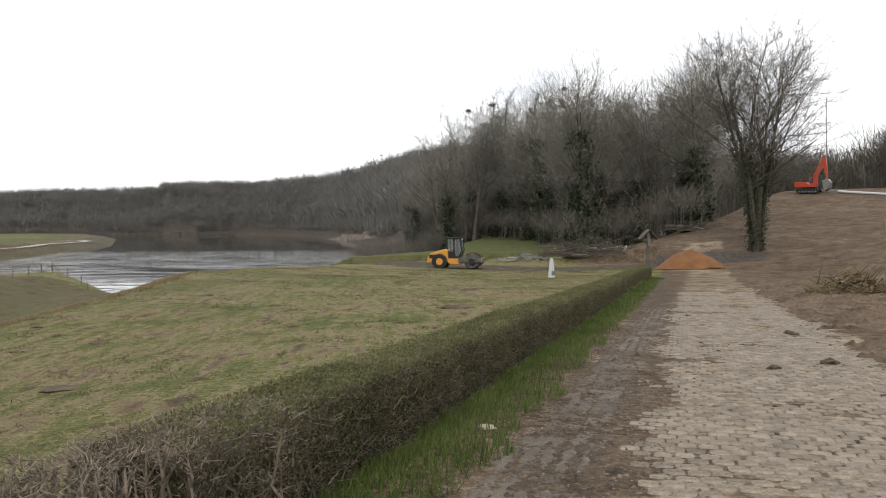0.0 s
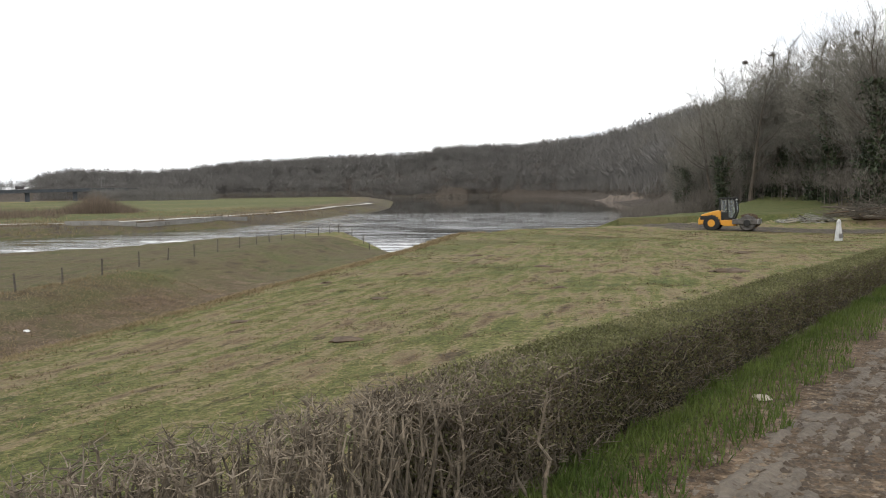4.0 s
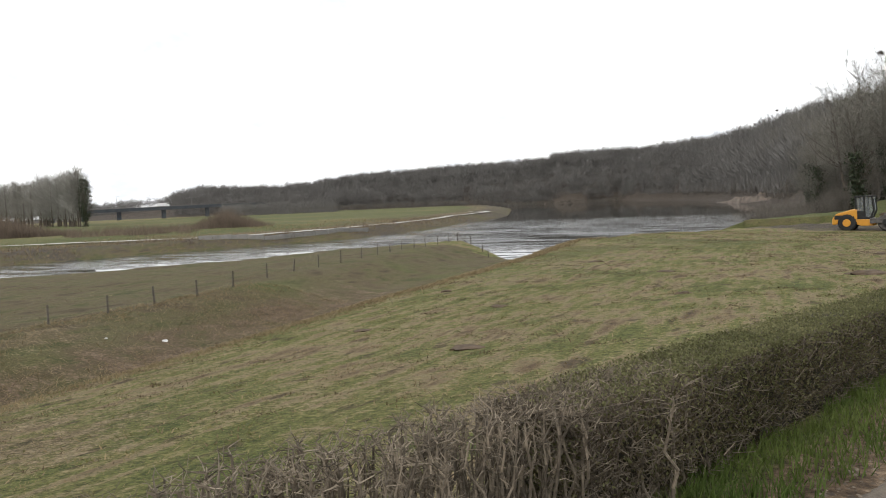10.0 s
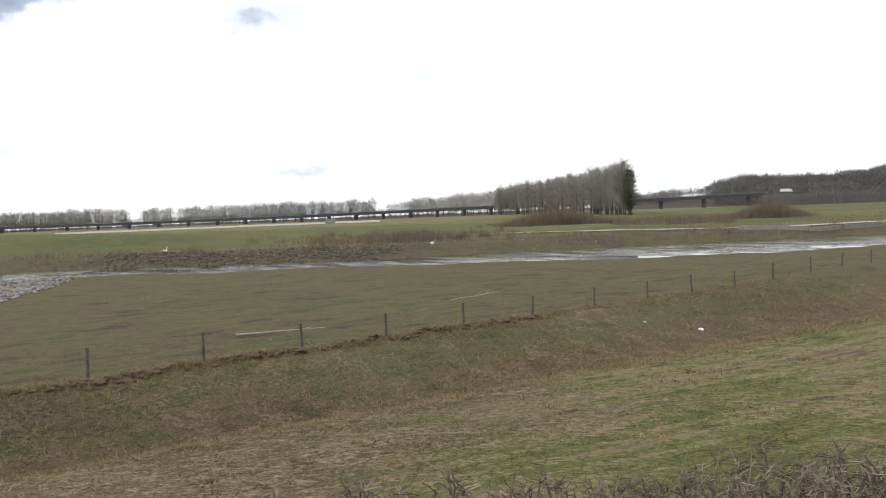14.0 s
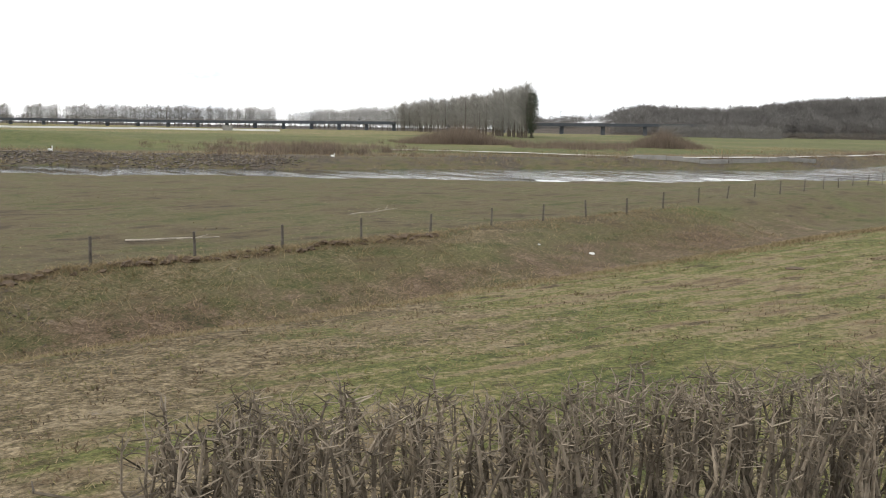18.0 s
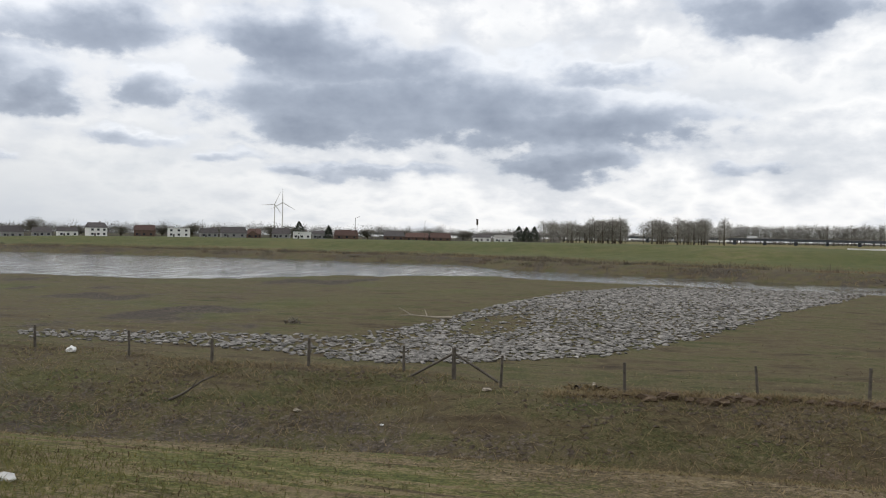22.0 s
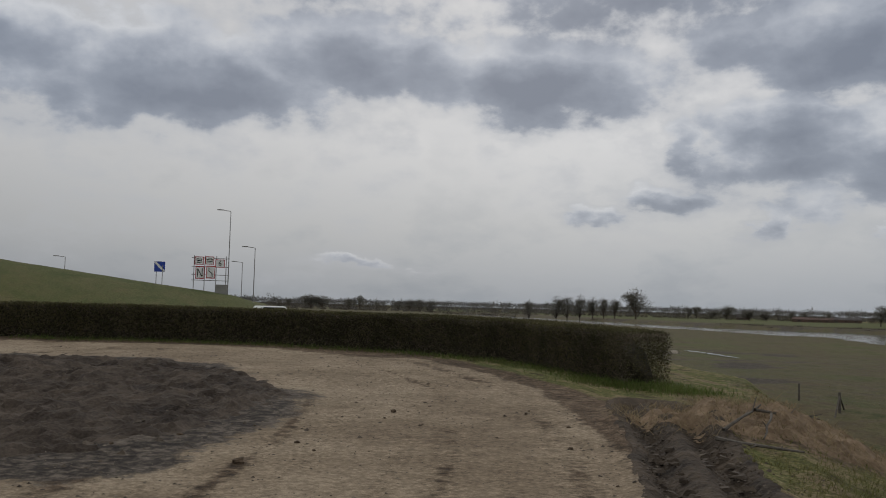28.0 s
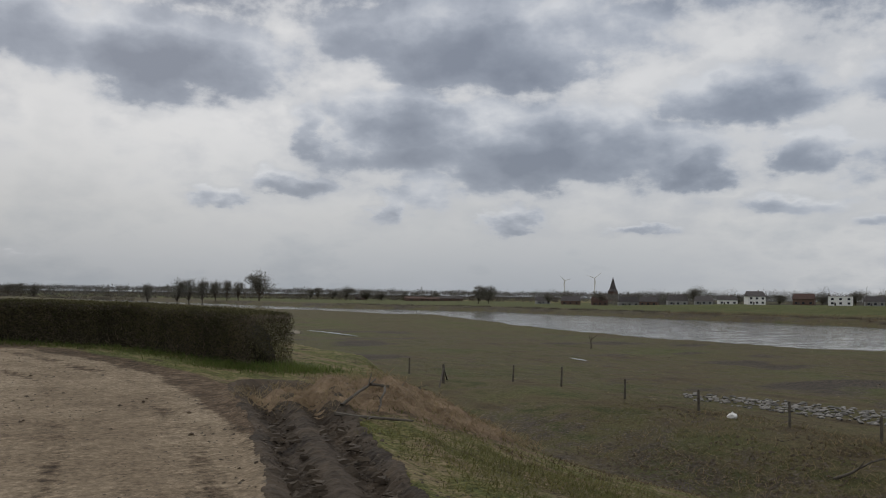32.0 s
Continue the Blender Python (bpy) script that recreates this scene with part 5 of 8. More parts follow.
# coarse tussocks out over the lawn and the meadow
n = 26000
rr = 9 + 70 * rng.random(n) ** 1.3
a = np.radians(rng.uniform(-4, 112, n))
xs, ys = -np.sin(a) * rr, np.cos(a) * rr
ok = (xs < (-3.6 - ys * NY) / NX) & (xs > crest_x(ys) - 0.6) & (wavy(xs * 2.4, ys * 0.7, 1.3, 9) > -0.25)
blades("lawn_tussocks", xs[ok], ys[ok], 0.12, 4.5, 0.012, BLADE_DRY, "straw coloured tussocks scattered over the lawn", "grass", 24)
n = 30000
ys, k = rng.uniform(-70, 100, n), rng.random(n) ** 1.4
xs = fence_x(ys) - 1 - 62 * k
ok = (wavy(xs, ys * 0.5, 4, 9) > -0.2) & ~inside(xs, ys, RIVER) & ~inside(xs, ys, [(-38.9, -12), (-45.5, -1.7), (-113, 25), (-117, -2), (-72, -14), (-47.5, -25), (-41, -33.5)])
blades("meadow_tussocks", xs[ok], ys[ok], 0.22, 5.0, 0.02, BLADE_DRY, "dull straw tussocks on the grazed meadow", "grass", 25)
# dead straw on the far channel side and along the fence
n = 34000
ys = rng.uniform(-30, 62, n)
xs = fence_x(ys) + 9.5 * rng.random(n) ** 1.2 - 0.6
keep = rng.random(n) < 0.35 + 0.65 * (wavy(xs, ys, 4, 3) > -0.1)
blades("dead_straw", xs[keep], ys[keep], 0.62, 4.0, 0.012, BLADE_DRY, "flattened dead straw on the channel slope", "grass", 5)
n = 13000
ys = rng.uniform(-34, 8, n)
xs = fence_x(ys) + 11 * rng.random(n) - 1
keep = wavy(xs, ys, 3, 8) > -0.15
blades("slope_grass", xs[keep], ys[keep], 0.2, 1.6, 0.010, BLADE, "green rough grass on the channel slope", "grass", 6)
n = 42000
ys = rng.uniform(-36, 62, n)
xs = fence_x(ys) + 11 * rng.random(n) - 1.2
keep = wavy(xs, ys * 0.6, 2.2, 12) + rng.normal(0, 0.4, n) > 0.7 * ss(4, 20, ys)
blades("slope_thatch", xs[keep], ys[keep], 0.34, 4.5, 0.013, BLADE_DEAD, "dark brown dead thatch on the channel slope", "grass", 63)
n = 26000
ys, k = rng.uniform(-75, 70, n), rng.random(n) ** 1.5
xs = fence_x(ys) - 1 - 50 * k
keep = (wavy(xs * 0.6, ys, 5, 13) + rng.normal(0, 0.3, n) > 0.1) & ~inside(xs, ys, RIVER)
blades("meadow_thatch", xs[keep], ys[keep], 0.26, 5.0, 0.02, BLADE_DEAD, "dark dead grass clumps on the grazed meadow", "grass", 64)
n = 16000
xs, ys = rng.uniform(-13.2, -3.0, n), 34 * rng.random(n) ** 1.2 * np.where(rng.random(n) < 0.7, 1, -0.45)
keep = (xs < (-3.4 - ys * NY) / NX) & (xs < np.interp(ys, [-14, -9, -5, 0, 5], [-7.2, -5.8, -4.5, -3.5, -1])) & (np.hypot(xs, ys) > 3.3) & (wavy(xs * 1.6, ys * 0.6, 1.0, 14) + rng.normal(0, 0.25, n) > 0.2)
blades("lawn_thatch", xs[keep], ys[keep], 0.10, 3.5, 0.006, BLADE_DEAD, "brown dead thatch lying on the mown lawn", "grass", 65)
# pale dry fringe along the crest
fr = np.random.default_rng(88)
n = 26000
ys = -7 + 67 * fr.random(n) ** 1.2
xs = crest_x(ys) + fr.normal(0.35, 0.38, n)
blades("crest_fringe", xs, ys, 0.10 + 0.002 * ys, 1.8, 0.005 + 0.0002 * np.abs(ys), BLADE_DRY, "pale dry grass along the edge of the lawn", "grass", 89)
# single tufts over the lawn, far and near: dead brown, straw and green


def lawn_clumps(name, count, tall, wide, material, label, seed, per=(9, 22), lo=-0.2):
    g_ = np.random.default_rng(seed)
    cy = g_.uniform(-16, 82, count * 3)
    cx = crest_x(cy) + (np.interp(cy, [-17, -10, -6, -3, 2, 82], [-9, -6.4, -5.0, -3.9, -3.1, 24.5]) - crest_x(cy)) * g_.random(count * 3)
    keep = (np.hypot(cx, cy) > 3.4) & (wavy(cx * 1.8, cy * 0.6, 1.6, seed) > lo) & (cx < (-3.4 - cy * NY) / NX)
    cx, cy = cx[keep][:count], cy[keep][:count]
    m = g_.integers(*per, len(cx))
    xs, ys = np.repeat(cx, m), np.repeat(cy, m)
    far = 1 + np.hypot(xs, ys) / 22
    blades(name, xs + g_.normal(0, 0.07, len(xs)) * far, ys + g_.normal(0, 0.05, len(xs)) * far, tall * far ** 0.35, 2.6, wide * far, material, label, "grass", seed)


lawn_clumps("lawn_clumps", 1900, 0.075, 0.005, BLADE_DEAD, "withered brown tufts scattered over the mown lawn", 101, lo=0.05)
lawn_clumps("lawn_clumps", 1700, 0.085, 0.004, BLADE, "fresher green tufts scattered over the mown lawn", 102, lo=-0.1)
lawn_clumps("lawn_clumps", 1500, 0.08, 0.004, BLADE_DRY, "straw coloured tufts scattered over the mown lawn", 103, lo=0.0)
n = 4500
a, q = rng.uniform(0, 6.283, n), 2.2 * np.sqrt(rng.random(n))
blades("mound_straw", -6.9 + np.cos(a) * q * 1.1, -10.8 + np.sin(a) * q * 0.8, 0.2, 3.0, 0.004, BLADE_DRY, "dead straw strewn over a dug earth mound", "grass", 7, 0.12)


def lump(r, seed, flat=0.6, rough=0.25):
    random.seed(seed)
    bm = bmesh.new()
    bmesh.ops.create_icosphere(bm, subdivisions=2, radius=r)
    for v in bm.verts:
        k = 1 + rough * noise.noise(v.co * (1.6 / r) + Vector((seed * 3.7, 0, 0)))
        v.co = Vector((v.co.x * k * 1.15, v.co.y * k, v.co.z * k * flat))
    return bm


def mesh_of(bm, name, material):
    me = bpy.data.meshes.new(name)
    bm.to_mesh(me)
    bm.free()
    me.materials.append(material)
    return me


CLODS = [mesh_of(lump(0.06, i, 0.65, 0.6), "clod", EARTH) for i in range(4)]
for i in range(70):
    random.seed(300 + i)
    if i < 40:
        x, y = on_road(3.5 + 30 * random.random() ** 1.6, random.uniform(-1.6, 4.6))
    else:
        x, y = random.uniform(-4.5, 2.5), random.uniform(-17, -4.6)
    if math.hypot(x, y) < 3.6:
        continue
    o = new("clod", random.choice(CLODS))
    sz = random.uniform(0.25, 0.95) ** 1.3 * (1.0 if i < 40 else 0.55)
    o.matrix_basis = pose(x, y, float(height(x, y)) + 0.015 * sz, 0, 0, random.uniform(0, 360))
    o.scale = (sz, sz, sz)
    tagged(o, "dry brown clod of earth on the dirt road", "clod", "clods on the road")
for az, r, sz in ((-27.5, 15, 2.0), (-24.4, 14.1, 1.3), (-25.2, 20.6, 1.6), (-25.5, 20.2, 1.5), (171.5, 12.4, 0.6), (181.1, 8.9, 0.9), (163, 12.5, 0.35)):
    x, y = polar(az, r)
    o = new("clod", CLODS[int(r) % 4])
    o.matrix_basis = pose(x, y, float(height(x, y)) + 0.02, 0, 0, az * 7)
    o.scale = (sz, sz, sz)
    tagged(o, "large dark clod of earth on the dirt road", "clod", "clods on the road")


def crumple(name, x, y, size, label, cat, material=WHITE, seed=1, flat=0.5):
    bm = lump(size, seed, flat, 0.9)
    o = new(name, mesh_of(bm, name, material))
    o.matrix_basis = pose(x, y, float(height(x, y)) + size * flat * 0.6, 0, 0, seed * 50)
    return tagged(o, label, cat)


PALE_W = mottled("dirty_white", (0.40, 0.40, 0.39), (0.6, 0.6, 0.58), 8, 0.8, 0.2)
PALE = mottled("pale_card", (0.22, 0.19, 0.15), (0.38, 0.34, 0.27), 8, 0.8, 0.2)
bm = lump(0.085, 5, 0.18, 0.5)
o = new("litter", mesh_of(bm, "litter", PALE))
o.matrix_basis = pose(1.0, 8.65, float(height(1.0, 8.65)) + 0.03, 8, 4, 30)
tagged(o, "flattened pale cardboard scrap lying on the verge", "litter")
crumple("litter", -5.8, -4.85, 0.07, "crumpled white plastic lying in the lawn grass", "litter", PALE_W, 2)
crumple("plastic_bag", -37.0, -27.2, 0.2, "white plastic bag caught below the fence", "litter", WHITE, 3, 0.9)
crumple("litter", -32.1, 39.7, 0.15, "white scrap of paper on the straw slope", "litter", WHITE, 4)
crumple("litter", -33.6, 36.8, 0.08, "small white scrap on the straw slope", "litter", WHITE, 5)
crumple("litter", -30.2, -9.4, 0.07, "small white scrap on the channel slope", "litter", WHITE, 6)
crumple("litter", -58.5, -119, 0.6, "pale heap beside a wet strip on the meadow", "litter", PALE, 7)
for i, (x, y) in enumerate(((-36.5, -2.3), (-35.6, 3.2), (-31.2, -13.1), (-33.4, -6.2))):
    crumple("litter", x, y, 0.07 + 0.03 * i, "bleached scrap among the straw", "litter", PALE, 8 + i)
# loose gravel and crumbs of earth on both sides of the cobbles and over the bend
def crumbs(name, xs, ys, size, material, label, seed):
    rng = np.random.default_rng(seed)
    n = len(xs)
    base = np.array([(1, 0, 0), (0, 1, 0), (-1, 0, 0), (0, -1, 0), (0.2, 0.1, 0.55), (0, 0, -0.5)])
    v = base[None] * (size * np.minimum(rng.lognormal(0, 0.4, n), 2.2))[:, None, None] * rng.uniform(0.6, 1.3, (n, 6, 3))
    a = rng.uniform(0, 6.283, n)[:, None]
    px = v[..., 0] * np.cos(a) - v[..., 1] * np.sin(a) + xs[:, None]
    py = v[..., 0] * np.sin(a) + v[..., 1] * np.cos(a) + ys[:, None]
    pz = v[..., 2] + height(xs, ys)[:, None]
    f = np.array([(0, 1, 4), (1, 2, 4), (2, 3, 4), (3, 0, 4), (1, 0, 5), (2, 1, 5), (3, 2, 5), (0, 3, 5)])
    faces = (np.arange(n)[:, None, None] * 6 + f[None]).reshape(-1, 3)
    return tagged(link_mesh(name, np.stack([px, py, pz], -1).reshape(-1, 3).tolist(), faces.tolist(), material), label, "gravel", kind="stuff")


s_, w_ = -1.0 + 40 * rng.random(16000) ** 1.8, rng.uniform(-1.95, 0.25, 16000)
crumbs("gravel", s_ * UX + w_ * NX, s_ * UY + w_ * NY, 0.013, GRIT, "loose gravel and earth crumbs beside the cobbles", 51)
s_, w_ = 3.2 + 40 * rng.random(6000) ** 1.7, -1.05 + rng.normal(0, 0.3, 6000)
crumbs("earth_crumbs", s_ * UX + w_ * NX, s_ * UY + w_ * NY, 0.022, DARK_EARTH, "dark churned crumbs along the wheel track", 56)
s_, w_ = 4.0 + 55 * rng.random(7000) ** 1.5, rng.uniform(2.5, 12, 7000)
crumbs("earth_crumbs", s_ * UX + w_ * NX, s_ * UY + w_ * NY, 0.026, EARTH, "crumbs of churned earth beside the road", 52)
n = 9000
xs, ys = rng.uniform(-5.5, 6, n), rng.uniform(-24, -3.4, n)
ok = (line_dist(xs, ys, ROAD) < 3.4) & (np.hypot(xs, ys) > 3.4)
crumbs("gravel", xs[ok], ys[ok], 0.009, GRIT, "small loose gravel on the dirt road", 53)
n = 3600
xs, ys = rng.uniform(-6, 7, n), rng.uniform(-24, -3.4, n)
ok = (line_dist(xs, ys, ROAD) < 3.2) & (np.hypot(xs, ys) > 3.6) & (wavy(xs, ys, 1.3, 17) + rng.normal(0, 0.5, n) > 0.1)
crumbs("earth_crumbs", xs[ok], ys[ok], 0.016, DARK_EARTH, "dark crumbs of earth dropped on the dirt road", 58)
n = 2600
xs, ys = 4.0 + rng.normal(0, 1.7, n), -14.6 + rng.normal(0, 2.6, n)
crumbs("mud_clods", xs, ys, 0.03, DARK_EARTH, "dark churned clods of mud inside the bend", 54)
n = 1200
k = rng.random(n)
xs, ys = np.interp(k, [0, 0.4, 1], [-5.8, -4.9, -3.2]) + rng.normal(0, 0.5, n), np.interp(k, [0, 0.4, 1], [-12.6, -9.6, -4.8]) + rng.normal(0, 0.3, n)
crumbs("mud_clods", xs, ys, 0.016, DARK_EARTH, "dark clods thrown up beside the wheel ruts", 55)
dug = np.random.default_rng(77)
n = 7000
ys = dug.uniform(-30, 9, n)
xs = fence_x(ys) + 0.6 + 9.5 * dug.random(n)
keep = wavy(xs, ys * 0.7, 2.4, 21) + dug.normal(0, 0.3, n) > 0.15
crumbs("mud_clods", xs[keep], ys[keep], 0.07, DARK_EARTH, "dark clods of earth lying among the slope grass", 57)


def grain(x, y, size, seed):
    """Smooth random field in 0..1 with bumps of about that size."""
    u, v = x / size + seed * 17.3, y / size - seed * 9.1
    i, j = np.floor(u), np.floor(v)
    f, g_ = u - i, v - j
    f, g_ = f * f * (3 - 2 * f), g_ * g_ * (3 - 2 * g_)

    def cell(p, q):
        h = np.sin(p * 127.1 + q * 311.7 + seed * 74.7) * 43758.5453
        return h - np.floor(h)

    return (cell(i, j) * (1 - f) + cell(i + 1, j) * f) * (1 - g_) + (cell(i, j + 1) * (1 - f) + cell(i + 1, j + 1) * f) * g_


def churned(name, box, step, amp, cover, material, label, seed, press=None, ragged=1.0):
    """A sheet of torn-up earth over the ground: broken crests and hollows, sinking away at its ragged edge."""
    xs, ys = np.arange(box[0], box[2], step), np.arange(box[1], box[3], step)
    X, Y = np.meshgrid(xs, ys)
    tear = sum(k * (1 - 2 * np.abs(grain(X + 0.3 * grain(X, Y, 0.5, seed + 9), Y, w_, seed + i) - 0.5)) ** 2 for i, (w_, k) in enumerate(((0.8, 0.3), (0.33, 0.34), (0.16, 0.26), (0.09, 0.2))))
    k = np.clip(cover(X, Y) + ragged * (0.5 * (grain(X, Y, 0.7, seed + 5) - 0.5) + 0.4 * (grain(X, Y, 0.2, seed + 6) - 0.5)), 0, 1)
    Z = height(X, Y) - 0.07 + ss(0.25, 0.75, k) * (0.06 + amp * (tear - 0.3))
    if press:
        Z = Z + press(X, Y)
    n, m = X.shape
    i = (np.arange(n - 1)[:, None] * m + np.arange(m - 1)[None, :])
    keep = (k[:-1, :-1] > 0.12) | (k[1:, 1:] > 0.12)
    q = np.stack([i, i + 1, i + m + 1, i + m], -1)[keep]
    used, inv = np.unique(q, return_inverse=True)
    v = np.stack([X.ravel(), Y.ravel(), Z.ravel()], 1)[used]
    return tagged(link_mesh(name, v.tolist(), inv.reshape(-1, 4).tolist(), material), label, "mud", kind="structure")


churned("churned_mud", (-1.6, -22.5, 9.5, -8.4), 0.07, 0.20, bend_mud, MUD, "dark wet churned mud inside the bend of the road", 3)


def pressed(x, y):
    """Two wheel troughs with tread lugs across them."""
    d = line_dist(x, y, RUT) + 0.16 * (grain(x, y, 0.6, 41) - 0.5)
    trough = np.exp(-((d - 0.34) / 0.13) ** 2)
    return trough * (-0.04 + 0.022 * np.sin(y * 36 + 5 * grain(x, y, 0.5, 42) + np.sign(x + 4) * 2)) + 0.03 * np.exp(-(d / 0.12) ** 2)


def furrows(x, y):
    s_, w_ = x * UX + y * UY, x * NX + y * NY
    return 0.022 * np.sin((w_ + 0.05 * grain(x, y, 1.2, 43)) * 38) * grain(x, y, 0.7, 44) + 0.012 * np.sin(s_ * 40 + w_ * 9) * grain(x, y, 0.5, 45)


churned("wheel_ruts", (-7.6, -13.6, -2.2, -4.0), 0.04, 0.055, rut_mud, RUT_EARTH, "deep wheel ruts torn in dark wet earth", 4, pressed, 0.9)
churned("earth_mound", (-9.6, -13.6, -4.4, -8.0), 0.05, 0.19, mound_earth, MOUND_EARTH, "low mound of freshly dug brown earth", 5, None, 1.3)


def wheel_track(x, y):
    s_, w_ = x * UX + y * UY, x * NX + y * NY
    return 0.95 * ss(0.5, 0.2, np.abs(w_ - np.interp(s_, [4, 7, 20, 50], [-1.3, -1.2, -0.9, -0.65]))) * ss(3.6, 5.0, s_) * ss(30, 24, s_)


churned("wheel_track", (-0.8, 3.2, 9.5, 29.0), 0.05, 0.06, wheel_track, TRACK_EARTH, "furrowed dark wheel track in the gravel beside the cobbles", 6, furrows, 1.6)


def spoil(x, y):
    s_, w_ = x * UX + y * UY, x * NX + y * NY
    return (0.35 + 0.75 * grain(x, y, 2.6, 31)) * ss(2.5, 3.3, w_) * ss(4, 6, s_) * ss(62, 54, s_) * ss(15.5, 13, w_)


def dozed(x, y):
    """Furrows of a blade and of wheels along the road."""
    s_, w_ = x * UX + y * UY, x * NX + y * NY
    return 0.05 * np.sin((w_ + 0.5 * grain(x, y, 3.0, 46)) * 8.5) * grain(x, y, 1.6, 47)


churned("spoil_slope", (3.5, 2.0, 34.0, 58.0), 0.11, 0.26, spoil, SPOIL, "rough spoil of brown earth on the slope beside the road", 8, dozed, 1.2)
# tyre tread pressed into the ruts
g = Geo()
random.seed(12)
for (ax, ay), (bx, by) in (((-4.7, -9.3), (-3.85, -7.0)), ((-3.85, -7.0), (-3.03, -5.1))):
    dx, dy = bx - ax, by - ay
    ln_ = math.hypot(dx, dy)
    dx, dy = dx / ln_, dy / ln_
    for i in range(int(ln_ / 0.17)):
        for side in (-0.27, 0.27):
            for half in (-1, 1):
                if random.random() < 0.4:
                    continue
                k = i * 0.17 + 0.085 * (half > 0)
                x, y = ax + dx * k - dy * (side + half * 0.11), ay + dy * k + dx * (side + half * 0.11)
                z = float(height(x, y))
                turn = math.degrees(math.atan2(dy, dx)) + half * 55 + random.gauss(0, 6)
                v0 = len(g.v)
                g.box(x, y, z + 0.025, 0.19 * random.uniform(0.6, 1.1), 0.06, 0.05 * random.uniform(0.4, 1.1), turn)
                for j in range(v0 + 4, v0 + 8):
                    px, py, pz = g.v[j]
                    g.v[j] = (x + (px - x) * 0.55 + random.gauss(0, 0.012), y + (py - y) * 0.55 + random.gauss(0, 0.012), pz + random.gauss(0, 0.008))
tagged(g.put("tyre_tread", DARK_EARTH), "tread pattern of a heavy tyre pressed in wet earth", "tyre track", kind="stuff")
# molehills and bare patches on the lawn
for i, (x, y, sz) in enumerate(((2.4, 29, 0.55), (-5.2, 14.4, 0.28), (-7, 22, 0.22), (-9, 18, 0.2), (-4, 33, 0.3), (-8, 40, 0.3), (-2.5, 24, 0.2), (-10.4, 27, 0.22), (4, 42, 0.35))):
    o = new("molehill", mesh_of(lump(sz, 20 + i, 0.22, 0.7), "molehill", EARTH))
    o.matrix_basis = pose(x, y, float(height(x, y)), 0, 0, i * 40)
    tagged(o, "low brown molehill of earth on the lawn", "molehill", "molehills on the lawn")


def stick(name, a, b, r, label, cat="branch", material=WOOD_POST, bends=4, seed=1, forks=2):
    random.seed(seed)
    a, b = Vector(a), Vector(b)
    g, p = Geo(), a
    for i in range(bends):
        q = a.lerp(b, (i + 1) / bends) + Vector((random.gauss(0, r), random.gauss(0, r), random.gauss(0, r * 0.5))) * (i < bends - 1)
        g.tube(p, q, r * (1 - 0.6 * i / bends), r * (1 - 0.6 * (i + 1) / bends), 6)
        if i and forks:
            forks -= 1
            g.tube(q, q + (b - a).normalized() * 6 * r + Vector((random.gauss(0, 5 * r), random.gauss(0, 5 * r), abs(random.gauss(0, 4 * r)))), r * 0.5, r * 0.2, 4)
        p = q
    return tagged(g.put(name, material), label, cat)


def gz(x, y, up=0.0):
    return (x, y, float(height(x, y)) + up)


stick("branch", gz(-5.3, -9.5, 0.07), gz(-6.2, -10.2, 0.14), 0.024, "bare broken branch lying on the earth mound", seed=1)
stick("branch", gz(-6.0, -10.0, 0.14), gz(-7.2, -10.45, 0.12), 0.024, "bare broken branch lying on the earth mound", seed=2)
stick("branch", gz(-5.15, -9.4, 0.07), gz(-5.75, -8.6, 0.07), 0.027, "bare broken branch lying on the verge", seed=3)
stick("branch", gz(-6.1, -9.8, 0.13), gz(-5.6, -9.15, 0.06), 0.018, "thin forked branch on the earth mound", seed=9)
stick("driftwood_log", gz(-42.5, 16.6, 0.15), gz(-41.6, 21.2, 0.15), 0.075, "long bleached driftwood log on the meadow", "log", PALE, seed=4)
stick("driftwood_log", gz(-45.8, 32.4, 0.3), gz(-44.4, 35, 0.7), 0.05, "bleached driftwood branch on the meadow", "log", PALE, seed=5)
stick("driftwood_log", gz(-60.5, -13.8, 0.3), gz(-60, -17.5, 0.3), 0.09, "bleached driftwood log among the stones", "log", PALE, seed=6)
stick("branch", gz(-74.2, -74, 0.0), gz(-74.9, -74.6, 1.4), 0.10, "dark snag sticking up from the wet meadow", "branch", BARK, seed=7)
stick("branch", gz(-31.2, -18.5, 0.0), gz(-32.0, -17.0, 0.8), 0.06, "bare dead branch caught on the slope", "branch", WOOD_POST, seed=8)


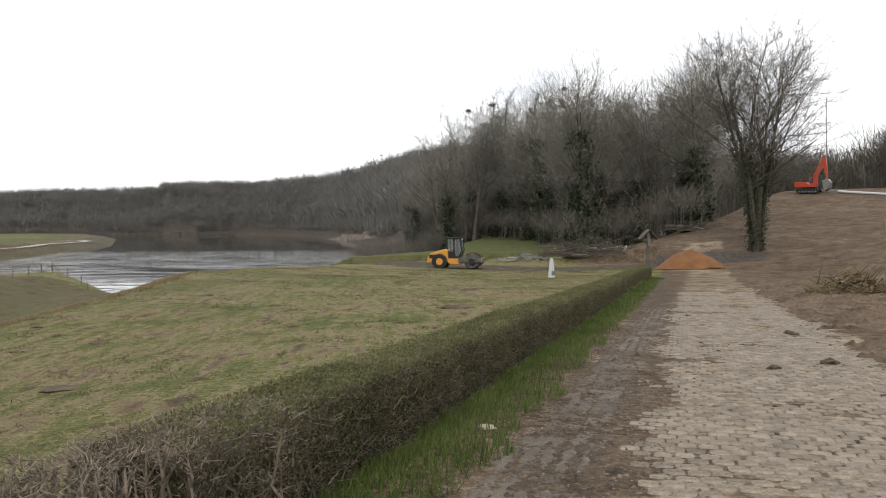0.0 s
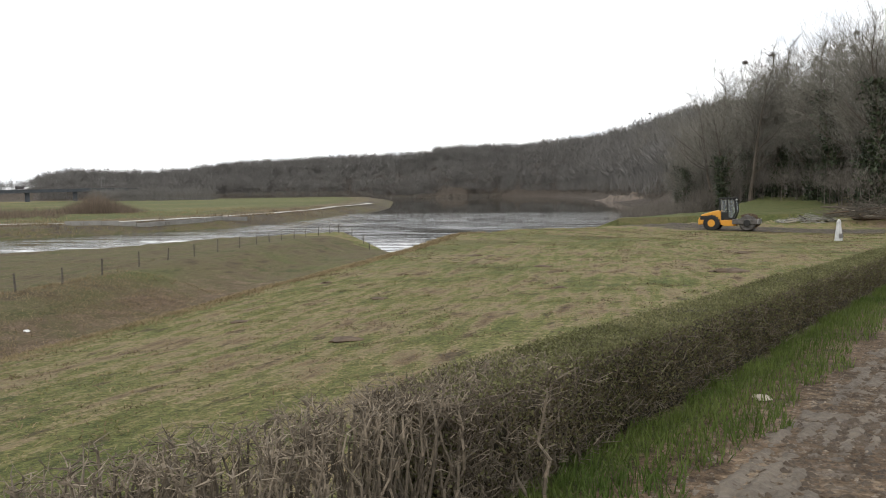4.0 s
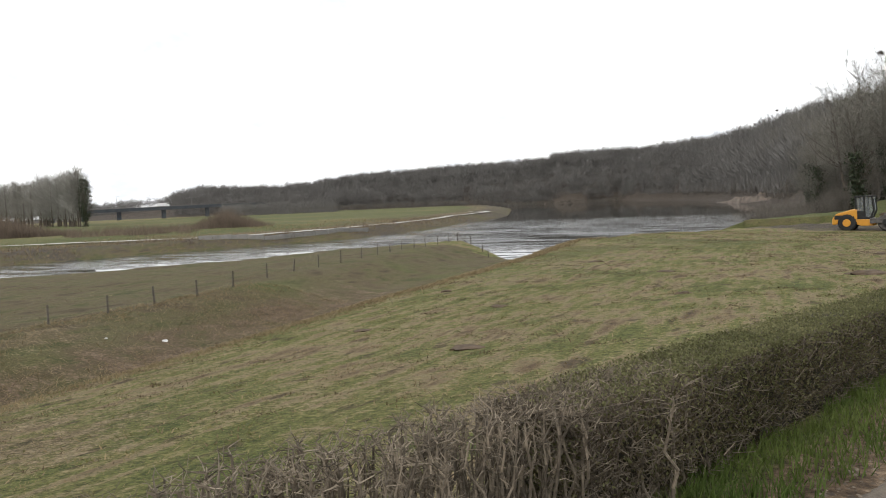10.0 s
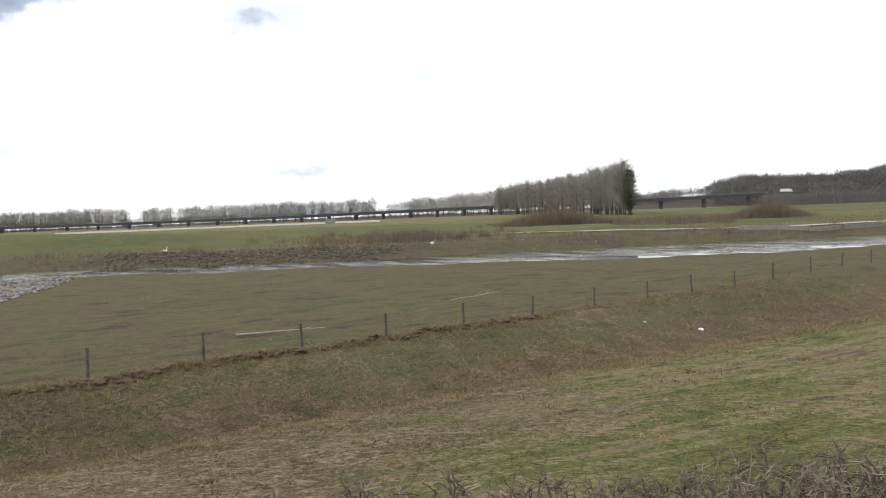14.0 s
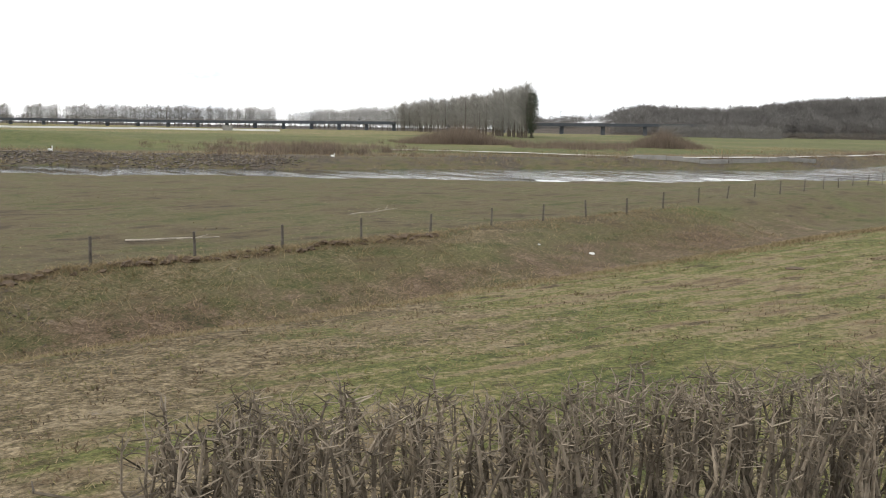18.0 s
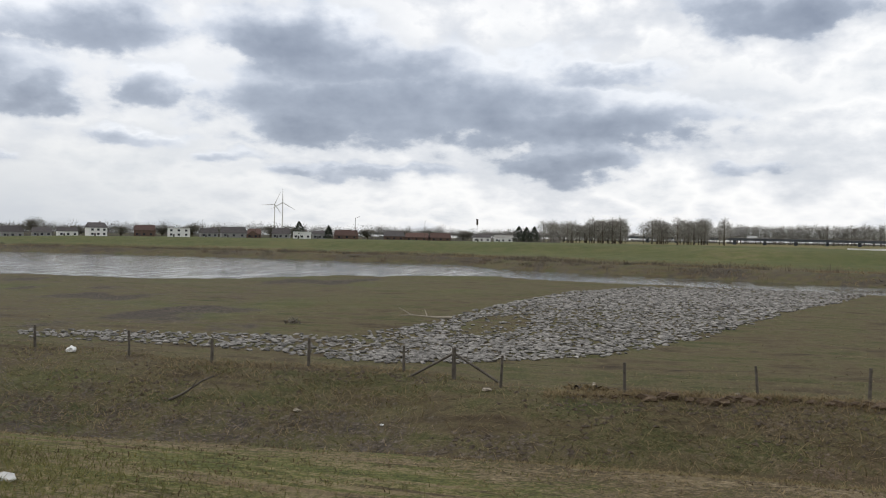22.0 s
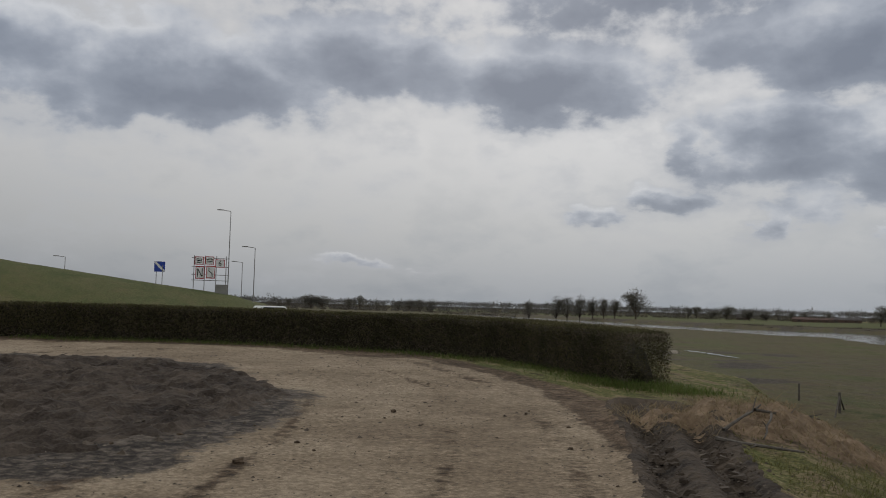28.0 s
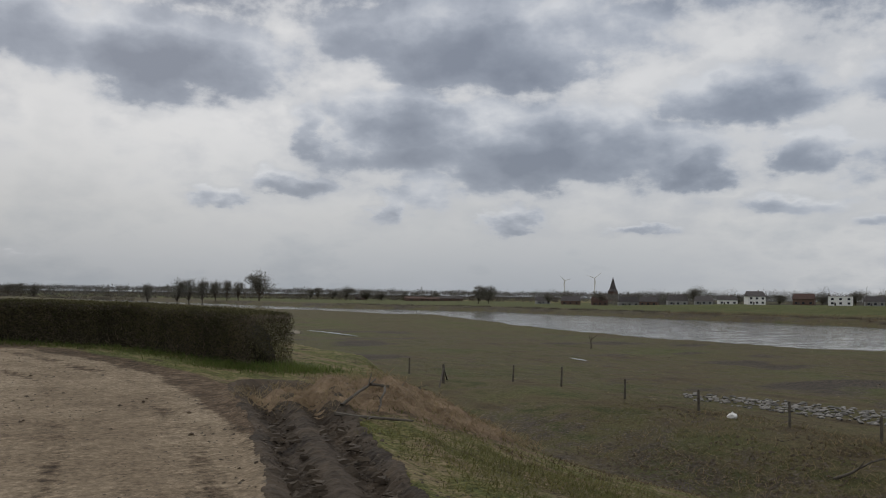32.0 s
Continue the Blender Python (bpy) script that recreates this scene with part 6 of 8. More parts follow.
def brush_pile(x, y, lx, ly, tall, n, label, seed, material=TWIG_PALE, logs=10, turn=0.0):
    random.seed(seed)
    pile = tagged(new("brush_pile"), label, "brushwood")
    z0 = float(height(x, y))
    pile.matrix_basis = pose(x, y, z0, 0, 0, turn)
    mass = Geo()
    for _ in range(n):
        a, q = random.uniform(0, 6.283), random.random() ** 0.6
        px, py = math.cos(a) * q * lx, math.sin(a) * q * ly
        b = Vector((px, py, random.uniform(0, tall * (1 - q * q))))
        e = b + Vector((random.gauss(0, lx * 0.16), random.gauss(0, ly * 0.25), random.gauss(0.1, tall * 0.22)))
        e.z = max(e.z, -0.1)
        mass.tube(b, e, random.uniform(0.015, 0.045), 0.012, 3)
    mass.put("brushwood", material, pile)
    for i in range(logs):
        g = Geo()
        a = random.uniform(0, 6.283)
        b = Vector((random.uniform(-0.8, 0.8) * lx, random.uniform(-0.8, 0.8) * ly, random.uniform(0.05, tall * 0.5)))
        e = b + Vector((math.cos(a) * lx * 0.35, math.sin(a) * ly * 0.4, random.gauss(0, tall * 0.25)))
        e.z = max(e.z, 0.05)
        g.tube(b, e, random.uniform(0.06, 0.16), 0.06, 7)
        g.put("log", random.choice((PALE, BARK, EARTH)), pile)
    heap = lump(1.0, seed, 0.5, 0.5)
    for v in heap.verts:
        v.co = Vector((v.co.x * lx * 0.45, v.co.y * ly * 0.4, v.co.z * tall * 0.45 - 0.2))
    o = new("earth_core", mesh_of(heap, "earth_core", EARTH))
    o.parent = pile
    return pile


x, y = polar(-13.2, 100)
brush_pile(x, y, 6.2, 3.4, 2.1, 900, "large heap of felled branches and broken trunks", 31, TWIG_DARK, 26, 8)
x, y = polar(-9.2, 100)
brush_pile(x, y, 3.4, 2.0, 0.8, 350, "low spread of felled branches beside the track", 32, TWIG_PALE, 10, 4)
x, y = polar(-28.6, 42)
brush_pile(x, y, 2.4, 1.3, 1.05, 420, "dry brown heap of grubbed roots and twigs", 33, BLADE_DRY, 7, 20)
x, y = polar(-19.8, 112)
brush_pile(x, y, 5, 2.4, 1.0, 420, "felled branches heaped along the wood edge", 34, TWIG_DARK, 6, 15)
x, y = polar(113.1, 59.2)
brush_pile(x, y, 0.8, 0.5, 0.4, 60, "small dark heap of flood debris on the meadow", 35, TWIG, 3, 15)
# wooden scraps below the braced post
brush_pile(-34.9, -2.4, 1.0, 0.6, 0.12, 90, "pale scatter of reed and flood debris by the fence", 36, BLADE_DRY, 2, 70)

bm = lump(1.0, 9, 1.0, 0.22)
for v in bm.verts:
    q = math.hypot(v.co.x, v.co.y)
    v.co = Vector((v.co.x * 3.2, v.co.y * 2.7, 1.8 * max(0, 1 - q * q * 0.93) ** 1.15 + 0.08 * noise.noise(v.co * 3) if v.co.z > -0.1 else -0.3))
o = new("sand_mound", mesh_of(bm, "sand_mound", ORANGE_SAND))
x, y = polar(-19.45, 86)
o.matrix_basis = pose(x, y, float(height(x, y)))
tagged(o, "heap of bright orange brown sand beside the road", "sand heap")

# overhanging turf ridge along the fence foot
random.seed(90)
RIDGE = [mesh_of(lump(0.3, 60 + i, 0.55, 0.8), "turf_clod", EARTH) for i in range(5)]
ridge = tagged(new("turf_ridge"), "broken overhanging ridge of dark turf below the fence", "earth ridge")
yy = -3.0
while yy < 31:
    xx = float(fence_x(yy)) + 0.9 + random.gauss(0, 0.22)
    o = new("turf_clod", random.choice(RIDGE))
    o.parent = ridge
    o.matrix_basis = pose(xx, yy, float(height(xx, yy)) + 0.04, random.uniform(-15, 15), random.uniform(-15, 15), 90 + random.uniform(-30, 30))
    k = random.uniform(0.55, 1.3) * (0.6 if math.sin(yy * 0.9) < -0.4 else 1.0)
    o.scale = (k * 0.9, k * 0.7, k * 0.75)
    yy += random.uniform(0.25, 0.6)

n = 9000
ys = rng.uniform(-4, 32, n)
xs = fence_x(ys) + 0.75 + rng.normal(0, 0.35, n)
blades("ridge_straw", xs, ys, 0.34, 1.6, 0.010, BLADE_DRY, "dead straw hanging over the turf ridge", "grass", 61)
# grass at the foot of the hedge in the bend
ln_ = Line([(-7.9, -14.7), (-6.9, -16.2), (-6.1, -20.3), (-3.8, -24.0), (0, -26.3), (6.8, -27.9)])
dd = np.concatenate([rng.random(9000) * ln_.total, 2.6 * rng.random(5000)])
xs = np.interp(dd, ln_.d, ln_.p[:, 0]) + 0.25 + rng.normal(0, 0.3, 14000)
ys = np.interp(dd, ln_.d, ln_.p[:, 1]) + 0.25 + rng.normal(0, 0.3, 14000)
ok = rng.random(14000) < 0.45
blades("hedge_foot_grass", xs[ok], ys[ok], 0.17, 1.1, 0.006, BLADE_FRESH, "fresh green grass at the foot of the bend hedge", "grass", 62)
blades("hedge_foot_grass", xs[~ok][::2], ys[~ok][::2], 0.13, 1.8, 0.005, BLADE, "dull rough grass at the foot of the bend hedge", "grass", 66)


def puddle(pts, wide, label, seed):
    """A shallow strip of standing water in a hollow."""
    random.seed(seed)
    ln = Line(pts)
    g = Geo()
    n = 26
    zz = sorted(float(height(*ln.at(ln.total * i / n)[:2])) for i in range(n + 1))[n // 2] + 0.02
    left, right = [], []
    for i in range(n + 1):
        x, y, dx, dy, z = ln.at(ln.total * i / n)
        h = wide * (0.15 + max(0.0, math.sin(math.pi * i / n)) ** 0.6) * random.uniform(0.55, 1.1)
        left.append((x - dy * h, y + dx * h, zz))
        right.append((x + dy * h * 0.8, y - dx * h * 0.8, zz))
    g.v = left + right
    g.f = [(i, i + 1, n + 2 + i, n + 1 + i) for i in range(n)]
    return tagged(g.put("puddle", WATER), label, "puddle")


puddle([(-65, -136), (-64.5, -122), (-62.5, -108)], 0.75, "narrow strip of standing water on the meadow", 1)
puddle([(-59.6, -62.2), (-58.2, -58.6)], 0.3, "small puddle of standing water on the meadow", 2)
# ---- fence along the channel ----


def fence():
    f = tagged(new("fence"), "old wire fence on weathered wooden posts along the channel", "fence")
    random.seed(12)
    tops = []
    for i, (x, y) in enumerate(FENCE):
        z = float(height(x, y))
        g = Geo()
        h = 1.22 + random.uniform(-0.12, 0.1)
        r = random.uniform(0.055, 0.075)
        lean = Vector((random.gauss(0, 0.03), random.gauss(0, 0.03), 1))
        b = Vector((x, y, z - 0.25))
        g.tube(b, b + lean * (h + 0.25), r * 1.05, r * 0.9, 8)
        k = len(g.v)
        g.v.append(tuple(b + lean * (h + 0.27)))
        g.f += [(k - 8 + j, k - 8 + (j + 1) % 8, k) for j in range(8)]
        g.put("post", WOOD_POST, f)
        tops.append((Vector((x, y, z)), lean, h))
    for lvl in (0.35, 0.68, 0.98):
        g = Geo()
        for (a, la, _), (b, lb, _) in zip(tops, tops[1:]):
            p = a + la * lvl
            for i in range(3):
                q = (a + la * lvl).lerp(b + lb * lvl, (i + 1) / 3) - Vector((0, 0, 0.03 if i < 2 else 0))
                g.tube(p, q, 0.004, 0.004, 3)
                p = q
        g.put("wire", WIRE, f)
    return f


def braced_post(x, y, way, label, tall=1.3, steps=()):
    t = tagged(new("braced_post"), label, "fence post")
    z = float(height(x, y))
    g = Geo()
    g.tube((x, y, z - 0.3), (x, y, z + tall), 0.09, 0.085, 8)
    g.tube((x, y, z + tall), (x, y, z + tall + 0.02), 0.085, 0.02, 8)
    g.put("post", WOOD_POST, t)
    for sgn in (-1, 1):
        g = Geo()
        fx, fy = x + way[0] * sgn * 2.0, y + way[1] * sgn * 2.0
        g.tube((fx, fy, float(height(fx, fy)) - 0.05), (x + way[0] * sgn * 0.08, y + way[1] * sgn * 0.08, z + tall * 0.8), 0.055, 0.05, 7)
        g.put("strut", WOOD_POST, t)
    return t


fence()
braced_post(-35.6, -8.0, (-0.05, -1), "weathered post braced by two slanting struts")
braced_post(-35.8, -49.9, (-0.6, -0.6), "weathered post braced by two slanting struts")
braced_post(-45.0, 122.5, (0.6, 0.4), "weathered corner post braced by two slanting struts")
random.seed(3)
for i, (x, y) in enumerate(((-42.6, 121.5), (-39.5, 117.5), (-37.2, 113))):
    g = Geo()
    z = float(height(x, y))
    g.tube((x, y, z - 0.2), (x, y, z + 1.1), 0.07, 0.06, 7)
    tagged(g.put("fence_post", WOOD_POST), "weathered fence post running down to the water", "fence post", "posts down to the water")


# ---- stones ----
def stone_mesh(seed, r):
    bm = bmesh.new()
    bmesh.ops.create_icosphere(bm, subdivisions=1, radius=r)
    random.seed(seed)
    for v in bm.verts:
        k = random.uniform(0.6, 1.25)
        v.co = Vector((v.co.x * k * 1.5, v.co.y * k, v.co.z * k * 0.5))
    return bm


STONES = [mesh_of(stone_mesh(50 + i, 0.12), "stone", STONE) for i in range(8)]
FIELD = [(-38.9, -12), (-40.5, -7.8), (-45.5, -1.7), (-58.5, 4.2), (-77, 10.5), (-113, 25), (-118, 14), (-117, -2), (-98, -9.5), (-72, -14), (-58.6, -15.3), (-50, -18), (-47.5, -25), (-44, -36), (-41, -33.5), (-41.2, -22)]


def stone_field():
    rng = np.random.default_rng(9)
    f = tagged(new("stone_field"), "spread of pale grey rubble stones on the meadow", "stones")
    n = 42000
    x, y = -38 - 80 * rng.random(n) ** 1.5, rng.uniform(-36, 25, n)
    ok = inside(x, y, FIELD)
    bald = (np.exp(-(((x + 60) / 9) ** 2 + ((y + 10.5) / 2.6) ** 2)) > 0.5) & (rng.random(n) < 0.9)
    thin = rng.random(n) < np.where((x > -52) & (y < -14), 0.45, 1.0)
    edge = line_dist(x, y, FIELD + FIELD[:1])
    ok &= ~bald & thin & (rng.random(n) < np.clip(0.35 + edge * 0.5, 0, 1))
    x, y = x[ok], y[ok]
    z = height(x, y)
    order = np.argsort(np.hypot(x, y))
    g = Geo()
    base = [[tuple(v.co) for v in m.vertices] for m in STONES]
    polys = [[tuple(p.vertices) for p in m.polygons] for m in STONES]
    for c, i in enumerate(order):
        a, s, k = rng.uniform(0, 6.283), rng.uniform(0.5, 1.4), int(rng.integers(8))
        if math.hypot(x[i], y[i]) > 75:
            s *= 1.25
        if c < 300:
            o = new("stone", STONES[k])
            o.parent = f
            o.matrix_basis = pose(x[i], y[i], z[i] + 0.05, rng.uniform(-15, 15), rng.uniform(-15, 15), math.degrees(a))
            o.scale = (s, s, s)
            continue
        ca, sa, n0 = math.cos(a) * s, math.sin(a) * s, len(g.v)
        g.v += [(x[i] + px * ca - py * sa, y[i] + px * sa + py * ca, z[i] + 0.05 + pz * s) for px, py, pz in base[k]]
        g.f += [tuple(n0 + j for j in p) for p in polys[k]]
    tagged(g.put("rubble", STONE, f), kind="stuff")


def bank_rubble():
    rng = np.random.default_rng(19)
    g = Geo()
    base = [[tuple(v.co) for v in m.vertices] for m in STONES]
    polys = [[tuple(p.vertices) for p in m.polygons] for m in STONES]
    for _ in range(1500):
        k = rng.random()
        x, y = -139 - 36 * k - abs(rng.normal(0, 5)), 86 - 40 * k + rng.normal(0, 3)
        if inside(np.array([x]), np.array([y]), RIVER)[0]:
            continue
        a, s, m = rng.uniform(0, 6.283), rng.uniform(0.7, 2.4), int(rng.integers(8))
        ca, sa, n0, z = math.cos(a) * s, math.sin(a) * s, len(g.v), float(height(x, y))
        g.v += [(x + px * ca - py * sa, y + px * sa + py * ca, z + 0.1 + pz * s) for px, py, pz in base[m]]
        g.f += [tuple(n0 + j for j in p) for p in polys[m]]
    tagged(g.put("bank_rubble", RUBBLE), "grey rubble protecting the far river bank", "stones", kind="stuff")


stone_field()
bank_rubble()


def river_scarp():
    """Low eroded bank of pale earth above the far waterline, broken by gaps."""
    ln = Line([(8, 290), (2, 345), (-6, 405), (-17, 470), (-29, 540), (-40, 585)])
    g = Geo()
    n = 150
    for i in range(n + 1):
        d = ln.total * i / n
        x, y, dx, dy, z = ln.at(d)
        hgt = max(0.1, 3.6 + 2.4 * float(wavy(np.float64(d), np.float64(3.0), 9.0, 3)) + 0.9 * float(wavy(np.float64(d), np.float64(1.0), 2.5, 5)))
        hgt *= float(ss(0, 50, d) * ss(ln.total, ln.total - 90, d))
        for o, k in ((0.0, -0.3), (1.0, 0.45), (1.8, 0.85), (2.6, 1.0), (5.0, 0.9)):
            o += 0.6 * float(wavy(np.float64(d), np.float64(o * 3), 3.0, 7))
            g.v.append((x + dy * o, y - dx * o, -6.1 + hgt * k))
        if i:
            k = (i - 1) * 5
            g.f += [(k + j, k + j + 1, k + 6 + j, k + 5 + j) for j in range(4)]
    tagged(g.put("river_scarp", SCARP), "eroded pale earth bank above the far waterline", "river bank", kind="structure")


river_scarp()
# ---- machines and small structures ----


def prism(profile, y0, y1):
    """An extruded side profile (x, z), from y0 to y1."""
    g = Geo()
    n = len(profile)
    g.v = [(x, y0, z) for x, z in profile] + [(x, y1, z) for x, z in profile]
    g.f = [tuple(range(n)), tuple(range(2 * n - 1, n - 1, -1))] + [(i, i + n, (i + 1) % n + n, (i + 1) % n) for i in range(n)]
    return g


def soften(ob, width=0.04, seg=2):
    m = ob.modifiers.new("bevel", "BEVEL")
    m.width, m.segments, m.limit_method = width, seg, "ANGLE"
    return ob


def wheel_geo(r, w, n=28, hole=0.0):
    g = Geo()
    for y, rr in ((-w / 2, r * 0.86), (-w / 2 * 0.8, r), (w / 2 * 0.8, r), (w / 2, r * 0.86)):
        for i in range(n):
            t = 2 * math.pi * i / n
            g.v.append((math.cos(t) * rr, y, math.sin(t) * rr))
    for k in range(3):
        for i in range(n):
            j = (i + 1) % n
            g.f.append((k * n + i, k * n + j, (k + 1) * n + j, (k + 1) * n + i))
    g.f += [tuple(range(n)), tuple(range(4 * n - 1, 3 * n - 1, -1))]
    return g


def roller():
    t = tagged(new("road_roller"), "yellow soil compactor with black cab and muddy steel drum", "road roller")
    hood = soften(prism([(-2.55, 0.55), (-2.55, 1.05), (-2.25, 1.5), (-1.0, 1.85), (-0.55, 1.85), (-0.55, 0.75), (-1.2, 0.7)], -0.85, 0.85).put("engine_hood", YELLOW, t), 0.09, 3)
    g = Geo()
    g.box(-2.0, -0.86, 1.2, 0.7, 0.03, 0.35)
    g.put("grille", BLACK, hood)
    soften(prism([(-0.6, 0.6), (-0.6, 1.0), (0.35, 1.0), (0.75, 0.75), (0.75, 0.45), (-0.3, 0.45)], -0.8, 0.8).put("chassis", YELLOW, t), 0.04)
    cab = soften(prism([(-0.62, 1.0), (-0.64, 1.7), (0.1, 1.7), (0.12, 1.25), (0.5, 1.15), (0.45, 1.0)], -0.72, 0.72).put("cab", BLACK, t, "black cab with large clear windows"), 0.04)
    for y in (-0.69, 0.69):
        for (ax, az_), (bx, bz) in (((-0.62, 1.6), (-0.68, 2.9)), ((0.02, 1.6), (-0.02, 2.9)), ((0.47, 1.1), (0.74, 1.75)), ((0.74, 1.75), (0.62, 2.9))):
            g = Geo()
            g.tube((ax, y, az_), (bx, y, bz), 0.085, 0.085, 6)
            g.put("pillar", BLACK, cab)
        g = Geo()
        g.v = [(-0.6, y, 1.7), (-0.64, y, 2.85), (0.6, y, 2.85), (0.72, y, 1.75), (0.44, y, 1.15), (0.1, y, 1.2)]
        g.f = [(0, 1, 2, 3, 4, 5)]
        g.put("window", CLEAR, cab).visible_shadow = False
    g = Geo()
    g.v = [(0.74, -0.66, 1.75), (0.74, 0.66, 1.75), (0.62, 0.66, 2.85), (0.62, -0.66, 2.85)]
    g.f = [(0, 1, 2, 3)]
    g.put("windscreen", CLEAR, cab).visible_shadow = False
    g = Geo()
    g.box(-0.25, 0, 1.85, 0.5, 0.5, 0.12)
    g.box(-0.45, 0, 2.15, 0.12, 0.48, 0.6)
    g.put("driver_seat", BLACK, cab)
    g = Geo()
    g.tube((0.4, 0, 1.3), (0.25, 0, 1.95), 0.05, 0.04, 6)
    g.tube((0.22, -0.2, 2.0), (0.22, 0.2, 2.0), 0.03, 0.03, 5)
    g.put("steering_column", BLACK, cab)
    g = Geo()
    g.box(0, 0, 2.94, 1.5, 1.6, 0.10)
    soften(g.put("roof", BLACK, t), 0.03)
    for y in (-0.78, 0.78):
        w = wheel_geo(0.72, 0.5).put("wheel", BLACK, t)
        w.matrix_basis = pose(-1.35, y, 0.72)
        g = wheel_geo(0.36, 0.54, 20)
        g.put("rim", YELLOW, w)
        for i in range(16):
            g = Geo()
            g.box(0, 0, 0.72, 0.10, 0.46, 0.07)
            l = g.put("tread_lug", BLACK, w)
            l.matrix_basis = pose(0, 0, 0, 0, i * 22.5, 12)
    d = wheel_geo(0.74, 1.9, 36).put("drum", DRUM, t, "mud caked steel drum")
    d.matrix_basis = pose(1.75, 0, 0.74)
    m = Geo()
    for i in range(60):
        random.seed(i)
        a = random.uniform(-0.6, 2.2)
        m.box(1.75 + math.cos(a) * 0.75, random.uniform(-0.9, 0.9), 0.74 + math.sin(a) * 0.75, 0.16, 0.3, 0.12, random.uniform(0, 90))
    m.put("caked_mud", EARTH, t)
    for y in (-1.05, 1.05):
        g = Geo()
        g.box(1.55, y, 0.85, 2.1, 0.12, 0.42)
        soften(g.put("drum_frame", DRUM, t), 0.03)
        g = wheel_geo(0.3, 0.1, 18).put("drum_hub", BLACK, t)
        g.matrix_basis = pose(1.75, y * 1.08, 0.74)
    for x in (0.55, 2.65):
        g = Geo()
        g.box(x, 0, 0.85, 0.16, 2.1, 0.42)
        g.put("cross_beam", STEEL, t)
    g = Geo()
    g.box(0.75, -0.98, 2.35, 0.05, 0.18, 0.3)
    g.tube((0.62, -0.72, 2.6), (0.75, -0.98, 2.45), 0.02, 0.02, 5)
    g.put("mirror", BLACK, t)
    for y in (-0.35, 0.35):
        g = wheel_geo(0.09, 0.06, 12)
        o = g.put("headlight", WHITE, t)
        o.matrix_basis = pose(0.66, y, 2.83, 0, 0, 90)
    return t


r_ = roller()
x, y = polar(-4.55, 84)
r_.matrix_basis = pose(x, y, float(height(x, y)) - 0.03, 0, 0, -14)


def excavator():
    t = tagged(new("excavator"), "orange red tracked excavator with a raised boom and wide bucket", "excavator")
    for y in (-1.1, 1.1):
        o = soften(prism([(-1.9, 0.25), (-2.1, 0.5), (-1.8, 0.85), (1.8, 0.85), (2.1, 0.5), (1.9, 0.25), (1.5, 0.0), (-1.5, 0.0)], y - 0.3, y + 0.3).put("track", BLACK, t), 0.05)
        for i in range(6):
            w = wheel_geo(0.16, 0.64, 14).put("roller_wheel", STEEL, o)
            w.matrix_basis = pose(-1.4 + i * 0.56, y, 0.3)
    g = Geo()
    g.box(0, 0, 0.95, 2.0, 1.6, 0.3)
    g.put("turntable", BLACK, t)
    soften(prism([(-2.3, 1.1), (-2.35, 1.9), (-2.0, 2.15), (-0.2, 2.1), (0.2, 1.6), (1.3, 1.5), (1.3, 1.1)], -1.3, 1.3).put("upper_body", RED, t), 0.08)
    cab = soften(prism([(0.05, 1.5), (0.0, 2.95), (1.1, 2.95), (1.4, 2.1), (1.35, 1.3), (0.1, 1.3)], 0.25, 1.3).put("cab", RED, t), 0.06)
    for y in (0.235, 1.315):
        g = Geo()
        g.v = [(0.15, y, 1.9), (0.12, y, 2.8), (1.0, y, 2.8), (1.25, y, 2.1), (1.22, y, 1.9)]
        g.f = [(0, 1, 2, 3, 4)]
        g.put("window", GLASS, cab)
    soften(prism([(0.8, 1.6), (0.85, 3.6), (2.2, 6.0), (2.75, 6.3), (2.95, 5.7), (1.65, 3.3), (1.5, 1.5)], -0.35, 0.05).put("boom", RED, t), 0.05)
    soften(prism([(2.3, 6.9), (2.9, 7.0), (3.35, 3.6), (3.2, 2.6), (2.85, 3.2)], -0.33, 0.03).put("stick", RED, t), 0.05)
    for a, b in (((1.3, 1.9), (1.75, 3.7)), ((1.7, 5.5), (2.4, 6.75))):
        g = Geo()
        g.tube((a[0], -0.15, a[1]), (b[0], -0.15, b[1]), 0.11, 0.08, 10)
        g.put("cylinder", STEEL, t)
    bk = prism([(2.5, 2.3), (3.5, 2.6), (3.9, 1.9), (3.6, 0.8), (2.9, 0.35), (2.7, 1.1)], -1.3, 1.0).put("bucket", STEEL, t, "wide grey ditching bucket")
    soften(bk, 0.04)
    for i in range(4):
        g = Geo()
        g.box(3.5, -1.1 + i * 0.62, 1.5, 0.75, 0.05, 1.2)
        g.put("bucket_rib", STEEL, bk)
    for i in range(5):
        g = Geo()
        g.box(-2.32, -1.0 + i * 0.5, 1.5, 0.06, 0.3, 0.08)
        g.put("vent", BLACK, t)
    return t


e_ = excavator()
x, y = polar(-26.3, 139)
e_.matrix_basis = pose(x, y, float(height(x, y)) - 0.05, 0, 0, -38)
e_.scale = (0.78, 0.78, 0.78)


GREY_WHITE = mottled("worn_white_paint", (0.36, 0.36, 0.36), (0.56, 0.56, 0.55), 5, 0.6, 0.2)


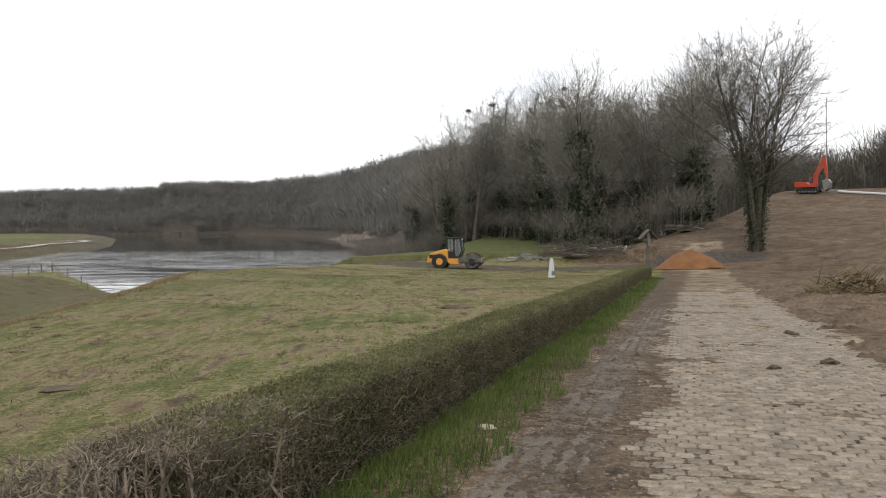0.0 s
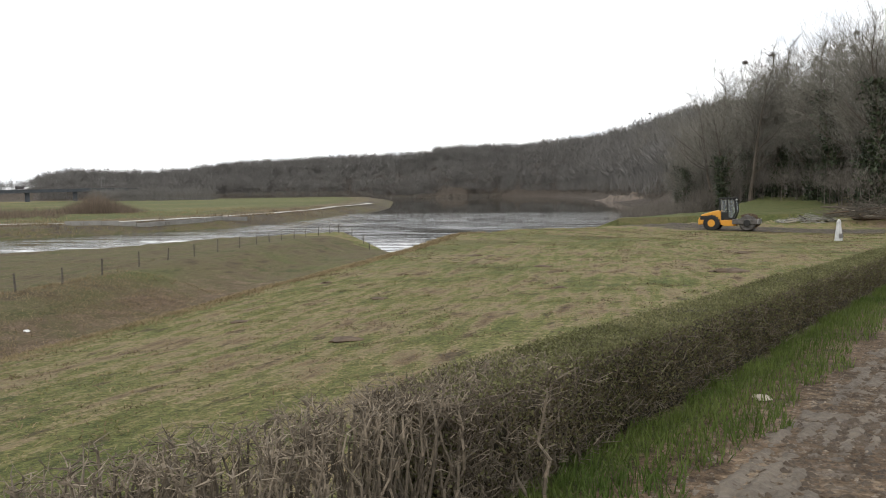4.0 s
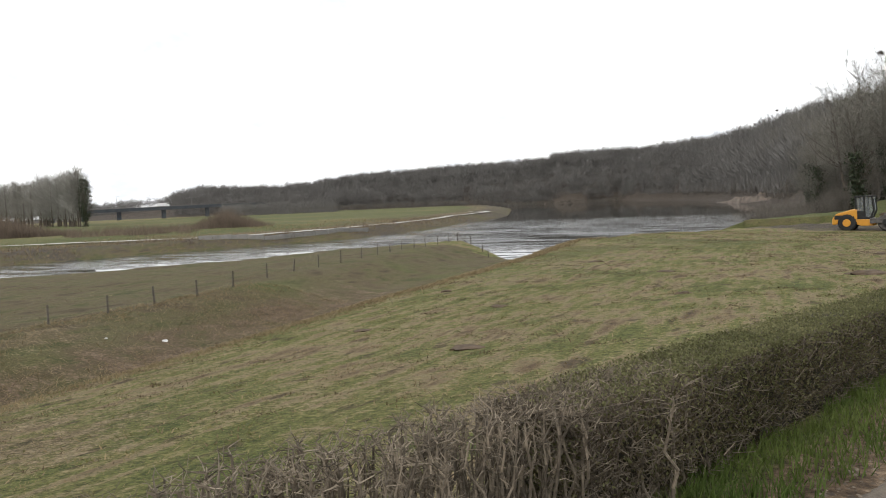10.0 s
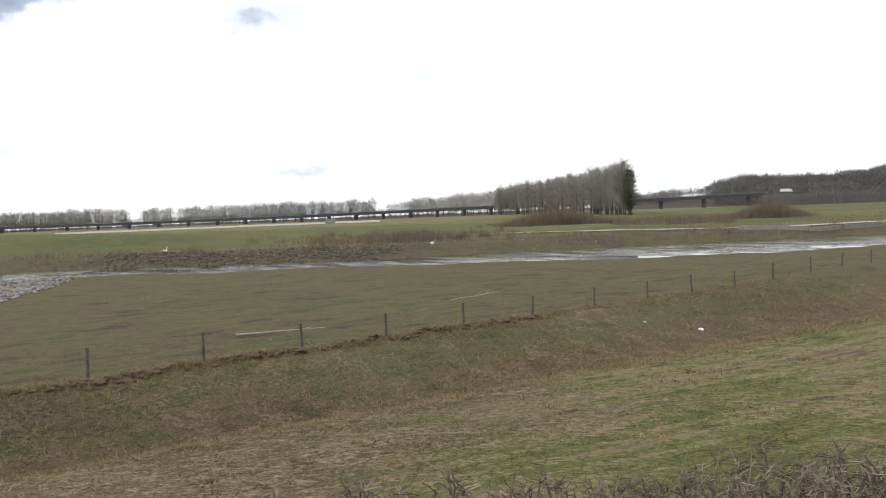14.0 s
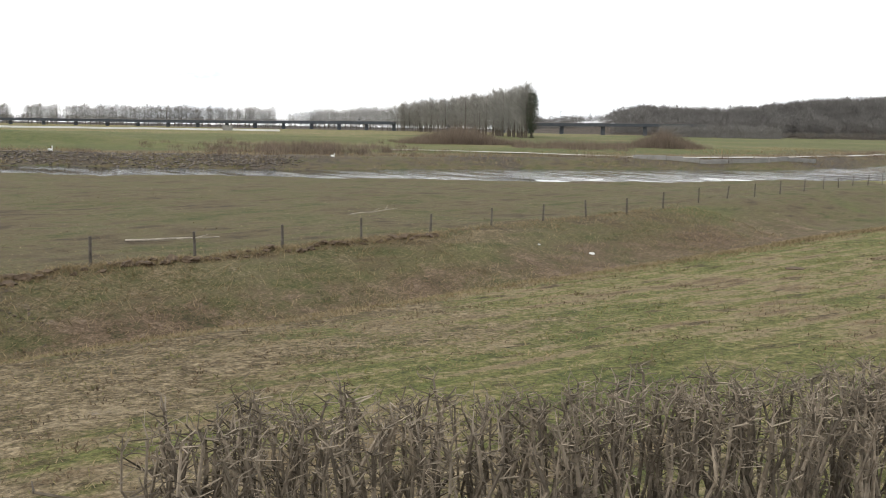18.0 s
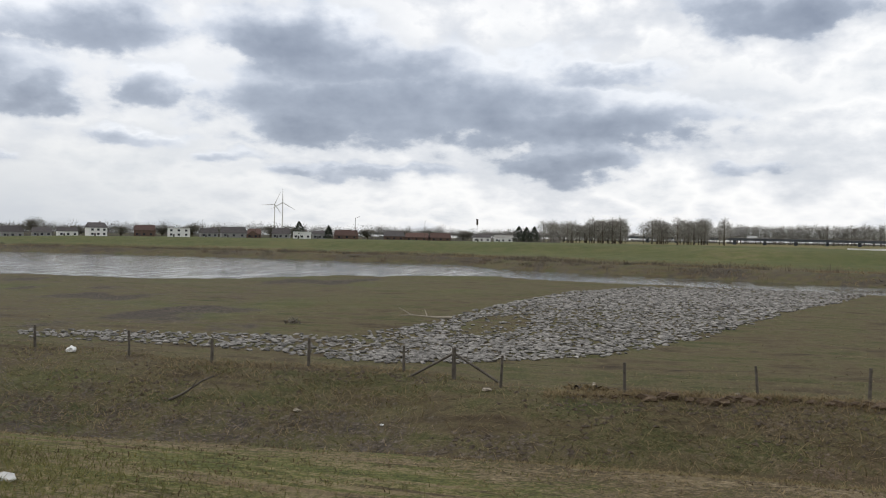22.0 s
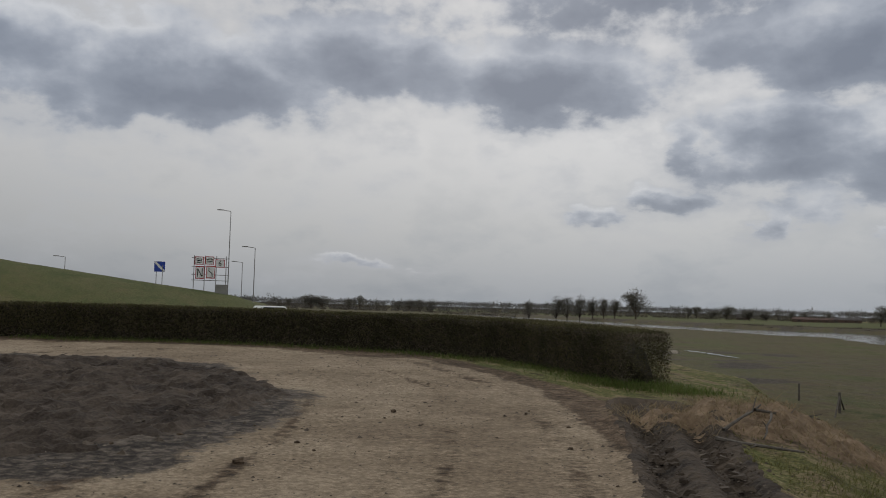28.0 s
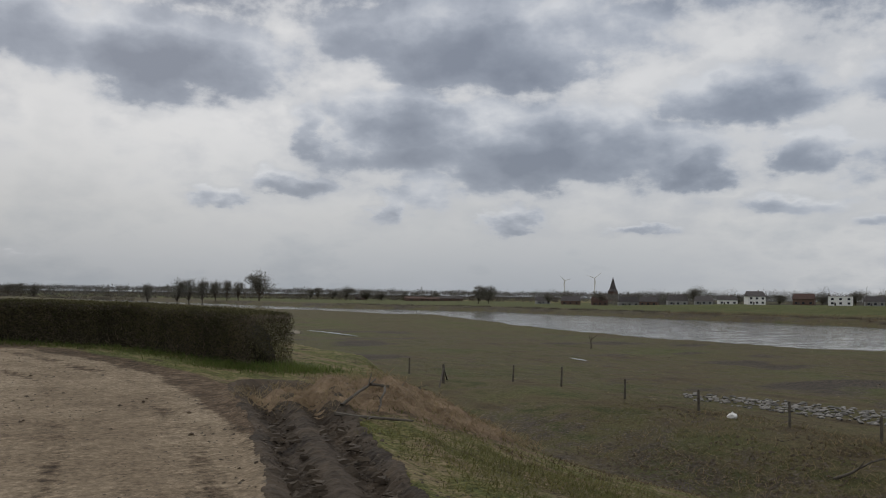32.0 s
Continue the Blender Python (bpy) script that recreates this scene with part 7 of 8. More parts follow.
def marker_pillar():
    t = tagged(new("boundary_pillar"), "white tapered iron boundary marker with a pointed cap", "boundary marker")
    g = Geo()
    g.tube((0, 0, -0.2), (0, 0, 0.12), 0.34, 0.34, 8)
    g.put("foot", GREY_WHITE, t)
    g = Geo()
    g.tube((0, 0, 0.1), (0, 0, 1.42), 0.28, 0.135, 8)
    body = g.put("shaft", GREY_WHITE, t)
    g = Geo()
    for z0, z1, r0, r1 in ((1.42, 1.47, 0.18, 0.18), (1.47, 1.6, 0.14, 0.10), (1.6, 1.68, 0.10, 0.015)):
        g.tube((0, 0, z0), (0, 0, z1), r0, r1, 8)
    g.put("cap", GREY_WHITE, t)
    g = Geo()
    g.box(0.05, -0.255, 0.62, 0.26, 0.03, 0.30)
    g.put("plate", STEEL, body, "small dark cast plate")
    return t


m_ = marker_pillar()
x, y = polar(-10.78, 62)
m_.matrix_basis = pose(x, y, EYE - 62 * math.tan(radians(3.62)), 0, 0, 10)


def wayside_cross(x, y):
    t = tagged(new("wayside_cross"), "dark timber wayside cross under a small gabled roof", "wayside cross")
    z = float(height(x, y))
    g = Geo()
    g.box(0, 0, 1.55, 0.24, 0.22, 3.9)
    soften(g.put("post", WOOD_POST, t), 0.02)
    g = Geo()
    g.box(0, -0.02, 2.75, 1.0, 0.16, 0.16)
    g.put("cross_bar", WOOD_POST, t)
    for sgn in (-1, 1):
        g = Geo()
        g.box(0, 0, 0, 1.35, 0.6, 0.07)
        o = g.put("roof_board", BARK, t)
        o.matrix_basis = pose(sgn * 0.45, 0, 3.25, 0, sgn * 43, 0)
        g = Geo()
        g.tube((sgn * 0.85, 0, 2.88), (sgn * 0.08, 0, 2.35), 0.045, 0.045, 6)
        g.put("strut", WOOD_POST, t)
    g = Geo()
    g.tube((0, -0.16, 2.2), (0, -0.16, 2.95), 0.07, 0.09, 8)
    g.put("figure", STEEL, t)
    t.matrix_basis = pose(x, y, z, 0, 0, 17)
    return t


wayside_cross(*polar(-16.85, 84))


def swan(x, y, turn, size=1.0, up=0.0):
    t = tagged(new("swan"), "white swan resting on the far river bank", "swan")
    bm = lump(0.36, 3, 0.75, 0.15)
    for v in bm.verts:
        v.co.x *= 1.4
        v.co.z += 0.3 + max(0, -v.co.x) * 0.25
    o = new("body", mesh_of(bm, "body", SWAN_WHITE))
    o.parent = t
    g = Geo()
    pts = [Vector(p) for p in ((0.38, 0, 0.4), (0.58, 0, 0.62), (0.52, 0, 0.85), (0.56, 0, 1.02))]
    for i, (a, b) in enumerate(zip(pts, pts[1:])):
        g.tube(a, b, 0.085 - 0.012 * i, 0.075 - 0.012 * i, 8)
    g.put("neck", SWAN_WHITE, t)
    bm = lump(0.08, 4, 0.9, 0.1)
    for v in bm.verts:
        v.co += Vector((0.6, 0, 1.05))
    o = new("head", mesh_of(bm, "head", SWAN_WHITE))
    o.parent = t
    g = Geo()
    g.tube((0.66, 0, 1.04), (0.8, 0, 0.99), 0.035, 0.01, 6)
    g.put("bill", ORANGE_SAND, t)
    t.matrix_basis = pose(x, y, float(height(x, y)) + up, 0, 0, turn)
    t.scale = (size, size, size)
    return t


x, y = polar(72.67, 186)
swan(x, y, 120, 1.0)
x, y = polar(55.86, 171)
swan(x, y, 20, 0.75)
# ---- far side: path, bridge, poplars, village ----


def ribbon(name, pts, wide, material, label, cat, up=0.06, thick=0.0):
    ln = Line(pts)
    g = Geo()
    n = max(2, int(ln.total / 4))
    for i in range(n + 1):
        x, y, dx, dy, z = ln.at(ln.total * i / n)
        for o in (-wide / 2, wide / 2):
            g.v.append((x - dy * o, y + dx * o, float(height(x - dy * o, y + dx * o)) + up))
        if i:
            g.f.append((2 * i - 2, 2 * i - 1, 2 * i + 1, 2 * i))
    return tagged(g.put(name, material), label, cat, kind="structure")


ribbon("path", [(-172, 131), (-139, 151), (-118, 166), (-106, 195), (-108, 255), (-122, 330), (-131, 400), (-150, 425)], 3.2, PATH, "pale concrete cycle path along the far bank", "path", 0.25)


def quay():
    t = tagged(new("quay_wall"), "low grey concrete retaining wall on the far bank", "wall")
    ln = Line([(-119, 160), (-108, 172), (-102, 188), (-100, 205)])
    n = 14
    for i in range(n):
        x, y, dx, dy, z = ln.at(ln.total * (i + 0.5) / n)
        g = Geo()
        g.box(x, y, z + 0.1, ln.total / n - 0.06, 0.8, 1.5, math.degrees(math.atan2(dy, dx)))
        g.put("wall_block", CONCRETE, t)


quay()
DECK = [(20, 1500, 12), (30, 1180, 10.6), (35, 930, 8.8), (43, 905, 7.6), (55, 1000, 6.8), (65, 1090, 5.0), (76, 1190, 4.4), (88, 1330, 6.5), (100, 1500, 7.0)]


def deck_at(az):
    return (*polar(az, float(np.interp(az, [d[0] for d in DECK], [d[1] for d in DECK]))), float(np.interp(az, [d[0] for d in DECK], [d[2] for d in DECK])))


def viaduct():
    t = tagged(new("motorway_viaduct"), "long grey concrete motorway viaduct on broad piers", "bridge")
    g, rail = Geo(), Geo()
    steps = np.arange(24, 108.1, 1.0)
    for i, az in enumerate(steps):
        x, y, z = deck_at(az)
        ux, uy = x / math.hypot(x, y), y / math.hypot(x, y)
        for o, dz in ((-7, 0.4), (-7, -2.7), (7, -2.7), (7, 0.4)):
            g.v.append((x + ux * o, y + uy * o, z + dz))
        if i:
            k = (i - 1) * 4
            g.f += [(k + j, k + (j + 1) % 4, k + 4 + (j + 1) % 4, k + 4 + j) for j in range(4)]
            px, py, pz = deck_at(steps[i - 1])
            for h in (0.5, 0.95):
                rail.tube((px - ux * 7, py - uy * 7, pz + h), (x - ux * 7, y - uy * 7, z + h), 0.08, 0.08, 3)
    g.put("deck", BRIDGE, t)
    rail.put("guard_rail", STEEL, t)
    for az in [36.0, 38.6, 41.2] + list(np.arange(43.2, 99, 1.75)):
        x, y, z = deck_at(az)
        b = float(height(x, y))
        for o in (-4, 4):
            ux, uy = x / math.hypot(x, y), y / math.hypot(x, y)
            p = Geo()
            p.box(x + ux * o, y + uy * o, (z - 1.6 + b - 1) / 2, 4.2, 1.6, z - 0.6 - b, az)
            p.put("pier", BRIDGE, t)
    return t


BRIDGE = mottled("weathered_concrete", (0.04, 0.047, 0.058), (0.085, 0.092, 0.10), 0.3, 0.9, 0.2)
viaduct()
for az, tall in ((36.9, 12), (39.4, 12), (41.3, 12), (58.3, 16), (34.5, 11)):
    x, y, z = deck_at(az)
    g = Geo()
    g.tube((x, y, z - 0.5), (x, y, z + tall), 0.22, 0.12, 6)
    g.tube((x, y, z + tall), (x + 1.8, y + 1.0, z + tall + 0.2), 0.12, 0.10, 5)
    tagged(g.put("motorway_lamp", STEEL), "tall grey lamp post beside the motorway", "lamp post", "motorway lamp posts")

# white covered strips and a hut below the viaduct
g = Geo()
for i in range(24):
    az = 59.6 + i * 0.82
    x, y = polar(az, 640)
    g.box(x, y, float(height(x, y)) + 0.4, 9.1, 3.0, 1.4, az)
tagged(g.put("plastic_tunnels", WHITE), "long row of white plastic covers on the far field", "field cover", kind="stuff")
x, y = polar(62.4, 620)
g = Geo()
g.box(x, y, float(height(x, y)) + 1.6, 6.5, 5, 3.6, 62)
tagged(g.put("hut", CONCRETE), "small pale concrete hut on the far field", "hut")


def poplar(seed, tall, label, dense=900, pale=True):
    random.seed(seed)
    wood, tw = Geo(), Geo()
    wood.tube((0, 0, -0.5), (0, 0, tall * 0.5), tall * 0.015, tall * 0.010, 6)
    wood.tube((0, 0, tall * 0.5), (0, 0, tall * 0.95), tall * 0.010, tall * 0.002, 5)
    for _ in range(18):
        h, a, ln = tall * random.uniform(0.12, 0.6), random.uniform(0, 6.283), tall * random.uniform(0.2, 0.34)
        b = Vector((0, 0, h))
        tw.tube(b, b + Vector((math.cos(a) * 0.55, math.sin(a) * 0.55, 1)).normalized() * ln, tall * 0.004, tall * 0.0015, 3)
    puff(tw, tall * 0.54, tall * 0.17, tall * 0.44, dense, tall * 0.12, tall * 0.0032)
    t = tagged(new("poplar"), label, "tree")
    wood.put("trunk", BARK, t)
    tw.put("crown", TWIG_PALE if pale else TWIG, t)
    return t


POPS = [poplar(60 + i, 27 + i, "tall bare poplar in a long row", 760) for i in range(3)]
random.seed(61)
for lo, hi, r0, r1, step, sz in ((59.6, 71.7, 1330, 1420, 0.25, 1.1), (72.3, 73.9, 1400, 1420, 0.25, 1.1), (74.9, 85.5, 1440, 1560, 0.25, 1.15), (57.0, 58.6, 1300, 1300, 0.3, 0.85),
                                (77.0, 90.0, 1600, 1700, 0.5, 1.1), (50.4, 57.2, 880, 1330, 0.22, 1.0)):
    az = lo
    while az < hi:
        k = (az - lo) / (hi - lo)
        x, y = polar(az + random.uniform(-0.08, 0.08), r0 + (r1 - r0) * k)
        place(random.choice(POPS), x, y, random.uniform(0, 360), sz * random.uniform(0.94, 1.04), 0.3, sz * random.uniform(1.15, 1.5))["group"] = "poplar rows"
        az += step
# nearer grove beside the bridge
for i in range(110):
    k = random.random()
    az = 43.4 + 8.0 * k
    x, y = polar(az, 480 + 430 * k + random.uniform(0, 60))
    place(random.choice(POPS), x, y, random.uniform(0, 360), random.uniform(1.0, 1.12), 0.3)["group"] = "poplar grove"
for i in range(80):
    az = random.choice((86.6, 88.6, 89.6, 92.2, 93.4, 94.8, 96.3)) + random.gauss(0, 0.8)
    x, y = polar(az, 760 + random.uniform(0, 140))
    place(random.choice(POPS), x, y, random.uniform(0, 360), random.uniform(0.7, 0.86) * (1.0 if az < 94 else 0.85), 0.3, random.uniform(1.0, 1.4))["group"] = "bare trees behind the dike"
for p_ in POPS:
    discard(p_)

ivy_tree = tree_model("tree", 71, 24, "tall tree thick with dark mistletoe and ivy", trunk=0.5, spread=0.5, fork=2, top=2, twigs=8, ivy=1.0, clear=0.2)
g = Geo()
random.seed(8)
for _ in range(1200):
    h = random.uniform(3, 22)
    rr = 3.4 * math.sin(min(1, h / 22) * 2.7) ** 0.6 * random.random() ** 0.5
    a = random.uniform(0, 6.283)
    g.leaf((math.cos(a) * rr, math.sin(a) * rr, h), random.uniform(0.25, 0.55))
g.put("mistletoe", IVY, ivy_tree)
x, y = polar(43.1, 495)
place(ivy_tree, x, y, 10, 1.13)
discard(ivy_tree)

SHRUB = mottled("shrub_twigs", (0.11, 0.085, 0.065), (0.20, 0.155, 0.115), 0.05, 0.95, 0, rand=0.35)


def thicket(spots, tall, label, seed, material, n=60, heart=None):
    random.seed(seed)
    g = Geo()
    for x, y in spots:
        z = float(height(x, y))
        full, tall = tall, tall * random.uniform(0.4, 1.0)
        if heart:
            tall *= 0.3 + 0.75 * math.exp(-((math.degrees(math.atan2(-x, y)) - heart[0]) / heart[1]) ** 2)
        for _ in range(n):
            b = (x + random.gauss(0, 1.0), y + random.gauss(0, 1.0), z)
            e = (b[0] + random.gauss(0, tall * 0.25), b[1] + random.gauss(0, tall * 0.25), z + tall * random.uniform(0.4, 1.05))
            g.blade(b, e, 0.035)
        tall = full
    return tagged(g.put("thicket", material), label, "shrubs", kind="stuff")


random.seed(14)
thicket([polar(random.gauss(47.7, 1.7), random.uniform(285, 330)) for _ in range(260)], 8.0, "brown leafless willow thicket on the far bank", 1, SHRUB, 60, (47.7, 2.2))
thicket([polar(random.gauss(34.6, 1.2), random.uniform(280, 320)) for _ in range(190)], 7.6, "reddish brown leafless willow thicket on the far bank", 2, SHRUB, 60, (34.8, 1.3))
thicket([polar(random.uniform(36.6, 44.2), random.uniform(240, 310)) for _ in range(160)], 3.6, "low brown scrub on the far bank", 3, SHRUB, 30)
thicket([polar(random.gauss(58, 4), random.uniform(180, 235)) for _ in range(170)], 2.6, "brown scrub on the far river bank", 4, SHRUB, 50)
thicket([(FAR_BANK[i][0] - 6 - random.uniform(0, 6), FAR_BANK[i][1] + random.uniform(-25, 25)) for i in (10, 11, 12, 12, 13, 13, 14)], 2.6, "low scrub along the far waterline", 5, SHRUB, 60)

bk = Line(FAR_BANK[10:17])
spots = []
for _ in range(420):
    x, y, dx, dy, z = bk.at(bk.total * random.random())
    o = random.uniform(3, 22)
    spots.append((x + dy * o if dy < 0 else x - o, y - dx * o if dy < 0 else y))
thicket(spots, 1.5, "dark low scrub scattered over the far river bank", 81, TWIG_DARK, 40)
# distant woods along the horizon
random.seed(22)
far_wood("far_wood", [polar(30 + 15 * random.random() ** 1.5, random.uniform(1080, 1300)) for _ in range(700)], 17, "brown bare wood behind the motorway", TWIG_FAR, 31, 0.4, 60, 1.2, 44)
far_wood("far_wood", [polar(28 + 7.1 * random.random(), random.uniform(800, 890)) for _ in range(260)], 13.5, "brown bare wood beside the motorway bridge", TWIG_FAR, 37, 0.45, 60, 1.1, 30)
far_wood("far_wood", [polar(26 + 12 * random.random(), random.uniform(1020, 1180)) for _ in range(900)], 20, "brown bare wood on the valley side", TWIG_FAR, 32, 0.38, 60, 1.2, 44)
far_wood("tree_line", [polar(random.uniform(96, 134), random.uniform(540, 780)) for _ in range(800)], 10.5, "bare trees among the village gardens", TWIG_FAR, 33, 0.5, 90, 0.8, 40)
far_wood("tree_line", [polar(random.uniform(128, 182), random.uniform(900, 1500)) for _ in range(900)], 13, "low line of bare trees on the horizon", TWIG_FAR, 34, 0.8, 44, 3.5)
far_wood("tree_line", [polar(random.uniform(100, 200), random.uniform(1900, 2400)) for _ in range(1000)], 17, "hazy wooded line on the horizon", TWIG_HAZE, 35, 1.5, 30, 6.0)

far_wood("tree_line", [polar(random.uniform(40, 101), random.uniform(1560, 1750)) for _ in range(1100)], 18, "low dark trees behind the viaduct", TWIG_FAR, 36, 0.8, 34, 3.0)
far_wood("tree_line", [polar(random.uniform(136, 184), random.uniform(760, 1050)) for _ in range(1300)], 6.0, "low dark hedgerows across the far plain", TWIG_DARK, 38, 1.3, 46, 3.0, 20)


def dome_tree(seed, label, thin):
    """A broad bare tree: short trunk, many upswept limbs and a rounded crown of fine twigs, one metre tall."""
    random.seed(seed)
    wood, tw = Geo(), Geo()
    wood.tube((0, 0, -0.04), (0, 0, 0.22), 0.026, 0.018, 6)
    lobes = [(random.uniform(0, 6.283), random.uniform(0.08, 0.26), random.uniform(0.3, 0.78), random.uniform(0.15, 0.22)) for _ in range(12)] + [(0, 0.0, 0.76, 0.23)]
    for a, q, h, r in lobes:
        c = Vector((math.cos(a) * q, math.sin(a) * q, h))
        mid = Vector((c.x * 0.55, c.y * 0.55, 0.2 + 0.45 * (h - 0.2)))
        wood.tube((0, 0, 0.16), mid, 0.013, 0.009, 5)
        wood.tube(mid, c + Vector((0, 0, r * 0.7)), 0.009, 0.003, 4)
        for _ in range(9):
            d = Vector((random.gauss(0, 1), random.gauss(0, 1), random.gauss(0.5, 0.7))).normalized()
            tw.tube(mid.lerp(c, random.random()), c + d * r * 0.85, 0.0035, 0.0012, 3)
        for _ in range(thin):
            d = Vector((random.gauss(0, 1), random.gauss(0, 1), random.gauss(0.1, 0.9))).normalized()
            b = c + d * r * random.random() ** 0.5
            tw.blade(b, b + (d * 0.6 + Vector((random.gauss(0, 0.4), random.gauss(0, 0.4), random.uniform(0, 0.7)))) * r * random.uniform(0.3, 0.6), 0.0058)
    t = tagged(new("tree"), label, "tree")
    wood.put("trunk", BARK, t)
    tw.put("crown", TWIG, t)
    return t


DOMES = [dome_tree(90, "bare broad-crowned tree standing in the flat fields", 170), dome_tree(91, "bare open-crowned tree standing in the flat fields", 120), dome_tree(92, "densely twigged bare tree standing in the flat fields", 260)]
# bearing, distance, bearing height of the top, width, kind
for az, r, el, wide, k in ((156.2, 640, 1.45, 20, 0), (157.5, 650, 0.8, 11, 1), (158.2, 655, 0.86, 11, 1), (158.9, 660, 0.84, 11, 0), (159.7, 655, 0.94, 13, 0), (160.5, 660, 0.92, 13, 1), (161.2, 660, 0.86, 12, 0),
                           (162.95, 650, 0.58, 11, 1), (169.3, 900, 0.44, 15, 0), (170.0, 900, 0.46, 15, 1), (170.7, 900, 0.40, 15, 0), (171.4, 900, 0.28, 14, 1), (173.9, 820, 0.6, 11, 1), (174.6, 820, 0.4, 13, 0),
                           (176.3, 800, 0.5, 17, 2), (177.0, 800, 0.55, 18, 2), (178.4, 900, 0.28, 9, 0), (179.0, 900, 0.2, 9, 1), (172.8, 900, 0.22, 9, 0), (152.5, 760, 0.48, 10, 1), (153.0, 760, 0.42, 9, 0),
                           (150.7, 760, 0.56, 14, 0), (149.4, 780, 0.28, 14, 2), (148.4, 780, 0.2, 14, 2), (151.6, 780, 0.22, 12, 2), (142.15, 600, 0.74, 11, 2), (141.5, 600, 0.72, 10, 2), (147.0, 800, 0.3, 8, 1),
                           (146.3, 800, 0.24, 8, 1), (144.9, 820, 0.26, 9, 0), (137.6, 640, 0.3, 9, 0), (136.4, 650, 0.34, 13, 0), (134.4, 620, 0.4, 14, 0), (132.0, 600, 0.42, 12, 1), (130.2, 560, 0.4, 11, 0), (128.4, 520, 0.85, 13, 0),
                           (126.0, 560, 0.4, 12, 2), (123.6, 540, 0.45, 12, 0), (121.2, 540, 0.5, 12, 2), (119.4, 520, 0.62, 12, 0), (117.8, 560, 0.45, 12, 2), (114.6, 520, 0.62, 12, 0), (113.3, 520, 0.55, 11, 2), (108.4, 540, 0.5, 13, 0),
                           (106.0, 560, 0.45, 13, 2), (104.4, 570, 0.5, 14, 0), (102.2, 560, 0.45, 12, 2)):
    x, y = polar(az, r)
    tall = EYE + r * math.tan(radians(el)) - float(height(x, y))
    place(DOMES[k], x, y, az * 37 % 360, tall, 0.2, wide * 1.4)["group"] = "trees in the fields"
for t_ in DOMES:
    discard(t_)

EVERGREEN = mottled("conifer", (0.012, 0.02, 0.012), (0.035, 0.045, 0.025), 0.4, 0.8, 0, rand=0.3)


def conifer(x, y, tall, wide, label):
    t = tagged(new("conifer"), label, "tree")
    random.seed(int(abs(x)))
    g, w = Geo(), Geo()
    w.tube((0, 0, -0.3), (0, 0, tall * 0.8), 0.2, 0.05, 6)
    for _ in range(900):
        h = tall * random.uniform(0.05, 1)
        rr = wide * (1 - (h / tall) ** 2.2) * random.random() ** 0.4
        a = random.uniform(0, 6.283)
        g.leaf((math.cos(a) * rr, math.sin(a) * rr, h), random.uniform(0.2, 0.45))
    w.put("trunk", BARK, t)
    g.put("crown", EVERGREEN, t)
    t.matrix_basis = pose(x, y, float(height(x, y)))


for az, r, tall, wide in ((97.6, 470, 8.5, 3.6), (98.1, 470, 8, 3.4), (98.6, 472, 8.6, 3.6), (112.8, 470, 9, 4), (110.9, 470, 7, 2.5)):
    conifer(*polar(az, r), tall, wide, "dark evergreen tree beside the village")


def house(az, r, wide, deep, wall_h, roof_h, wall, roof, label, turn=0, wins=3, gable=False):
    t = tagged(new("house"), label, "house", "village houses")
    x, y = polar(az, r)
    g = Geo()
    g.box(0, 0, wall_h / 2 - 0.5, wide, deep, wall_h + 1)
    w = g.put("wall", wall, t)
    e = 0.35
    g = Geo()
    if gable:
        g.v = [(-wide / 2 - e, -deep / 2 - e, wall_h), (wide / 2 + e, -deep / 2 - e, wall_h), (wide / 2 + e, deep / 2 + e, wall_h), (-wide / 2 - e, deep / 2 + e, wall_h), (0, -deep / 2 - e, wall_h + roof_h), (0, deep / 2 + e, wall_h + roof_h)]
        g.f = [(0, 4, 5, 3), (1, 2, 5, 4), (3, 2, 1, 0)]
        front = Geo()
        front.v = [(-wide / 2, -deep / 2, wall_h - 0.01), (wide / 2, -deep / 2, wall_h - 0.01), (0, -deep / 2, wall_h + roof_h * 0.92), (-wide / 2, -deep / 2 + 0.3, wall_h - 0.01), (wide / 2, -deep / 2 + 0.3, wall_h - 0.01), (0, -deep / 2 + 0.3, wall_h + roof_h * 0.92)]
        front.f = [(0, 1, 2), (5, 4, 3), (0, 2, 5, 3), (1, 4, 5, 2)]
        front.put("gable", wall, t)
    else:
        g.v = [(-wide / 2 - e, -deep / 2 - e, wall_h), (wide / 2 + e, -deep / 2 - e, wall_h), (wide / 2 + e, deep / 2 + e, wall_h), (-wide / 2 - e, deep / 2 + e, wall_h), (-wide / 2 + 0.2, 0, wall_h + roof_h), (wide / 2 - 0.2, 0, wall_h + roof_h)]
        g.f = [(0, 1, 5, 4), (2, 3, 4, 5), (1, 2, 5), (3, 0, 4), (3, 2, 1, 0)]
    rf = g.put("roof", roof, t)
    c = Geo()
    c.box(wide * 0.22, 0.4, wall_h + roof_h * 0.95, 0.7, 0.6, 1.6)
    c.put("chimney", BRICK_RED, rf)
    for i in range(wins):
        wx = -wide / 2 + wide * (i + 0.5) / wins
        for z in ([1.5, 4.2] if wall_h > 4.6 else [1.5]):
            q = Geo()
            q.box(wx, -deep / 2 - 0.02, z, min(1.5, wide / wins * 0.5), 0.08, 1.3)
            wn = q.put("window", GLASS, t)
    d = Geo()
    d.box(-wide / 2 + wide * 0.5 / wins + 1.6, -deep / 2 - 0.03, 0.9, 1.0, 0.1, 2.0)
    d.put("door", ROOF_DARK, t)
    t.matrix_basis = pose(x, y, float(height(x, y)) - 0.1, 0, 0, az + turn)
    t.scale = (0.78, 0.78, 0.78)


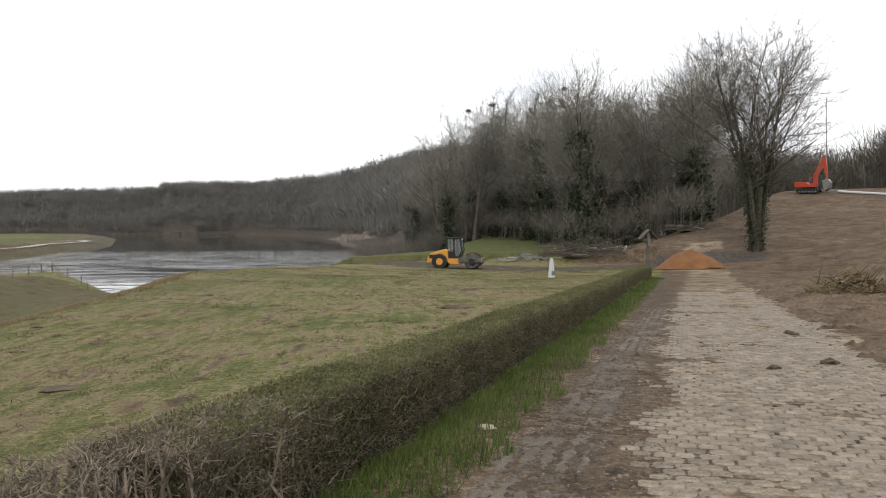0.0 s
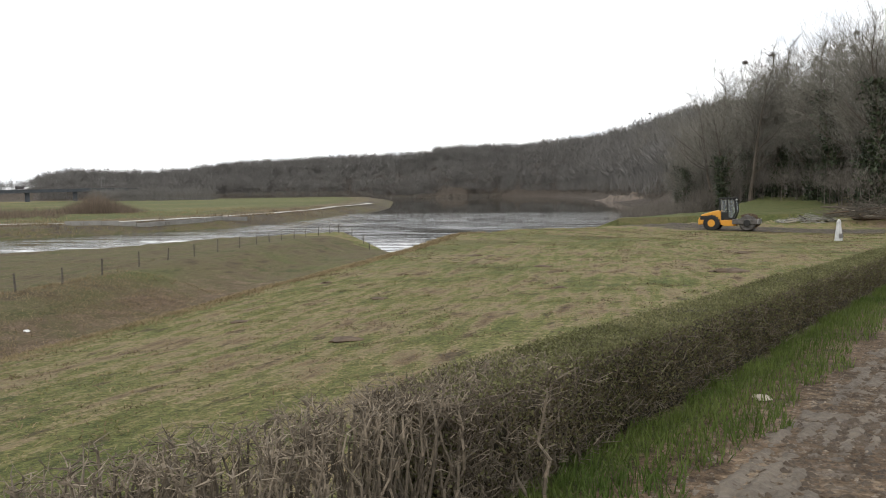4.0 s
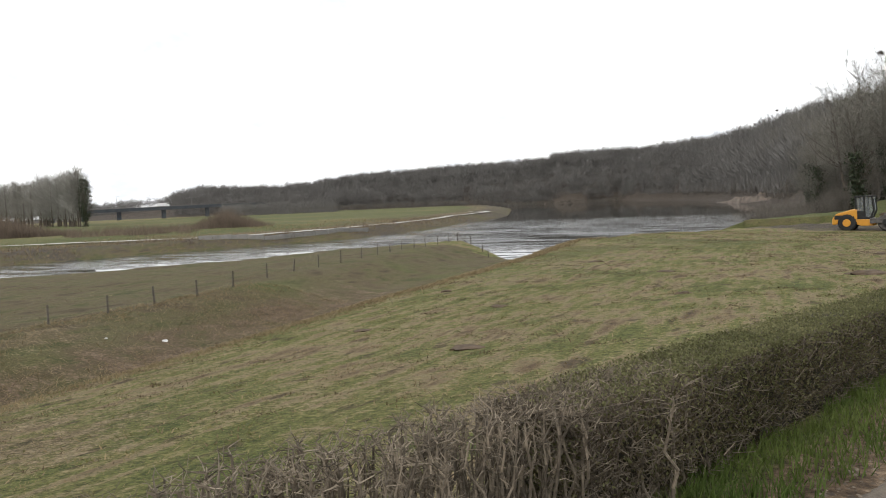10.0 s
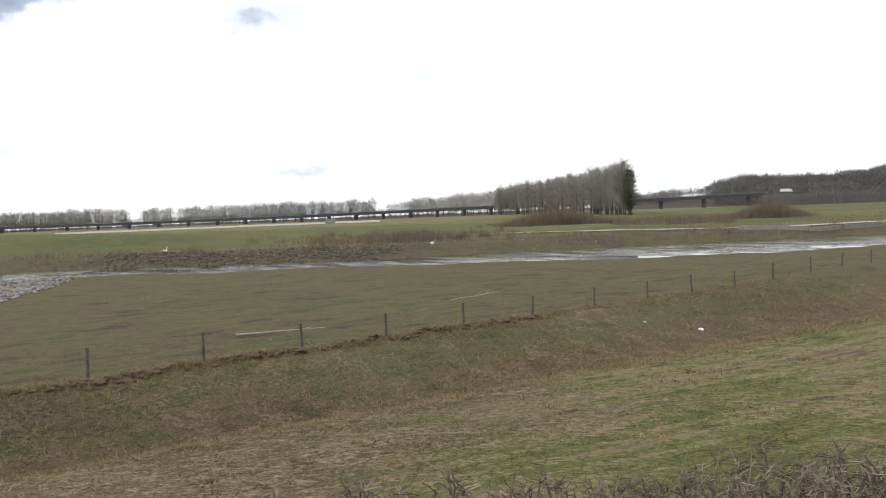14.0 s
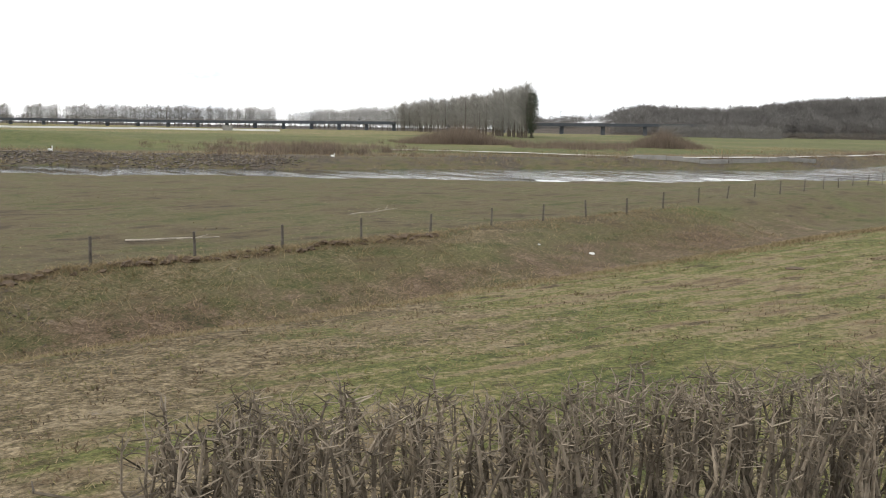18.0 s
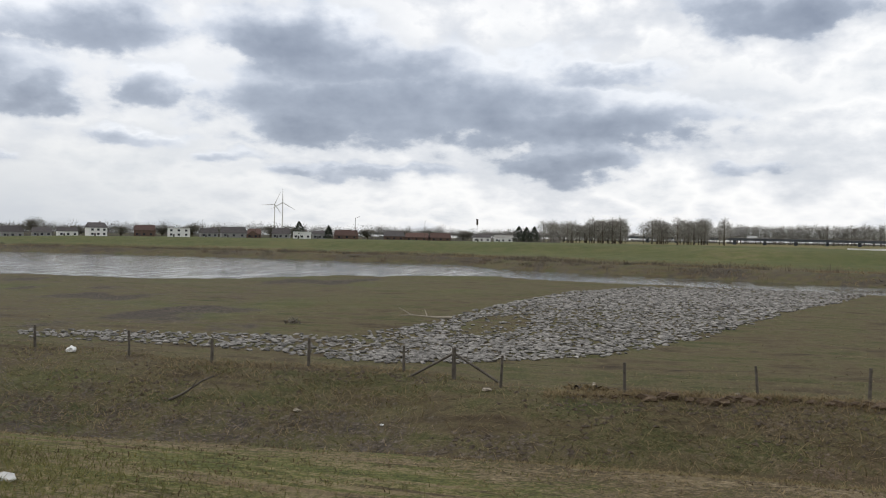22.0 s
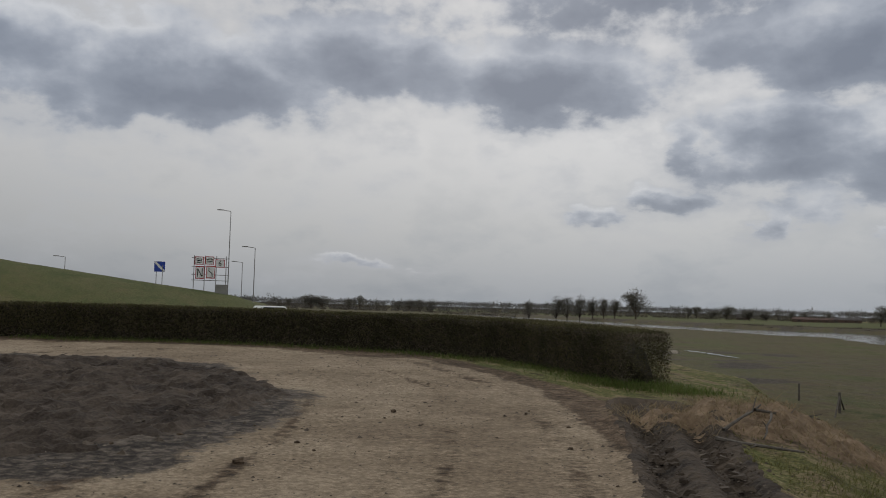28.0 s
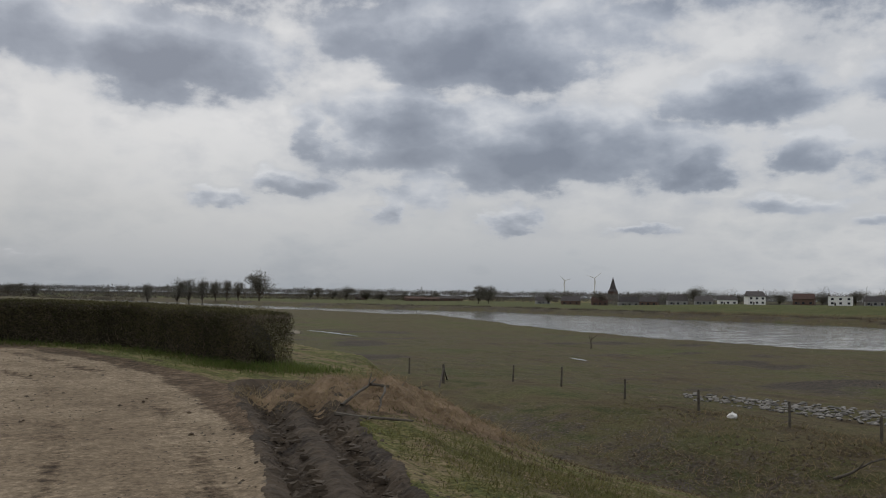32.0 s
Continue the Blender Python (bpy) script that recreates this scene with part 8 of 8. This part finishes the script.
GREY_WALL = mottled("grey_render", (0.20, 0.20, 0.20), (0.33, 0.33, 0.32), 1, 0.9, 0.1)
for spec in ((125.0, 470, 11, 9, 5.4, 3.4, WHITE, ROOF_DARK, "white two-storey house with a dark hipped roof", 18), (126.6, 480, 12, 8, 3.2, 2.6, WHITE, ROOF_DARK, "low white house with a dark roof", 8),
             (122.2, 480, 13, 9, 4.0, 3.6, BRICK_RED, ROOF_RED, "brick house with a red tiled roof", -6), (120.2, 470, 14, 8, 5.6, 0.3, WHITE, CONCRETE, "white flat-roofed modern house", 0),
             (116.9, 490, 17, 10, 3.0, 4.4, GREY_WALL, ROOF_DARK, "grey bungalow with a long dark roof", 5), (115.6, 480, 9, 9, 3.0, 3.4, BRICK_RED, ROOF_RED, "small brick house with a red gabled front", 0),
             (113.9, 500, 12, 8, 3.0, 4.2, GREY_WALL, ROOF_DARK, "grey house with a steep dark roof", -8), (112.6, 470, 12, 8, 4.6, 0.3, WHITE, CONCRETE, "white flat-roofed house with large windows", 0),
             (111.5, 475, 9, 8, 3.6, 2.0, GREY_WALL, ROOF_DARK, "blue grey clad house beside the white house", 4), (109.8, 480, 16, 9, 2.6, 3.8, BRICK_RED, ROOF_RED, "farmhouse with a broad red roof", 8),
             (129.6, 520, 14, 9, 3.4, 4.2, GREY_WALL, ROOF_DARK, "grey farm building with a dark roof", 10), (131.3, 540, 13, 9, 3.2, 4.0, BRICK_RED, ROOF_DARK, "brick house with a dark tiled roof", -10),
             (132.6, 560, 15, 9, 3.2, 4.4, GREY_WALL, ROOF_DARK, "grey house with a dark tiled roof", 14), (134.4, 620, 14, 9, 3.4, 4.4, BRICK_RED, ROOF_RED, "brick house with a red roof", 6),
             (136.2, 640, 17, 10, 3.4, 4.6, BRICK_RED, ROOF_DARK, "brick farmhouse with a dark roof", -5), (138.0, 660, 13, 9, 3.2, 4.0, GREY_WALL, ROOF_DARK, "grey barn with a dark roof", 9),
             (106.7, 520, 15, 9, 3.0, 4.0, BRICK_RED, ROOF_DARK, "brick house among bare garden trees", 3), (105.2, 540, 18, 9, 2.8, 3.6, BRICK_RED, ROOF_RED, "red brick house with a red roof", -5),
             (103.7, 540, 16, 9, 2.8, 3.6, BRICK_RED, ROOF_RED, "long brick barn with a red roof", 5), (101.0, 500, 13, 9, 3.0, 2.4, WHITE, ROOF_DARK, "white barn with a dark open doorway", 0),
             (99.6, 510, 14, 9, 3.4, 1.8, WHITE, CONCRETE, "pale low industrial shed", 0), (145.8, 780, 40, 10, 3.0, 2.2, BRICK_RED, ROOF_RED, "long low brick farm building", 0),
             (144.0, 800, 30, 10, 3.0, 2.4, BRICK_RED, ROOF_DARK, "long low farm building with a dark roof", 0), (149.8, 820, 12, 9, 3.0, 4.0, BRICK_RED, ROOF_DARK, "brick house on the far plain", 0),
             (118.4, 510, 12, 9, 3.0, 3.6, GREY_WALL, ROOF_DARK, "grey house behind garden shrubs", 7), (128.0, 500, 12, 9, 2.8, 3.4, GREY_WALL, ROOF_DARK, "dark house behind garden shrubs", 3)):
    house(*spec)
house(115.7, 468, 8, 6, 2.4, 3.2, BRICK_RED, ROOF_RED, "small red brick gabled house", 0, 2, True)

# church
t = tagged(new("church"), "distant brick church with a tall dark slate spire", "church")
g = Geo()
g.box(0, 0, 6, 9, 9, 18)
g.put("tower", BRICK_RED, t)
g = Geo()
g.tube((0, 0, 15), (0, 0, 18.5), 6.8, 4.4, 8)
g.tube((0, 0, 18.5), (0, 0, 34), 4.4, 0.1, 8)
g.put("spire", ROOF_DARK, t)
g = Geo()
g.box(18, 0, 4, 28, 12, 14)
g.put("nave", BRICK_RED, t)
x, y = polar(133.55, 1180)
t.matrix_basis = pose(x, y, float(height(x, y)) - 2)


def turbine(az, r, hub, turn, label):
    t = tagged(new("wind_turbine"), label, "wind turbine", "wind turbines")
    x, y = polar(az, r)
    z = float(height(x, y))
    g = Geo()
    g.tube((0, 0, -2), (0, 0, hub), 2.4, 1.4, 12)
    g.put("tower", WHITE, t)
    g = Geo()
    g.box(0, 2, hub + 0.5, 3.4, 8, 3.2)
    soften(g.put("nacelle", WHITE, t), 0.5)
    rot = new("rotor")
    rot.parent = t
    rot.matrix_basis = pose(0, -3, hub + 0.5)
    g = Geo()
    g.tube((0, -1.2, 0), (0, 1.2, 0), 0.8, 1.5, 10)
    g.put("hub", WHITE, rot)
    for k in range(3):
        a = radians(120 * k)
        b = Geo()
        ln = hub * 0.42
        d = Vector((math.sin(a), 0, math.cos(a)))
        b.tube(d * 1.0, d * ln * 0.25, 1.1, 1.5, 6)
        b.tube(d * ln * 0.25, d * ln, 1.5, 0.35, 6)
        b.put("blade", WHITE, rot)
    t.matrix_basis = pose(x, y, z, 0, 0, turn)
    return rot


ROTORS = [turbine(113.85, 2600, 96, 114, "white wind turbine behind the village"), turbine(114.35, 3000, 104, 114, "white wind turbine behind the village"),
          turbine(134.7, 3200, 74, 135, "white wind turbine beyond the church"), turbine(136.6, 3600, 72, 137, "white wind turbine beyond the church")]

# lamp standard with a drooping arm, masts in the village
for az, r, tall, arm in ((109.2, 430, 10.5, 2.2), (101.3, 470, 11.5, 0.0), (104.7, 520, 11, 1.2), (118.8, 500, 9, 0.5)):
    x, y = polar(az, r)
    z = float(height(x, y))
    g = Geo()
    g.tube((x, y, z - 0.5), (x, y, z + tall), 0.14, 0.09, 6)
    if arm:
        g.tube((x, y, z + tall), (x - arm, y + arm * 0.6, z + tall + 0.9), 0.09, 0.08, 5)
    else:
        g.box(x, y, z + tall * 0.9, 0.9, 0.9, 3.2)
    tagged(g.put("mast", BARK), "slender dark mast among the houses", "mast")

# ---- motorway embankment behind the south hedge ----


def lamp_post(az, r, tall, arm=1.7):
    t = tagged(new("street_lamp"), "tall slim grey street lamp on the embankment", "street lamp", "embankment lamps")
    x, y = polar(az, r)
    g = Geo()
    g.tube((0, 0, -1), (0, 0, tall), 0.075, 0.045, 8)
    g.put("pole", STEEL, t)
    g = Geo()
    g.tube((0, 0, tall), (-arm * 0.6, 0, tall + 0.12), 0.05, 0.04, 6)
    a = g.put("arm", STEEL, t)
    g = Geo()
    g.box(-arm * 0.8, 0, tall + 0.14, 0.8, 0.26, 0.12)
    soften(g.put("lamp_head", STEEL, t), 0.03)
    t.matrix_basis = pose(x, y, float(height(x, y)), 0, 0, az)
    return t


LAMPS = [(182.25, 120, 5.6), (180.65, 122, 3.35), (181.4, 150, 2.4), (191.8, 150, 2.3)]
for az, r, el in LAMPS:
    x, y = polar(az, r)
    lamp_post(az, r, EYE + r * math.tan(radians(el)) - float(height(x, y)))


def board(x0, el, wide, high, r, az, parent, mark):
    """A road sign panel facing the road, with its mark."""
    g = Geo()
    g.box(0, 0, 0, wide, 0.06, high)
    b = g.put("panel", SIGN_RED, parent, "white panel with a red border")
    bx, by = polar(az, r)
    b.matrix_basis = pose(bx, by, EYE + r * math.tan(radians(el)), 0, 0, az)
    g = Geo()
    g.box(0, -0.035, 0, wide * 0.84, 0.02, high * 0.84)
    g.put("face", WHITE, b)
    if mark == "6":
        cu = bpy.data.curves.new("digit", "FONT")
        cu.body, cu.size, cu.align_x, cu.align_y, cu.extrude = "6", high * 0.8, "CENTER", "CENTER", 0.005
        tmp = new("tmp", cu)
        me = bpy.data.meshes.new_from_object(tmp.evaluated_get(bpy.context.evaluated_depsgraph_get()))
        bpy.data.objects.remove(tmp)
        me.materials.append(BLACK)
        o = new("digit", me)
        o.parent = b
        o.matrix_basis = pose(0, -0.055, 0, 90)
        return b
    k = Geo()
    for (ax, az_), (cx, cz) in mark:
        k.tube((ax * wide, -0.05, az_ * high), (cx * wide, -0.05, cz * high), 0.05, 0.05, 4)
    k.put("symbol", BLACK, b)
    return b


def sign_frame():
    t = tagged(new("road_sign"), "scaffold with five white and red edged road works panels", "road sign")
    R = 112.0
    p = R * math.tan(radians(0.0366))
    bars = ([((-0.3, 0.2), (0.3, 0.2)), ((-0.3, 0.0), (0.3, 0.0)), ((-0.25, -0.2), (0.25, -0.2))], [((-0.35, 0.05), (-0.1, 0.2)), ((-0.1, 0.2), (0.15, 0.2)), ((0.15, 0.2), (0.35, 0.05)), ((-0.3, -0.2), (0.3, -0.1))],
            [((-0.25, -0.35), (-0.25, 0.3)), ((-0.25, 0.3), (0.2, -0.3)), ((0.25, -0.3), (0.25, 0.35))], [((-0.2, 0.35), (-0.2, 0.1)), ((-0.2, 0.1), (0.15, -0.1)), ((0.15, -0.1), (0.2, -0.38))])
    for az, el, w_, h_, m in ((184.05, 2.42, 15, 14, bars[0]), (183.42, 2.45, 15, 14, bars[1]), (183.98, 1.68, 15, 22, bars[2]), (183.33, 1.72, 15, 22, bars[3]), (182.78, 2.28, 16, 14, "6")):
        board(0, el, w_ * p, h_ * p, R, az, t, m)
    for az in (184.35, 183.7, 183.0, 182.4):
        x, y = polar(az, R + 0.2)
        g = Geo()
        g.tube((x, y, float(height(x, y)) - 0.5), (x, y, EYE + R * math.tan(radians(2.75))), 0.05, 0.05, 6)
        g.put("upright", STEEL, t)
    for el in (1.2, 1.55, 2.05, 2.6):
        g = Geo()
        a, b = polar(184.5, R + 0.3), polar(182.2, R + 0.3)
        z = EYE + R * math.tan(radians(el))
        g.tube((*a, z), (*b, z), 0.04, 0.04, 5)
        g.put("rail", STEEL, t)
    x, y = polar(182.65, R)
    g = Geo()
    g.box(x, y, float(height(x, y)) + 0.5, 1.4, 0.8, 1.2, 3)
    g.put("counterweight", CONCRETE, t)


sign_frame()
t = tagged(new("road_sign"), "square blue motorway sign with a white diagonal bar", "road sign")
R = 112.0
x, y = polar(186.4, R)
z = EYE + R * math.tan(radians(1.95))
g = Geo()
g.box(0, 0, 0, 1.25, 0.06, 1.25)
b = g.put("panel", BLUE, t)
b.matrix_basis = pose(x, y, z, 0, 0, 186.4)
g = Geo()
g.v = [(-0.6, -0.04, 0.6), (-0.42, -0.04, 0.6), (0.6, -0.04, -0.42), (0.6, -0.04, -0.6), (0.42, -0.04, -0.6), (-0.6, -0.04, 0.42)]
g.f = [(0, 1, 2, 3, 4, 5)]
g.put("diagonal_bar", WHITE, b)
for o in (-0.35, 0.35):
    g = Geo()
    g.tube((x + o, y, z - 2.2), (x + o, y, z + 0.2), 0.045, 0.045, 6)
    g.put("leg", STEEL, t)


def vehicle(name, ln, hgt, paint, label, cat):
    """A far vehicle: body, cab glass and wheels; it drives along +x."""
    t = tagged(new(name), label, cat)
    if cat == "truck":
        g = Geo()
        g.box(-1.2, 0, hgt / 2 + 0.5, ln - 2.6, 2.5, hgt - 0.6)
        g.put("trailer", paint, t)
        soften(prism([(ln / 2 - 2.3, 0.5), (ln / 2 - 2.3, hgt * 0.85), (ln / 2 - 0.5, hgt * 0.8), (ln / 2, 1.6), (ln / 2, 0.5)], -1.2, 1.2).put("cab", RED if name == "red_truck" else WHITE, t), 0.1)
    else:
        soften(prism([(-ln / 2, 0.35), (-ln / 2, 0.9), (-ln * 0.36, 1.0), (-ln * 0.22, hgt), (ln * 0.12, hgt), (ln * 0.27, 0.95), (ln / 2, 0.8), (ln / 2, 0.35)], -0.85, 0.85).put("body", paint, t), 0.08)
        g = prism([(-ln * 0.33, 1.0), (-ln * 0.21, hgt - 0.08), (ln * 0.11, hgt - 0.08), (ln * 0.24, 0.98)], -0.86, 0.86)
        g.put("window", GLASS, t)
    for x in ((-ln * 0.4, -ln * 0.3, ln * 0.36) if cat == "truck" else (-ln * 0.31, ln * 0.31)):
        for y in (-0.8, 0.8):
            w = wheel_geo(0.48 if cat == "truck" else 0.32, 0.3, 14).put("wheel", BLACK, t)
            w.matrix_basis = pose(x, y * (1.4 if cat == "truck" else 1), 0.48 if cat == "truck" else 0.32)
    return t


x, y = polar(179.8, 60)
v_ = vehicle("parked_car", 4.6, 1.9, WHITE, "white car roof showing beyond the dark hedge", "car")
v_.matrix_basis = pose(x, y, EYE - 60 * math.tan(radians(0.45)) - 1.75, 0, 0, 20)
TRAFFIC = [(vehicle("truck", 14, 3.9, WHITE, "white lorry driving along the viaduct", "truck"), 56.7, 1.25), (vehicle("truck", 12, 3.8, WHITE, "white lorry crossing the motorway bridge", "truck"), 50.6, -1.2),
           (vehicle("van", 6, 2.6, WHITE, "white van crossing the motorway bridge", "car"), 34.4, 1.1), (vehicle("car", 4.4, 1.5, WHITE, "pale car crossing the motorway bridge", "car"), 18.2, 1.1),
           (vehicle("truck", 10, 3.4, ROOF_DARK, "dark lorry crossing the motorway bridge", "truck"), 43.7, -1.2), (vehicle("car", 4.4, 1.5, STEEL, "grey car on the viaduct", "car"), 46.0, 1.3)]


# rank straw and tufts along the far bank
rng = np.random.default_rng(77)
ln_ = Line([FAR_BANK[i] for i in range(3, 15)])
n = 30000
dd = rng.random(n) * ln_.total
px, py = np.interp(dd, ln_.d, ln_.p[:, 0]), np.interp(dd, ln_.d, ln_.p[:, 1])
off = 2 + 58 * rng.random(n) ** 1.6
xs, ys = px - off * 0.92 + rng.normal(0, 2, n), py - off * 0.25 + rng.normal(0, 2, n)
ok = ~inside(xs, ys, RIVER) & (wavy(xs, ys, 9, 4) > -0.25)
blades("bank_straw", xs[ok], ys[ok], 0.75, 1.2, 0.05, BLADE_DRY, "rank dry straw along the far river bank", "grass", 78)
thicket([(float(px[i]) - 4 - 14 * random.random(), float(py[i])) for i in range(0, 2600, 12)], 1.8, "scattered low scrub on the far river bank", 79, SHRUB, 26)

# crows' nests in the wood edge, a slim mast and a pale pipe on the spoil slope
for i, (az, el, r) in enumerate(((-5.45, 7.4, 170), (-7.0, 7.75, 167), (-11.6, 8.7, 159), (0.19, 4.6, 400), (-11.5, 7.9, 159))):
    random.seed(500 + i)
    g = Geo()
    x, y = polar(az, r)
    z = EYE + r * math.tan(radians(el))
    for _ in range(160):
        d = Vector((random.gauss(0, 1), random.gauss(0, 1), random.gauss(0, 0.7))).normalized() * random.uniform(0.15, 0.5)
        g.blade(Vector((x, y, z)) + d, Vector((x, y, z)) + d + Vector((random.gauss(0, 0.3), random.gauss(0, 0.3), random.gauss(0, 0.2))), 0.05)
    tagged(g.put("nest", BARK), "dark bird nest of twigs high in a bare tree", "bird nest", "nests in the wood edge")
x, y = polar(-27.25, 150)
z = float(height(x, y))
g = Geo()
g.tube((x, y, z - 0.5), (x, y, EYE + 150 * math.tan(radians(7.5))), 0.09, 0.05, 6)
tagged(g.put("mast", STEEL), "slim grey mast standing behind the excavator", "mast")
g = Geo()
a, b = polar(-27.9, 138), polar(-31.2, 132)
g.tube((*a, float(height(*a)) + 0.22), (*b, float(height(*b)) + 0.22), 0.2, 0.2, 10)
tagged(g.put("pipe", PALE_W), "long pale pipe lying on top of the spoil slope", "pipe")
# ---- cobbled pavement ----


def pavement():
    rng = np.random.default_rng(33)
    p = tagged(new("pavement"), "worn muddy cobbled road of pale sett stones", "road", kind="structure")

    def sett(seed):
        r = np.random.default_rng(seed)
        a, b, h = 0.089 * r.uniform(0.92, 1.06), 0.096 * r.uniform(0.9, 1.04), 0.020
        g = Geo()
        for z, k in ((-0.05, 1.0), (h * 0.55, 1.0), (h, 0.86)):
            for sx, sy in ((-1, -0.7), (-0.7, -1), (0.7, -1), (1, -0.7), (1, 0.7), (0.7, 1), (-0.7, 1), (-1, 0.7)):
                g.v.append((sx * a * k + r.normal(0, 0.004), sy * b * k + r.normal(0, 0.003), z))
        g.f = [tuple(range(16, 24))] + [(i + j * 8, (i + 1) % 8 + j * 8, (i + 1) % 8 + j * 8 + 8, i + j * 8 + 8) for j in (0, 1) for i in range(8)]
        return g

    kinds = [sett(i) for i in range(6)]
    data = []
    for g in kinds:
        me = bpy.data.meshes.new("cobble")
        me.from_pydata(g.v, [], g.f)
        me.materials.append(COBBLE)
        data.append(me)
    spots = []
    s, row = -2.0, 0
    while s < 42:
        w = -0.58 + (row % 2) * 0.095 + rng.normal(0, 0.01)
        while w < 3.3:
            spots.append((s + rng.normal(0, 0.006) + 0.03 * math.sin(w * 2.2), w + rng.normal(0, 0.008)))
            w += 0.19
        s += 0.205
        row += 1
    S, W = np.array(spots).T
    x, y = S * UX + W * NX, S * UY + W * NY
    sunk = 0.42 + 0.5 * wavy(x, y, 0.8, 7) + 0.65 * ss(0.0, -0.6, W) + 0.2 * np.exp(-((W - 0.3) / 0.25) ** 2) + 0.3 * np.exp(-((W - 1.75) / 0.3) ** 2) + ss(2.4, 3.4, W) * 0.9 + ss(18, 36, S) * 0.25 + 0.7 * ss(1.2, -2.0, S)
    ok = (sunk < 0.92 + rng.normal(0, 0.12, len(S)))
    x, y, S, sunk = x[ok], y[ok], S[ok], sunk[ok]
    z = height(x, y) - 0.006 - 0.012 * np.clip(sunk, 0, 1) + rng.normal(0, 0.0025, len(x))
    turn = math.degrees(math.atan2(NY, NX))
    rest = Geo()
    near = np.argsort(np.abs(S - 5.9))[:300]
    pick = set(near.tolist())
    for i in range(len(x)):
        k, a = int(rng.integers(6)), turn + rng.normal(0, 2.5)
        if i in pick:
            o = new("cobble", data[k])
            o.parent = p
            o.matrix_basis = pose(x[i], y[i], z[i], rng.normal(0, 1.5), rng.normal(0, 1.5), a)
            continue
        ca, sa, n0 = math.cos(radians(a)), math.sin(radians(a)), len(rest.v)
        rest.v += [(x[i] + px * ca - py * sa, y[i] + px * sa + py * ca, z[i] + pz) for px, py, pz in kinds[k].v]
        rest.f += [tuple(n0 + j for j in f) for f in kinds[k].f]
    tagged(rest.put("cobble_rest", COBBLE, p), kind="stuff")


pavement()


def motions():
    """Traffic on the viaduct and the slow turning of the wind turbines."""
    for ob, az0, rate in TRAFFIC:
        rows = []
        for k in range(33):
            az = az0 + rate * k
            x, y, z = deck_at(az)
            rows.append((float(k), pose(x, y, z, 0, 0, az + (180 if rate > 0 else 0))))
        walk(ob, rows)
    for i, rot in enumerate(ROTORS):
        base = rot.matrix_basis.copy()
        walk(rot, [(k * 0.5, base @ pose(0, 0, 0, 0, 30 * k + 25 * i)) for k in range(65)])


motions()
